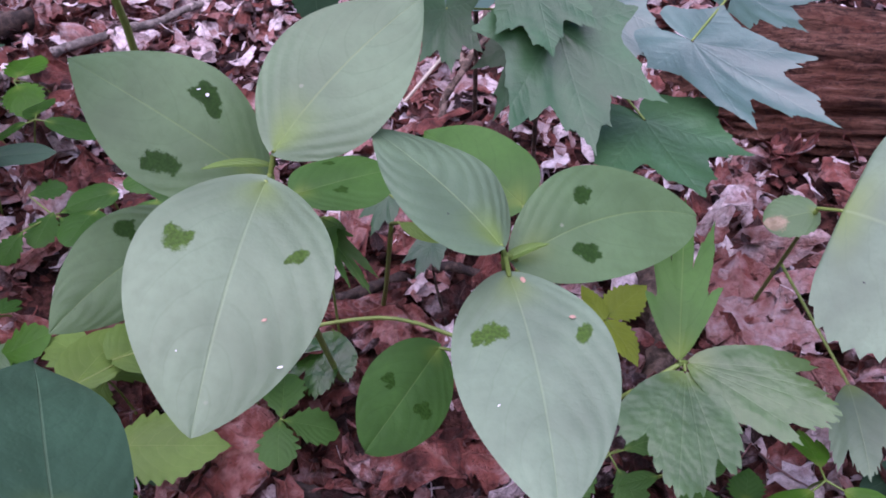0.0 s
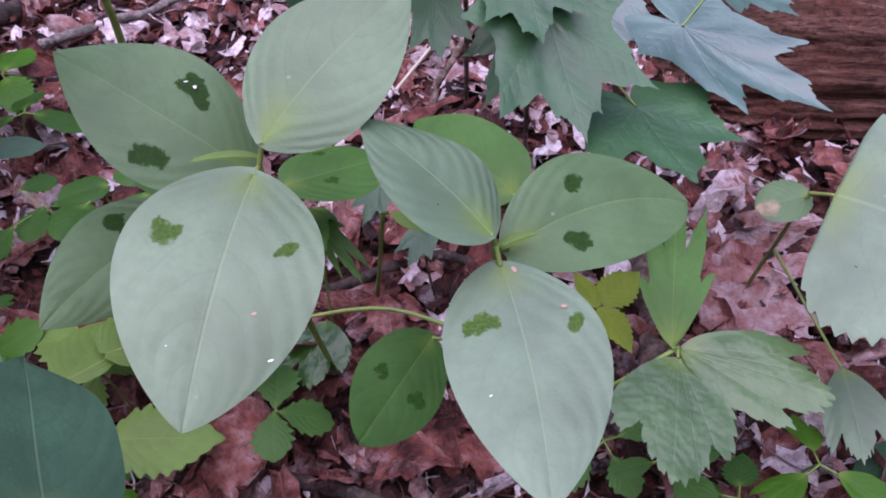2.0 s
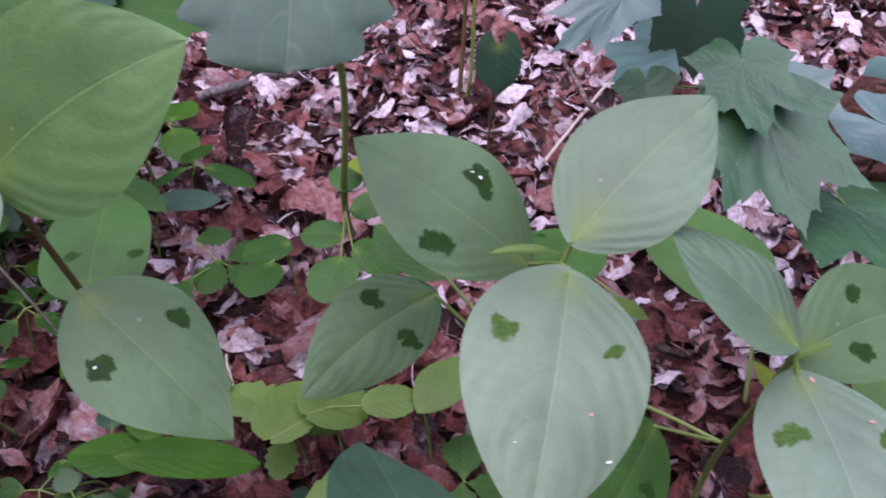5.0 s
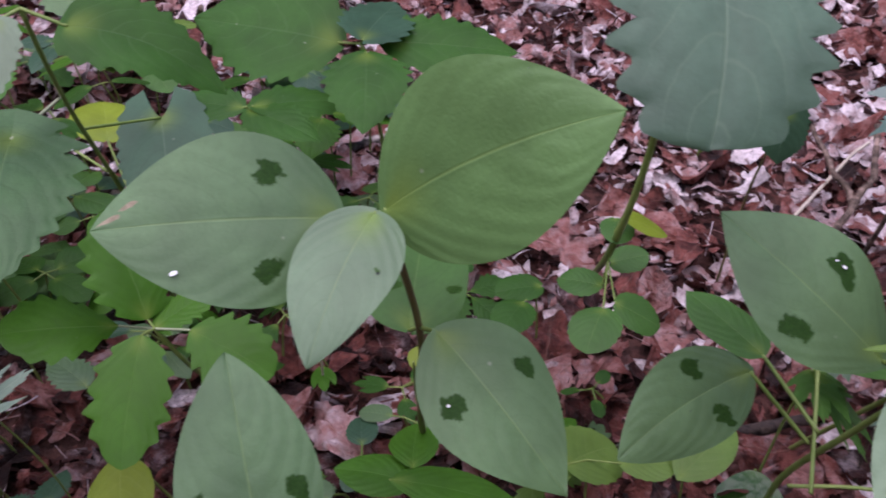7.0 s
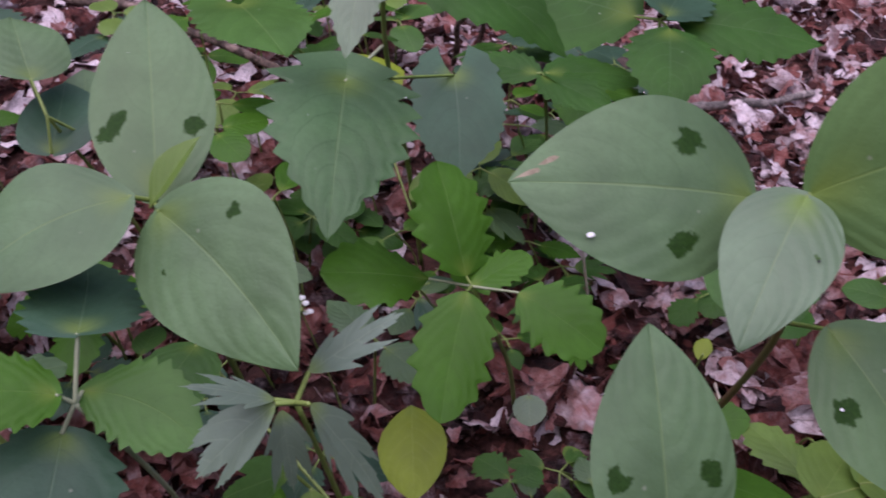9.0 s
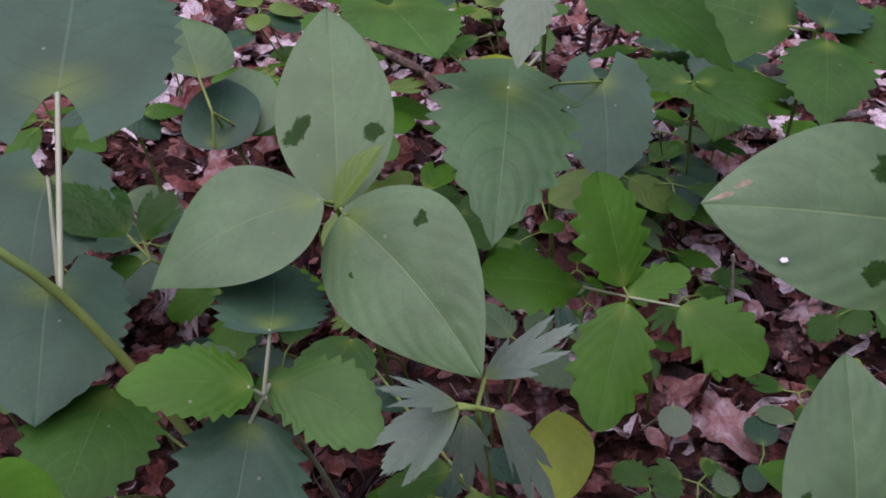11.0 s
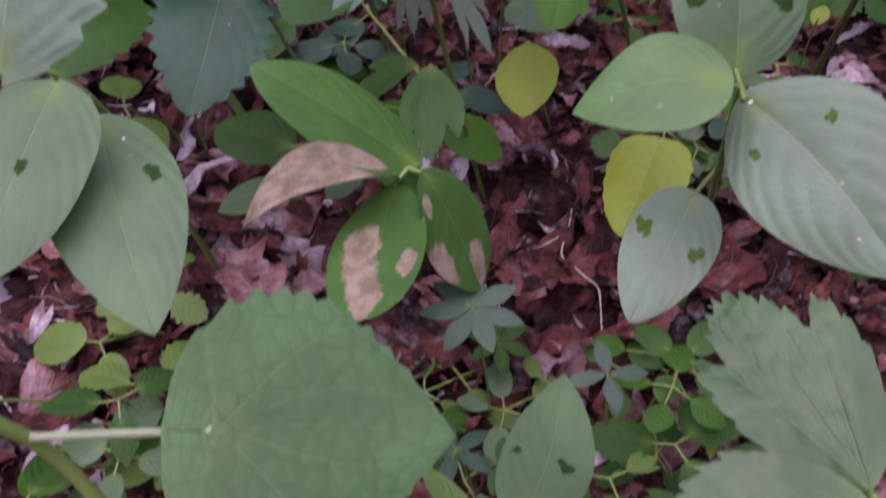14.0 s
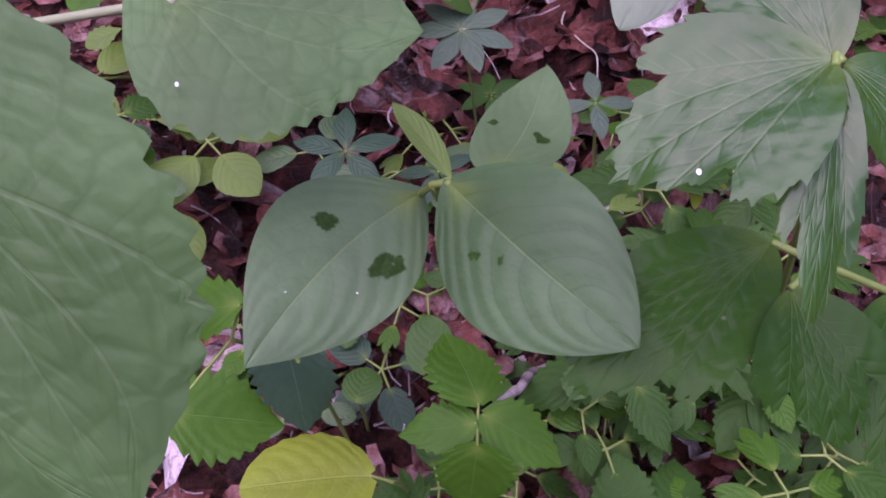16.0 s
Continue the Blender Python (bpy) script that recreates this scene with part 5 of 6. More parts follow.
petiole(seedling_g, (-0.370, 0.700, 0.055), (-0.367, 0.698, 0.060), 0.0007)
leaf(seedling_g, "crenate", (-0.363, 0.700, 0.057), (-0.326, 0.723, 0.058), 0.035, -1, DEEP_GREEN)
petiole(seedling_g, (-0.370, 0.700, 0.055), (-0.363, 0.700, 0.057), 0.0007)
leaf(seedling_g, "crenate", (-0.385, 0.667, 0.062), (-0.402, 0.642, 0.044), 0.029, 4, DEEP_GREEN)
petiole(seedling_g, (-0.370, 0.700, 0.055), (-0.385, 0.667, 0.062), 0.0007)
leaf(seedling_g, "crenate", (-0.359, 0.690, 0.060), (-0.326, 0.674, 0.049), 0.031, -0, DEEP_GREEN)
petiole(seedling_g, (-0.370, 0.700, 0.055), (-0.359, 0.690, 0.060), 0.0007)

seedling_h = plant_at("seedling", -0.460, 0.770, "single dark bluish leaf by a dead stick", "plant", "seedlings")
stem(seedling_h, [(-0.460, 0.770, 0.000), (-0.452, 0.766, 0.048), (-0.444, 0.762, 0.080)], 0.0012, 0.0009, GREEN_STEM)
leaf(seedling_h, "ovate", (-0.444, 0.759, 0.080), (-0.381, 0.769, 0.079), 0.032, -10, BLUE_GREEN)
petiole(seedling_h, (-0.444, 0.762, 0.080), (-0.444, 0.759, 0.080), 0.0007)

seedling_i = plant_at("seedling", -0.290, 0.680, "small dark green seedling in the litter", "plant", "seedlings")
stem(seedling_i, [(-0.290, 0.680, 0.000), (-0.292, 0.675, 0.057), (-0.295, 0.670, 0.095)], 0.0012, 0.0009, GREEN_STEM)
leaf(seedling_i, "round", (-0.291, 0.674, 0.100), (-0.330, 0.654, 0.099), 0.035, 6, DEEP_GREEN)
petiole(seedling_i, (-0.295, 0.670, 0.095), (-0.291, 0.674, 0.100), 0.0007)
leaf(seedling_i, "round", (-0.303, 0.647, 0.100), (-0.314, 0.601, 0.099), 0.038, 2, DEEP_GREEN)
petiole(seedling_i, (-0.295, 0.670, 0.095), (-0.303, 0.647, 0.100), 0.0007)

seedling_j = plant_at("seedling", -0.220, 0.500, "low seedling with rounded light green leaves", "plant", "seedlings")
stem(seedling_j, [(-0.220, 0.500, 0.000), (-0.223, 0.492, 0.057), (-0.225, 0.485, 0.095)], 0.0012, 0.0009, GREEN_STEM)
leaf(seedling_j, "round", (-0.240, 0.471, 0.101), (-0.205, 0.521, 0.076), 0.054, -16, LIGHT_GREEN)
petiole(seedling_j, (-0.225, 0.485, 0.095), (-0.240, 0.471, 0.101), 0.0007)
leaf(seedling_j, "round", (-0.200, 0.488, 0.095), (-0.159, 0.500, 0.093), 0.034, -1, LIGHT_GREEN)
petiole(seedling_j, (-0.225, 0.485, 0.095), (-0.200, 0.488, 0.095), 0.0007)
leaf(seedling_j, "round", (-0.263, 0.449, 0.098), (-0.246, 0.519, 0.085), 0.051, -4, LIGHT_GREEN)
petiole(seedling_j, (-0.225, 0.485, 0.095), (-0.263, 0.449, 0.098), 0.0007)

seedling_k = plant_at("seedling", -0.150, 0.500, "low bright green seedling", "plant", "seedlings")
stem(seedling_k, [(-0.150, 0.500, 0.000), (-0.152, 0.493, 0.057), (-0.155, 0.487, 0.095)], 0.0012, 0.0009, GREEN_STEM)
leaf(seedling_k, "elliptic", (-0.159, 0.482, 0.096), (-0.118, 0.540, 0.100), 0.041, -3, LIGHT_GREEN)
petiole(seedling_k, (-0.155, 0.487, 0.095), (-0.159, 0.482, 0.096), 0.0007)

seedling_l = plant_at("seedling", -0.090, 0.560, "seedling with lobed nibbled green leaves", "plant", "seedlings")
stem(seedling_l, [(-0.090, 0.560, 0.000), (-0.087, 0.540, 0.114), (-0.085, 0.520, 0.190)], 0.0012, 0.0009, GREEN_STEM)
leaf(seedling_l, "cut", (-0.083, 0.524, 0.188), (-0.086, 0.448, 0.206), 0.044, -9, MID_GREEN)
petiole(seedling_l, (-0.085, 0.520, 0.190), (-0.083, 0.524, 0.188), 0.0007)
leaf(seedling_l, "cut", (-0.087, 0.508, 0.200), (-0.047, 0.463, 0.169), 0.028, -6, MID_GREEN)
petiole(seedling_l, (-0.085, 0.520, 0.190), (-0.087, 0.508, 0.200), 0.0007)

seedling_m = plant_at("seedling", -0.350, 0.460, "low seedling under the reddish stem", "plant", "seedlings")
stem(seedling_m, [(-0.350, 0.460, 0.000), (-0.349, 0.445, 0.060), (-0.348, 0.430, 0.100)], 0.0012, 0.0009, GREEN_STEM)
leaf(seedling_m, "elliptic", (-0.341, 0.428, 0.097), (-0.404, 0.426, 0.098), 0.044, -5, BRIGHT_GREEN)
petiole(seedling_m, (-0.348, 0.430, 0.100), (-0.341, 0.428, 0.097), 0.0007)
leaf(seedling_m, "elliptic", (-0.347, 0.437, 0.103), (-0.357, 0.489, 0.093), 0.038, 2, BRIGHT_GREEN)
petiole(seedling_m, (-0.348, 0.430, 0.100), (-0.347, 0.437, 0.103), 0.0007)
leaf(seedling_m, "elliptic", (-0.353, 0.401, 0.131), (-0.264, 0.426, 0.099), 0.039, -1, BRIGHT_GREEN)
petiole(seedling_m, (-0.348, 0.430, 0.100), (-0.353, 0.401, 0.131), 0.0007)

seedling_n = plant_at("seedling", -0.467, 0.400, "tiny three-leaved seedling on the litter", "plant", "seedlings")
stem(seedling_n, [(-0.467, 0.400, 0.000), (-0.467, 0.396, 0.041), (-0.467, 0.392, 0.068)], 0.0012, 0.0009, GREEN_STEM)
leaf(seedling_n, "crenate", (-0.468, 0.394, 0.069), (-0.499, 0.406, 0.063), 0.027, 5, MID_GREEN)
petiole(seedling_n, (-0.467, 0.392, 0.068), (-0.468, 0.394, 0.069), 0.0007)
leaf(seedling_n, "crenate", (-0.466, 0.392, 0.068), (-0.450, 0.414, 0.065), 0.022, -3, MID_GREEN)
petiole(seedling_n, (-0.467, 0.392, 0.068), (-0.466, 0.392, 0.068), 0.0007)
leaf(seedling_n, "crenate", (-0.467, 0.390, 0.070), (-0.463, 0.361, 0.061), 0.024, -2, MID_GREEN)
petiole(seedling_n, (-0.467, 0.392, 0.068), (-0.467, 0.390, 0.070), 0.0007)

seedling_o = plant_at("seedling", -0.420, -0.040, "low toothed green seedling", "plant", "seedlings")
stem(seedling_o, [(-0.420, -0.040, 0.000), (-0.415, -0.062, 0.090), (-0.410, -0.085, 0.150)], 0.0012, 0.0009, GREEN_STEM)
leaf(seedling_o, "toothed", (-0.411, -0.075, 0.165), (-0.453, -0.095, 0.140), 0.029, 11, BRIGHT_GREEN)
petiole(seedling_o, (-0.410, -0.085, 0.150), (-0.411, -0.075, 0.165), 0.0007)
leaf(seedling_o, "toothed", (-0.406, -0.126, 0.153), (-0.371, -0.098, 0.134), 0.039, -8, BRIGHT_GREEN)
petiole(seedling_o, (-0.410, -0.085, 0.150), (-0.406, -0.126, 0.153), 0.0007)

seedling_p = plant_at("seedling", -0.370, -0.060, "seedling with a bluish drooping toothed leaf", "plant", "seedlings")
stem(seedling_p, [(-0.370, -0.060, 0.000), (-0.371, -0.071, 0.102), (-0.372, -0.082, 0.170)], 0.0012, 0.0009, GREEN_STEM)
leaf(seedling_p, "toothed", (-0.379, -0.080, 0.177), (-0.362, -0.095, 0.133), 0.035, -11, BLUE_GREEN)
petiole(seedling_p, (-0.372, -0.082, 0.170), (-0.379, -0.080, 0.177), 0.0007)

seedling_q = plant_at("seedling", -0.330, -0.060, "seedling with a curled yellow-green leaf", "plant", "seedlings")
stem(seedling_q, [(-0.330, -0.060, 0.000), (-0.325, -0.075, 0.078), (-0.320, -0.090, 0.130)], 0.0012, 0.0009, GREEN_STEM)
leaf(seedling_q, "round", (-0.327, -0.095, 0.137), (-0.366, -0.131, 0.140), 0.049, -14, YELLOW_GREEN)
petiole(seedling_q, (-0.320, -0.090, 0.130), (-0.327, -0.095, 0.137), 0.0007)

seedling_r = plant_at("seedling", -0.380, -0.040, "tiny seedling with a single round leaf", "plant", "seedlings")
stem(seedling_r, [(-0.380, -0.040, 0.000), (-0.379, -0.043, 0.033), (-0.377, -0.047, 0.055)], 0.0012, 0.0009, GREEN_STEM)
leaf(seedling_r, "round", (-0.377, -0.049, 0.061), (-0.386, -0.028, 0.056), 0.021, 1, MID_GREEN)
petiole(seedling_r, (-0.377, -0.047, 0.055), (-0.377, -0.049, 0.061), 0.0007)

seedling_s = plant_at("seedling", -0.315, 0.010, "seedling with four pointed toothed leaves", "plant", "seedlings")
stem(seedling_s, [(-0.315, 0.010, 0.000), (-0.310, -0.018, 0.077), (-0.306, -0.046, 0.128)], 0.0012, 0.0009, GREEN_STEM)
leaf(seedling_s, "toothed", (-0.310, -0.040, 0.132), (-0.346, -0.016, 0.122), 0.036, -15, BRIGHT_GREEN)
petiole(seedling_s, (-0.306, -0.046, 0.128), (-0.310, -0.040, 0.132), 0.0007)
leaf(seedling_s, "toothed", (-0.306, -0.048, 0.130), (-0.333, -0.069, 0.119), 0.024, 3, BRIGHT_GREEN)
petiole(seedling_s, (-0.306, -0.046, 0.128), (-0.306, -0.048, 0.130), 0.0007)
leaf(seedling_s, "toothed", (-0.305, -0.043, 0.132), (-0.266, -0.038, 0.118), 0.028, -4, BRIGHT_GREEN)
petiole(seedling_s, (-0.306, -0.046, 0.128), (-0.305, -0.043, 0.132), 0.0007)
leaf(seedling_s, "toothed", (-0.299, -0.057, 0.134), (-0.291, -0.072, 0.097), 0.035, 2, BRIGHT_GREEN)
petiole(seedling_s, (-0.306, -0.046, 0.128), (-0.299, -0.057, 0.134), 0.0007)

seedling_t = plant_at("seedling", -0.345, 0.000, "round-leaved seedling in the shade", "plant", "seedlings")
stem(seedling_t, [(-0.345, 0.000, 0.000), (-0.345, -0.013, 0.059), (-0.346, -0.025, 0.098)], 0.0012, 0.0009, GREEN_STEM)
leaf(seedling_t, "round", (-0.346, -0.029, 0.100), (-0.363, -0.003, 0.101), 0.024, 4, MID_GREEN)
petiole(seedling_t, (-0.346, -0.025, 0.098), (-0.346, -0.029, 0.100), 0.0007)

maple_a = plant_at("maple_sapling", 0.090, 0.820, "young maple sapling with dark blue-green pointed leaves", "tree", "maple saplings")
stem(maple_a, [(0.090, 0.820, 0.000), (0.085, 0.770, 0.120), (0.085, 0.700, 0.250), (0.090, 0.660, 0.310)], 0.0028, 0.0016, TWIG_BARK)
leaf(maple_a, "maple", (0.143, 0.576, 0.231), (0.168, 0.487, 0.228), 0.132, 0, MAPLE_SHADED, bow=-0.02)
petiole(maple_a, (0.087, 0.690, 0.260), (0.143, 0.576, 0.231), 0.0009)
leaf(maple_a, "maple", (0.080, 0.604, 0.291), (0.103, 0.516, 0.239), 0.124, 0, MAPLE_SHADED, bow=-0.02)
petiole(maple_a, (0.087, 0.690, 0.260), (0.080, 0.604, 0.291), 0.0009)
leaf(maple_a, "maple", (0.077, 0.644, 0.275), (0.037, 0.587, 0.229), 0.081, 0, MAPLE_SHADED, bow=-0.02)
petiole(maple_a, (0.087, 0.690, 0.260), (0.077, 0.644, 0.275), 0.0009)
leaf(maple_a, "maple", (0.065, 0.629, 0.315), (0.074, 0.562, 0.287), 0.088, 0, MAPLE_SHADED, bow=-0.02)
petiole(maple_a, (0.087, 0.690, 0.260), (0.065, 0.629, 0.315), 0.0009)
leaf(maple_a, "maple", (0.003, 0.647, 0.284), (0.007, 0.604, 0.251), 0.053, -16, MAPLE_SHADED, bow=-0.02)
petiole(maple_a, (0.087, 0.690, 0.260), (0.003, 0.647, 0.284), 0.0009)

maple_d = plant_at("maple_sapling", 0.000, 0.600, "tiny maple seedling with two dark lobed leaves", "tree", "maple saplings")
stem(maple_d, [(0.000, 0.600, 0.000), (-0.010, 0.580, 0.080), (-0.010, 0.560, 0.150)], 0.0014, 0.001, TWIG_BARK)
leaf(maple_d, "maple", (-0.044, 0.602, 0.148), (-0.059, 0.576, 0.126), 0.037, 1, MAPLE_SHADED)
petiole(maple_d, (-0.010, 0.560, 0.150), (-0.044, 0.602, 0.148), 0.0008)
leaf(maple_d, "maple", (-0.008, 0.546, 0.148), (-0.022, 0.514, 0.136), 0.036, -1, MAPLE_SHADED)
petiole(maple_d, (-0.010, 0.560, 0.150), (-0.008, 0.546, 0.148), 0.0008)

jumpseed_h = plant_at("jumpseed_plant", -0.045, 0.580, "short jumpseed shoot with one narrow light green leaf", "plant", "jumpseed plants")
stem(jumpseed_h, [(-0.060, 0.620, 0.000), (-0.050, 0.580, 0.070), (-0.035, 0.500, 0.200)], 0.0022, 0.0017, GREEN_STEM)
leaf(jumpseed_h, "elliptic", (-0.029, 0.489, 0.210), (-0.002, 0.478, 0.201), 0.014, 0, LIGHT_GREEN)
petiole(jumpseed_h, (-0.035, 0.500, 0.200), (-0.029, 0.489, 0.210), 0.0012)

seedling_v = plant_at("seedling", -0.370, 0.560, "seedling with one tiny yellowed leaf", "plant", "seedlings")
stem(seedling_v, [(-0.370, 0.560, 0.000), (-0.370, 0.530, 0.080), (-0.365, 0.505, 0.142)], 0.001, 0.0008, GREEN_STEM)
leaf(seedling_v, "elliptic", (-0.365, 0.527, 0.139), (-0.367, 0.508, 0.132), 0.014, 1, YELLOW_GREEN)

maple_b = plant_at("maple_sapling", 0.240, 0.800, "young maple sapling leaning over a rotten log", "tree", "maple saplings")
stem(maple_b, [(0.240, 0.800, 0.000), (0.235, 0.760, 0.140), (0.220, 0.680, 0.290)], 0.0028, 0.0016, TWIG_BARK)
leaf(maple_b, "maple", (0.184, 0.637, 0.260), (0.271, 0.554, 0.239), 0.100, -10, MAPLE_GREEN, bow=-0.02)
petiole(maple_b, (0.222, 0.690, 0.270), (0.184, 0.637, 0.260), 0.0009)
leaf(maple_b, "maple", (0.242, 0.762, 0.247), (0.287, 0.672, 0.246), 0.087, -5, MAPLE_GREEN, bow=-0.02)
petiole(maple_b, (0.222, 0.690, 0.270), (0.242, 0.762, 0.247), 0.0009)

maple_c = plant_at("maple_sapling", 0.030, 0.920, "young maple sapling with overlapping lobed leaves", "tree", "maple saplings")
stem(maple_c, [(0.030, 0.920, 0.000), (0.030, 0.850, 0.150), (0.025, 0.740, 0.330), (0.020, 0.680, 0.370)], 0.003, 0.0016, TWIG_BARK)
leaf(maple_c, "maple", (0.048, 0.767, 0.251), (0.029, 0.882, 0.243), 0.131, 21, MAPLE_GREEN, bow=-0.02)
petiole(maple_c, (0.025, 0.720, 0.340), (0.048, 0.767, 0.251), 0.0009)
leaf(maple_c, "maple", (-0.020, 0.645, 0.358), (-0.074, 0.623, 0.318), 0.080, 8, MAPLE_GREEN, bow=-0.02)
petiole(maple_c, (0.025, 0.720, 0.340), (-0.020, 0.645, 0.358), 0.0009)
leaf(maple_c, "maple", (0.031, 0.648, 0.345), (0.042, 0.671, 0.278), 0.081, 17, MAPLE_GREEN, bow=-0.02)
petiole(maple_c, (0.025, 0.720, 0.340), (0.031, 0.648, 0.345), 0.0009)
leaf(maple_c, "maple", (0.134, 0.729, 0.247), (0.150, 0.661, 0.224), 0.084, -5, MAPLE_GREEN, bow=-0.02)
petiole(maple_c, (0.025, 0.720, 0.340), (0.134, 0.729, 0.247), 0.0009)

seedling_u = plant_at("seedling", -0.120, 0.850, "slender seedling with one heart-shaped leaf", "plant", "seedlings")
stem(seedling_u, [(-0.120, 0.850, 0.000), (-0.115, 0.820, 0.140), (-0.108, 0.756, 0.261)], 0.0015, 0.001, RED_STEM)
leaf(seedling_u, "cordate", (-0.108, 0.756, 0.261), (-0.107, 0.747, 0.217), 0.041, 0, BLUE_GREEN)


# ---- whorled bedstraw: small narrow leaves round a point ----
def bedstraw(x, y, z, radius, count, turn, dip=0.1, foot=(0.0, 0.03), material=WHORL_GREEN, label="small bedstraw with a whorl of narrow leaves"):
    p = plant_at("bedstraw_plant", x + foot[0], y + foot[1], label, "plant", "bedstraw plants")
    stem(p, [(x + foot[0], y + foot[1], 0.0), (x + foot[0] * 0.6, y + foot[1] * 0.6, z * 0.5), (x, y, z)], 0.0009, 0.0007)
    for i in range(count):
        a = radians(turn + 360 * i / count)
        tip = (x + radius * math.cos(a), y + radius * math.sin(a), z - dip * radius + 0.1 * radius * math.sin(i * 2.1))
        leaf(p, "lance", (x + 0.001 * math.cos(a), y + 0.001 * math.sin(a), z), tip, radius * 0.42, 0, material, bow=0.05)
    return p


bedstraw(-0.426, 0.112, 0.170, 0.029, 7, 15)
bedstraw(-0.352, 0.128, 0.148, 0.023, 4, 40)
bedstraw(-0.440, 0.17, 0.06, 0.024, 6, 10, material=DEEP_GREEN)
bedstraw(-0.400, 0.055, 0.13, 0.022, 5, 70, material=BLUE_GREEN)
bedstraw(-0.385, 0.075, 0.10, 0.018, 4, 20, material=MID_GREEN)
bedstraw(-0.355, 0.065, 0.12, 0.018, 4, 0, material=BLUE_GREEN)
bedstraw(-0.300, 0.185, 0.06, 0.020, 4, 25, material=YELLOW_GREEN)
bedstraw(-0.43, 0.02, 0.16, 0.028, 5, 200, material=BLUE_GREEN)


# ---- low undergrowth between the taller plants ----
def sprout(x, y, z, size, count, kind, material, rng, label):
    p = plant_at("sprout", x, y, label, "plant", "sprouts")
    lean = (rng.uniform(-0.02, 0.02), rng.uniform(-0.05, -0.01))
    top = (x + lean[0], y + lean[1], z)
    stem(p, [(x, y, 0.0), (x + lean[0] * 0.3, y + lean[1] * 0.3, z * 0.55), top], 0.0013, 0.0009)
    first = rng.uniform(0, 360)
    for i in range(count):
        a = radians(first + 360 * i / count + rng.uniform(-18, 18))
        reach = size * rng.uniform(0.75, 1.15)
        b = (top[0] + 0.012 * math.cos(a), top[1] + 0.012 * math.sin(a), z - 0.002)
        t = (b[0] + reach * math.cos(a), b[1] + reach * math.sin(a), z - reach * rng.uniform(0.05, 0.45))
        leaf(p, kind, b, t, reach * rng.uniform(0.6, 0.85), rng.uniform(-15, 15), material, bow=0.04)
        petiole(p, top, b, 0.0007)
    return p


rng = random.Random(11)
GREENS = (MID_GREEN, BRIGHT_GREEN, DEEP_GREEN, BLUE_GREEN, GREY_GREEN, LIGHT_GREEN)
THICKETS = (
    # x0, x1, y0, y1, height, size, how many
    (-1.25, -0.72, 0.15, 0.75, 0.16, 0.055, 34),
    (-0.80, -0.55, 0.15, 0.70, 0.10, 0.045, 22),
    (-1.10, -0.55, 0.75, 1.15, 0.14, 0.06, 24),
    (-0.66, -0.44, 0.66, 1.00, 0.12, 0.055, 16),
    (-0.62, -0.42, 0.55, 0.75, 0.07, 0.035, 8),
    (-0.75, -0.50, -0.05, 0.15, 0.08, 0.04, 12),
    (-0.30, -0.12, -0.05, 0.20, 0.08, 0.035, 16),
    (0.10, 0.45, 0.30, 0.48, 0.06, 0.04, 10),
    (-0.31, -0.14, -0.06, 0.12, 0.06, 0.030, 44),
    (-0.47, -0.26, 0.07, 0.26, 0.045, 0.022, 26),
    (-0.48, -0.36, -0.02, 0.08, 0.04, 0.022, 10),
    (-0.35, -0.21, 0.08, 0.25, 0.085, 0.027, 11),
    (-0.45, -0.20, 0.42, 0.66, 0.05, 0.028, 14),
)
for x0, x1, y0, y1, high, size, count in THICKETS:
    for i in range(count):
        x, y = rng.uniform(x0, x1), rng.uniform(y0, y1)
        z = high * rng.uniform(0.5, 1.25)
        kind = rng.choice(("toothed", "crenate", "round", "elliptic", "fan"))
        green = rng.choice(GREENS)
        if size in (0.030, 0.035):
            kind, green = rng.choice(("fan", "cut", "toothed")), rng.choice((DEEP_GREEN, DEEP_GREEN, DEEP_GREEN, BRIGHT_GREEN))
        if size == 0.027:
            green = rng.choice((BRIGHT_GREEN, LIGHT_GREEN, MID_GREEN, DEEP_GREEN))
        sprout(x, y, z, size * rng.uniform(0.7, 1.2), rng.choice((2, 3, 3, 4)), kind, green, rng, "small green woodland seedling growing through the litter")


# ---- sticks, log and stumps ----
def stick(name, points, r0, r1, material, label, category="twig", knobs=0.12):
    """A dead stick: more points along it than given, so that it wanders, with bark bumps, knots and broken side spurs."""
    gen = random.Random(int(abs(points[0][0]) * 1000) + 3)
    fine = []
    for a, b in zip(points, points[1:]):
        a, b = Vector(a), Vector(b)
        for k in range(3):
            q = a.lerp(b, k / 3)
            if fine:
                q += Vector((gen.uniform(-1, 1), gen.uniform(-1, 1), gen.uniform(-0.3, 0.5))) * min(r0 * 0.9, 0.006)
            fine.append(q)
    fine.append(Vector(points[-1]))
    me = tube_mesh(name, fine, r0, r1, 12, knobs, gen.randint(1, 999))
    co = np.empty(len(me.vertices) * 3)
    me.vertices.foreach_get("co", co)
    co = co.reshape(-1, 3)
    for i, v in enumerate(co):
        p = Vector(v)
        s = r0 * 0.25
        v += np.array((noise.noise(p / r0 * 0.9), noise.noise(p / r0 * 0.9 + Vector((7, 0, 0))), noise.noise(p / r0 * 0.9 + Vector((0, 7, 0))))) * s
    me.vertices.foreach_set("co", co.ravel())
    me.materials.append(material)
    return tagged(new(name, me), label, category)


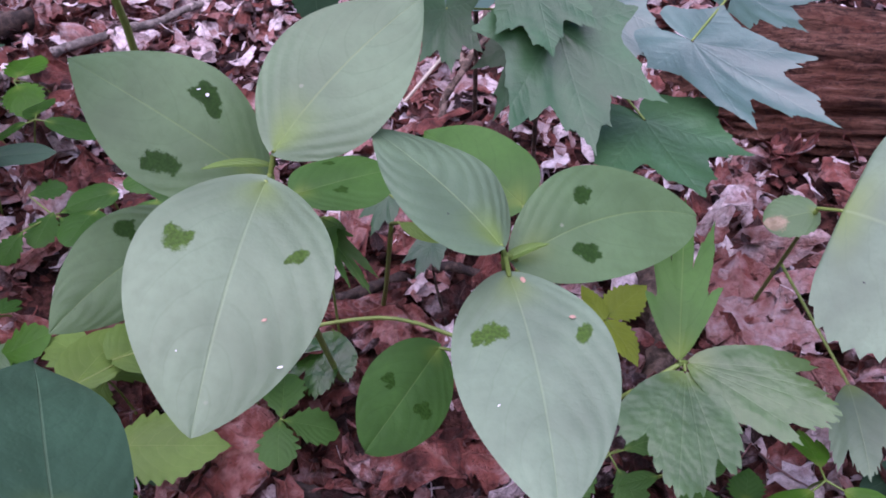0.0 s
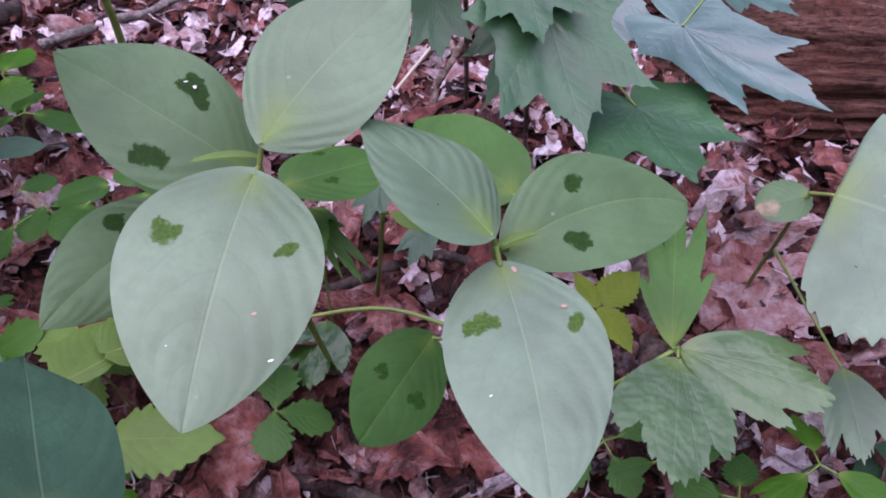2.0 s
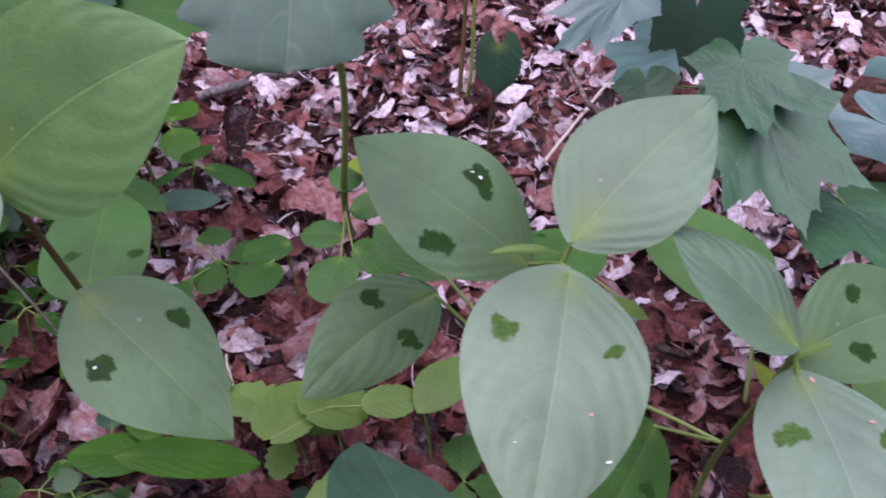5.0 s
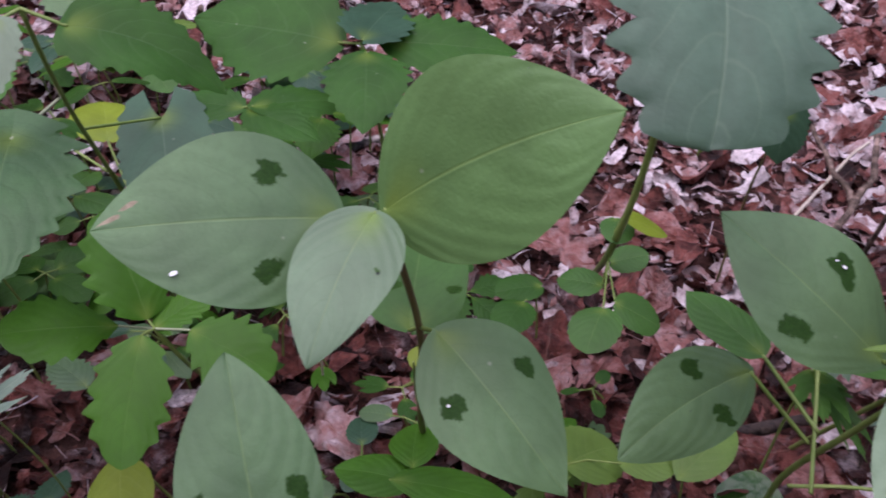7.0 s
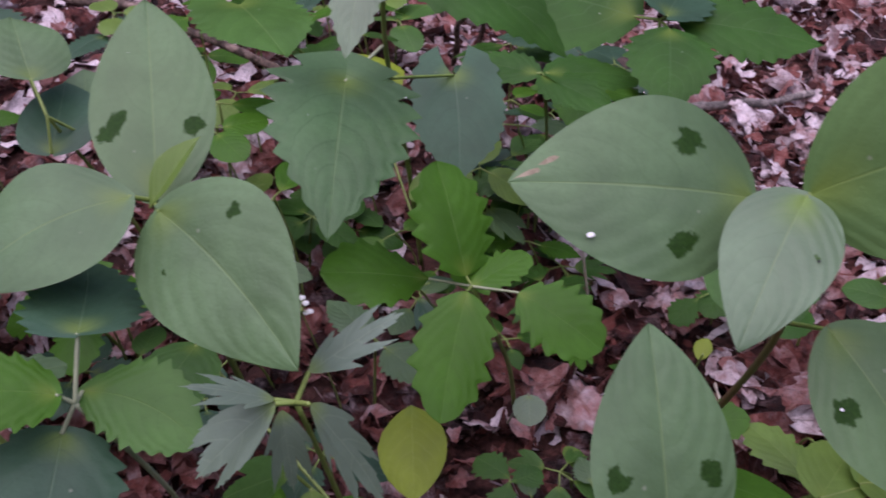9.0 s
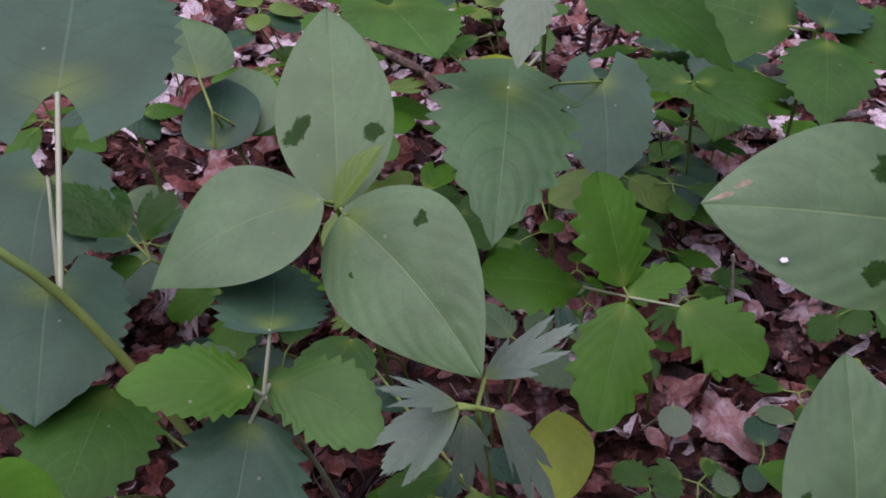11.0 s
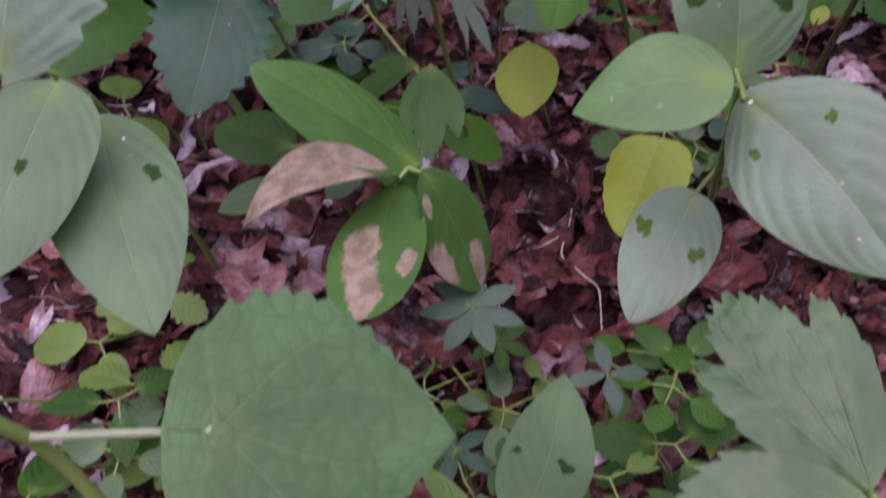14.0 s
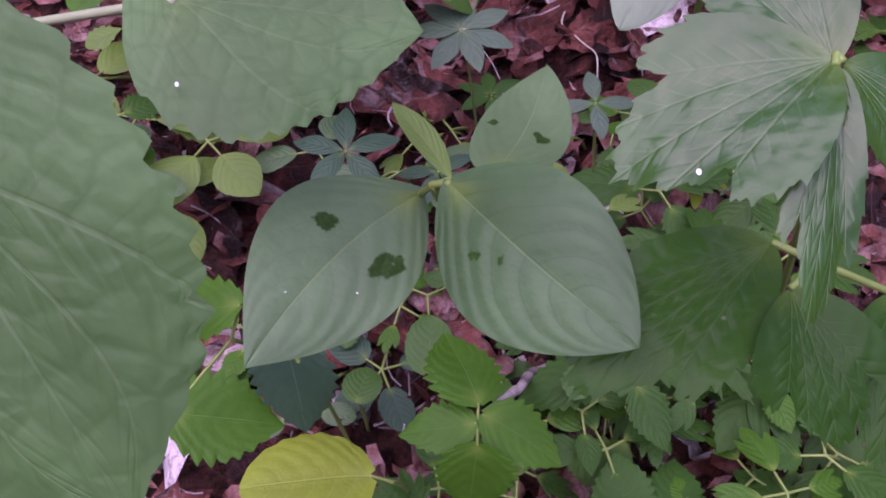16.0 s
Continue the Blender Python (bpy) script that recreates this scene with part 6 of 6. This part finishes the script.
stick("dead_branch", [(-0.60, 0.98, 0.015), (-0.50, 1.05, 0.03), (-0.42, 1.12, 0.03), (-0.33, 1.22, 0.02)], 0.007, 0.005, GREY_BARK, "long grey dead branch lying on the litter", "branch")
stick("dead_branch", [(-0.74, 1.06, 0.02), (-0.63, 1.11, 0.035), (-0.55, 1.15, 0.03)], 0.024, 0.014, DARK_BARK, "thick dark rotting branch on the ground", "branch")
stick("twig", [(-0.02, 0.88, 0.01), (0.01, 0.95, 0.05), (0.045, 1.02, 0.06), (0.05, 1.10, 0.09)], 0.0045, 0.0035, TWIG_BARK, "forked brown twig standing out of the litter")
stick("twig", [(0.02, 0.97, 0.05), (-0.01, 1.02, 0.08), (-0.03, 1.06, 0.10)], 0.004, 0.0025, TWIG_BARK, "thin brown side twig")
stick("twig", [(-0.05, 0.95, 0.02), (0.02, 1.08, 0.04), (0.08, 1.20, 0.03)], 0.0022, 0.0018, PALE_STRAW, "pale bare straight twig on the litter")
stick("dead_branch", [(0.185, 0.70, 0.012), (0.18, 0.61, 0.018), (0.172, 0.52, 0.014), (0.17, 0.44, 0.012)], 0.013, 0.011, TWIG_BARK, "short grey-brown bark-covered branch on the litter", "branch")
stick("twig", [(-0.20, 0.455, 0.012), (-0.14, 0.43, 0.018), (-0.08, 0.415, 0.012), (-0.02, 0.40, 0.012)], 0.006, 0.005, DARK_BARK, "dark curved twig on the litter")
stick("twig", [(-0.12, 0.62, 0.012), (0.00, 0.66, 0.02), (0.10, 0.64, 0.012)], 0.006, 0.004, DARK_BARK, "dark twig half buried in litter")
stick("twig", [(-1.35, 0.80, 0.12), (-1.10, 0.79, 0.14), (-0.90, 0.76, 0.13), (-0.80, 0.72, 0.12)], 0.006, 0.004, TWIG_BARK, "long brown twig held up by the undergrowth")
stick("dry_stalk", [(-0.475, 0.345, 0.012), (-0.455, 0.29, 0.02), (-0.415, 0.27, 0.03), (-0.39, 0.235, 0.015)], 0.0007, 0.0005, PALE_STRAW, "thin pale dry stalk bent on the litter", "stalk")
stick("dry_stalk", [(-0.47, 0.58, 0.0), (-0.46, 0.55, 0.10), (-0.47, 0.52, 0.20)], 0.0013, 0.0009, PALE_STRAW, "pale dry broken stalk standing upright", "stalk")
stick("dry_stalk", [(-0.15, 1.10, 0.0), (-0.14, 1.09, 0.15), (-0.11, 1.08, 0.30)], 0.003, 0.002, GREEN_STEM, "slender bare green stalk rising from the litter", "stalk")
stick("dry_stalk", [(-0.16, 1.11, 0.0), (-0.15, 1.11, 0.15), (-0.13, 1.10, 0.30)], 0.003, 0.002, RED_STEM, "slender bare reddish stalk rising from the litter", "stalk")
stick("twig", [(-0.30, 0.06, 0.03), (-0.312, 0.02, 0.06), (-0.308, -0.045, 0.118)], 0.0028, 0.0022, GREY_BARK, "grey woody twig leaning over the litter")
stick("twig", [(-0.290, -0.02, 0.012), (-0.285, -0.08, 0.02)], 0.005, 0.004, RED_WOOD, "short reddish split stick on the litter")
stick("dry_stalk", [(-0.40, 0.08, 0.01), (-0.36, 0.06, 0.02), (-0.335, 0.035, 0.012)], 0.0014, 0.001, PALE_STRAW, "short pale straw on the litter", "stalk")
stick("dry_stalk", [(-0.35, 0.62, 0.01), (-0.33, 0.57, 0.02), (-0.31, 0.53, 0.012)], 0.0014, 0.001, PALE_STRAW, "short pale straw between dry leaves", "stalk")

stick("dry_stalk", [(-0.81, 1.08, 0.0), (-0.765, 0.99, 0.11), (-0.72, 0.90, 0.20), (-0.69, 0.85, 0.25)], 0.0040, 0.0032, TWIG_BARK, "upright brown woody stalk in the undergrowth", "stalk")
stick("dry_stalk", [(-0.78, 1.09, 0.0), (-0.74, 1.00, 0.11), (-0.70, 0.91, 0.20), (-0.672, 0.86, 0.25)], 0.0032, 0.0026, TWIG_BARK, "thin brown woody stalk beside another", "stalk")


def flower_spray(x, y, z):
    """A few tiny white flowers at the top of a thread-like stem."""
    p = plant_at("flower_spray", x - 0.01, y + 0.08, "thin stem topped by tiny white flowers", "flower")
    stem(p, [(x - 0.01, y + 0.08, 0.0), (x - 0.006, y + 0.05, z * 0.5), (x, y, z)], 0.0008, 0.0005)
    gen = random.Random(3)
    for i in range(7):
        q = Vector((x, y, z)) + Vector((gen.uniform(-1, 1), gen.uniform(-1, 1), gen.uniform(-0.3, 0.6))) * 0.009
        petiole(p, (x, y, z), tuple(q), 0.0003)
        bm = bmesh.new()
        bmesh.ops.create_icosphere(bm, subdivisions=2, radius=0.0022)
        for vert in bm.verts:
            a = math.atan2(vert.co.y, vert.co.x)
            vert.co *= 0.75 + 0.35 * math.cos(2.5 * a) ** 2
            vert.co.z *= 0.4
        me = bpy.data.meshes.new("flower")
        bm.to_mesh(me)
        bm.free()
        part("flower", me, WHITE_FLECK, p, Matrix.Translation(q))


flower_spray(-0.575, 0.300, 0.265)


def rotten_log():
    """A half rotten log: ragged long fibres, splits along its length."""
    rows, cols = 260, 130
    verts = []
    for i in range(rows):
        x = -0.02 + 1.0 * i / (rows - 1)
        for k in range(cols):
            a = math.pi * (k / (cols - 1)) * 1.2 - 0.3
            warp = 0.25 * noise.noise(Vector((x * 7, a * 3, 1.0)))
            r = 0.118 + 0.03 * noise.noise(Vector((x * 2, math.cos(a) * 2.2, math.sin(a) * 2.2)))
            r += 0.022 * noise.noise(Vector((x * 4.0, a * 8.0 + warp, 2.0))) + 0.010 * noise.noise(Vector((x * 14, a * 20, 5.0)))
            r -= 0.03 * max(0, noise.noise(Vector((x * 2.2, a * 13.0 + warp * 3, 9.0))))
            r += 0.012 * abs(noise.noise(Vector((x * 6, a * 34 + warp * 8, 3.0)))) + 0.005 * noise.noise(Vector((x * 40, a * 60, 7.0)))
            end = min(1.0, (i / rows) * 9 + 0.25 + 0.3 * noise.noise(Vector((a * 6, 1, 1))))
            verts.append((x, -math.cos(a) * r * 1.15 * end, math.sin(a) * r * 0.9 * end))
    me = mesh_of("rotten_log", verts, grid_faces(rows, cols))
    me.materials.append(ROTTEN)
    ob = new("rotten_log", me)
    ob.matrix_basis = pose(0.27, 0.985, -0.015, 0, 0, -5)
    return tagged(ob, "reddish brown rotten log with fibrous splits lying on the litter", "log")


rotten_log()

# ---- flecks lying on leaves ----
FLECKS = (
    (-0.1149, 0.4147, 0.3531, 0.00143, 0),
    (-0.1189, 0.4155, 0.3556, 0.00091, 0),
    (-0.0589, 0.2505, 0.3313, 0.00084, 0),
    (-0.0658, 0.2655, 0.3420, 0.00143, 1),
    (-0.0964, 0.2493, 0.3423, 0.00052, 0),
    (0.0247, 0.2479, 0.3110, 0.00059, 0),
    (0.0328, 0.2467, 0.3102, 0.00072, 0),
    (0.0392, 0.2930, 0.3146, 0.00143, 1),
    (0.0573, 0.2911, 0.3166, 0.00143, 1),
    (0.0379, 0.3150, 0.3165, 0.00156, 1),
    (0.0051, 0.3217, 0.3486, 0.00065, 2),
    (0.2519, 0.4238, 0.2120, 0.00078, 2),
    (-0.4206, 0.2978, 0.3737, 0.00230, 0),
    (-0.4141, 0.3319, 0.3972, 0.00052, 0),
    (-0.4017, 0.3222, 0.3818, 0.00046, 0),
    (-0.2954, 0.3176, 0.3019, 0.00117, 0),
    (-0.2752, 0.3620, 0.4654, 0.00046, 2),
    (-0.3275, 0.3107, 0.3834, 0.00091, 2),
    (-0.1730, 0.3966, 0.2520, 0.00091, 2),
    (-0.1980, 0.3725, 0.2464, 0.00052, 2),
    (-0.6375, 0.4169, 0.3146, 0.00091, 0),
    (-0.5938, 0.4721, 0.3107, 0.00091, 0),
    (-0.5865, 0.2616, 0.3394, 0.00059, 0),
    (-0.7169, 0.3537, 0.3661, 0.00046, 0),
    (-0.2701, 0.1429, 0.2896, 0.00156, 1),
    (-0.2853, 0.1581, 0.2993, 0.00091, 1),
    (-0.3334, 0.1844, 0.3002, 0.00091, 0),
    (-0.3825, 0.1498, 0.3039, 0.00039, 0),
    (-0.3768, -0.0929, 0.3383, 0.00072, 0),
    (-0.5706, 0.0400, 0.2731, 0.00091, 0),
    (-0.3467, -0.0993, 0.2733, 0.00039, 0),
    (-0.3321, -0.0837, 0.2660, 0.00033, 0),
    (-0.2530, -0.0600, 0.3620, 0.00080, 0),
)


def fleck(x, y, z, size, material, label, category):
    rng2 = random.Random(int(abs(x * 9000)))
    shape = rng2.uniform(0.2, 1.1)
    bm = bmesh.new()
    bmesh.ops.create_icosphere(bm, subdivisions=2, radius=size)
    for vert in bm.verts:
        vert.co *= 1 + 0.35 * noise.noise(vert.co * 900 + Vector((x * 100, y * 100, 0)))
        vert.co.z *= 0.25
        vert.co.x *= 1.0 + shape
    me = bpy.data.meshes.new("fleck")
    bm.to_mesh(me)
    bm.free()
    me.materials.append(material)
    ob = new("leaf_" + category, me)
    ob.matrix_basis = pose(x, y, z, 0, 0, rng2.uniform(0, 180))
    return tagged(ob, label, category)


SORTS = ((WHITE_FLECK, "tiny white fleck lying on a leaf", "fleck"), (PINK_SCRAP, "tiny pinkish dry scrap lying on a leaf", "scrap"),
         (BLACK_SPECK, "tiny black speck sitting on a leaf", "speck"))
for x, y, z, size, sort in FLECKS:
    fleck(x, y, z, size * 0.75, *SORTS[sort])


# ---- unseen ring added to block low sky light: a ragged dark belt, coloured as foliage ----
def blocker_belt():
    rows, cols = 9, 160
    verts = []
    for r in range(rows):
        for k in range(cols + 1):
            a = 2 * math.pi * (k % cols) / cols
            p = Vector((math.cos(a) * 3, math.sin(a) * 3, r * 0.7))
            d = 7.0 + 1.3 * noise.noise(p) + 0.5 * noise.noise(p * 3.1)
            z = (r / (rows - 1)) * (4.5 + 1.6 * noise.noise(p * 1.7 + Vector((0, 0, 9)))) - 0.1
            verts.append((d * math.cos(a), d * math.sin(a), z))
    me = mesh_of("blocker_belt", verts, grid_faces(rows, cols + 1))
    me.materials.append(BLOCKER_GREEN)
    return tagged(new("light_blocker", me), "unseen ring added to block low sky light, coloured as foliage", "woodland", kind="structure")


blocker_belt()


# ---- ground: one sheet out to the horizon ----
def ground_sheet():
    xs = np.concatenate([[-400, -120, -40, -15, -6, -3], np.linspace(-1.9, 1.1, 101), [2.5, 5, 14, 40, 120, 400]])
    ys = np.concatenate([[-400, -120, -40, -15, -5, -2], np.linspace(-0.8, 2.3, 104), [3.5, 6, 15, 40, 120, 400]])
    verts = []
    for y in ys:
        for x in xs:
            inside = -1.9 <= x <= 1.1 and -0.8 <= y <= 2.3
            verts.append((x, y, ground_height(x, y) if inside else -0.004))
    me = mesh_of("ground", verts, grid_faces(len(ys), len(xs)))
    me.materials.append(SOIL)
    return tagged(new("ground", me), "dark brown woodland soil under dry leaves", "ground", kind="structure")


ground = ground_sheet()


# ---- dry leaves: the nearest as parts, the rest as one mass ----
def dry_leaf_arrays(rng3, rows, cols, broken):
    """A curled dry leaf about 1 long, or a torn piece of one."""
    v, u = np.linspace(0, 1, rows), np.linspace(-1, 1, cols)
    vv, uu = np.meshgrid(v, u, indexing="ij")
    ratio = rng3.uniform(0.2, 0.58)
    half = np.sin(np.pi * np.clip(v * 0.94 + 0.03, 0, 1)) ** rng3.uniform(0.6, 1.0)
    lobes = rng3.choice((0, 0, 3, 4))
    if broken:
        half = 0.35 + 0.65 * np.abs(np.sin(v * rng3.uniform(2, 4) + rng3.uniform(0, 3)))
    elif lobes:
        half = half * (0.72 + 0.28 * np.cos(v * lobes * 2 * np.pi))
    half = half * np.array([rng3.uniform(0.72, 1.12) for _ in range(rows)])
    x = uu * half[:, None] * ratio * 0.9
    y = vv - 0.5
    curl = rng3.uniform(-2.2, 2.2)
    ang = x * curl * 1.6
    rad = 1.0 / (curl * 1.6 + 1e-6)
    px, pz = np.sin(ang) * rad, (1 - np.cos(ang)) * rad
    bend = rng3.uniform(-1.4, 1.4)
    pz = pz + bend * 0.22 * (y ** 2) * 2 + 0.05 * np.sin(vv * rng3.uniform(4, 9) + uu * rng3.uniform(-3, 3) + rng3.uniform(0, 6))
    pz = pz + 0.03 * np.sin(uu * 7 + vv * 11 + rng3.uniform(0, 6)) * np.abs(uu)
    dent = Vector((rng3.uniform(0, 50), rng3.uniform(0, 50), 0))
    pz = pz + np.array([[0.13 * noise.noise(dent + Vector((a * 2.2, b * 3.0, 0))) + 0.10 * noise.noise(dent + Vector((a * 5, b * 7, 3))) for a in u] for b in v])
    if broken:
        y = y + 0.12 * np.sin(uu * rng3.uniform(3, 6) + rng3.uniform(0, 6))
    verts = np.stack([px, y, pz - pz.mean()], -1).reshape(-1, 3)
    return verts, np.stack([uu * 0.5 + 0.5, vv], -1).reshape(-1, 2)


litter = tagged(new("leaf_litter"), "deep litter of curled reddish brown and greyish dry leaves", "leaf litter", kind="stuff")
shapes = []
shape_rng = random.Random(5)
for i in range(14):
    va, ua = dry_leaf_arrays(shape_rng, 13, 9, i % 3 == 2)
    me = mesh_of("dry_leaf", va.tolist(), grid_faces(13, 9), ua)
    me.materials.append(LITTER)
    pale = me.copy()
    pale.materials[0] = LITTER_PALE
    shapes.append((me, pale))
place_rng = random.Random(21)
for i in range(280):
    x, y = place_rng.uniform(-0.95, 0.45), place_rng.uniform(-0.05, 1.15)
    size = place_rng.uniform(0.028, 0.062)
    # pale material in the open, the darker one in place of plant shade
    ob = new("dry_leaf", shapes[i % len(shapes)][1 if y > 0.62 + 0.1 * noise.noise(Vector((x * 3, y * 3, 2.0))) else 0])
    ob.parent = litter
    ob.matrix_basis = pose(x, y, ground_height(x, y) + place_rng.uniform(0.012, 0.028), place_rng.uniform(-28, 28), place_rng.uniform(-28, 28),
                           place_rng.uniform(0, 360)) @ Matrix.Diagonal((size, size, size, 1))


# a few larger leaves that lie on top
KINDS_OF_DRY = tuple((litter_material(k + "_dry_leaf", False, lo, hi, 0.3), k) for k, lo, hi in (("brown", 0.28, 0.5), ("red", 0.44, 0.56), ("pinkish", 0.52, 0.74), ("tan", 0.80, 0.92)))
for x, y, size, sort in (
    (0.261, 0.625, 0.085, 1),
    (0.228, 0.581, 0.075, 2),
    (0.270, 0.570, 0.085, 2),
    (-0.020, 0.442, 0.100, 0),
    (-0.149, 0.443, 0.080, 0),
    (-0.075, 0.596, 0.080, 0),
    (0.024, 0.433, 0.060, 0),
    (-0.397, 0.046, 0.045, 2),
    (-0.554, 0.033, 0.050, 0),
    (-0.634, 0.137, 0.090, 2),
    (-0.629, 0.017, 0.050, 1),
    (-0.525, 0.290, 0.080, 0),
    (-0.439, 0.522, 0.090, 2),
    (-0.955, 0.423, 0.070, 3),
    (-0.298, 0.843, 0.100, 2),
    (-0.227, 0.660, 0.090, 1),
    (-0.379, 0.563, 0.100, 0),
    (-0.154, 1.056, 0.110, 0),
    (-0.277, 0.659, 0.100, 0),
    (-0.523, 0.597, 0.100, 0),
):
    va, ua = dry_leaf_arrays(place_rng, 17, 11, False)
    me = mesh_of("dry_leaf", (va * np.array((1.1, 1.0, 0.95))).tolist(), grid_faces(17, 11), ua)
    me.materials.append(KINDS_OF_DRY[sort][0])
    ob = new("dry_leaf", me)
    ob.parent = litter
    ob.matrix_basis = pose(x, y, ground_height(x, y) + 0.03, place_rng.uniform(-15, 15), place_rng.uniform(-15, 15), place_rng.uniform(0, 360)) @ Matrix.Diagonal((size, size, size, 1))


def litter_mass(name, count, seed, material, share):
    gen, loose = random.Random(seed), random.Random(seed + 50)
    pool = [dry_leaf_arrays(gen, 6, 5, k % 2 == 1) for k in range(60)]
    faces1 = np.array(grid_faces(6, 5))
    allv, allf, allu = [], [], []
    for i in range(count):
        x, y = gen.uniform(-1.85, 1.0), gen.uniform(-0.6, 2.2)
        while gen.random() > share(x, y):
            x, y = gen.uniform(-1.85, 1.0), gen.uniform(-0.6, 2.2)
        far = i % 4 == 3
        # the dense drift has a loose, ragged edge
        rim = min(x + 1.85, 1.0 - x, y + 0.6, 2.2 - y)
        if loose.random() > 0.25 + rim / 0.35:
            push = 1.0 + abs(loose.gauss(0.0, 0.35))
            x, y = -0.425 + (x + 0.425) * push, 0.8 + (y - 0.8) * push
        if far:
            # thinning out over the forest floor beyond
            x, y = gen.gauss(-0.4, 1.9), gen.gauss(0.8, 1.9)
        va, ua = pool[i % len(pool)]
        size = gen.uniform(0.007, 0.030) if gen.random() < 0.75 else gen.uniform(0.030, 0.064)
        if far:
            size *= 1.6
        m = np.array(Euler((radians(gen.uniform(-48, 48)), radians(gen.uniform(-48, 48)), gen.uniform(0, 6.28))).to_matrix())
        z = ground_height(x, y) + gen.uniform(0.0, 0.030)
        allv.append(va @ m.T * size + np.array((x, y, z)))
        allf.append(faces1 + i * 30)
        allu.append(ua)
    me = mesh_of(name, np.concatenate(allv).tolist(), np.concatenate(allf).tolist(), np.concatenate(allu))
    me.materials.append(material)
    ob = new(name, me)
    ob.parent = litter
    return tagged(ob, kind="stuff")


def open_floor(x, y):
    """Share of pale bleached litter, higher away from plants; the darker rest paints their shade."""
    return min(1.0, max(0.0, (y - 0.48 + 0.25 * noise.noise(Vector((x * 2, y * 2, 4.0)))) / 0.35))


litter_mass("damp_leaf_mass", 24000, 8, LITTER_SHADED, lambda x, y: 1.0 - 0.8 * open_floor(x, y))
litter_mass("bleached_leaf_mass", 18000, 9, LITTER_PALE_MASS, lambda x, y: 0.12 + 0.88 * open_floor(x, y))


def litter_shreds(count, seed):
    """Leaf stalks, needles and torn slivers strewn over the dry leaves."""
    gen = random.Random(seed)
    verts, faces, uvs = [], [], []
    for i in range(count):
        x, y = gen.uniform(-1.5, 0.8), gen.uniform(-0.4, 1.9)
        size, thick = gen.uniform(0.012, 0.05), gen.uniform(0.0003, 0.0011)
        z = ground_height(x, y) + gen.uniform(0.008, 0.030)
        m = Euler((radians(gen.uniform(-25, 25)), 0, gen.uniform(0, 6.28))).to_matrix()
        bend = gen.uniform(-0.7, 0.7)
        for k in range(4):
            t = k / 3 - 0.5
            for a in range(3):
                q = Vector((thick * math.cos(a * 2.1) + bend * size * t * t, size * t, thick * math.sin(a * 2.1)))
                verts.append(tuple(m @ q + Vector((x, y, z))))
                uvs.append((a / 3, k / 3))
        for k in range(3):
            for a in range(3):
                o = i * 12 + k * 3
                faces.append((o + a, o + (a + 1) % 3, o + 3 + (a + 1) % 3, o + 3 + a))
    me = mesh_of("litter_shreds", verts, faces, uvs)
    me.materials.append(LITTER_PALE_MASS)
    ob = new("litter_shreds", me)
    ob.parent = litter
    return tagged(ob, kind="stuff")


litter_shreds(4200, 4)
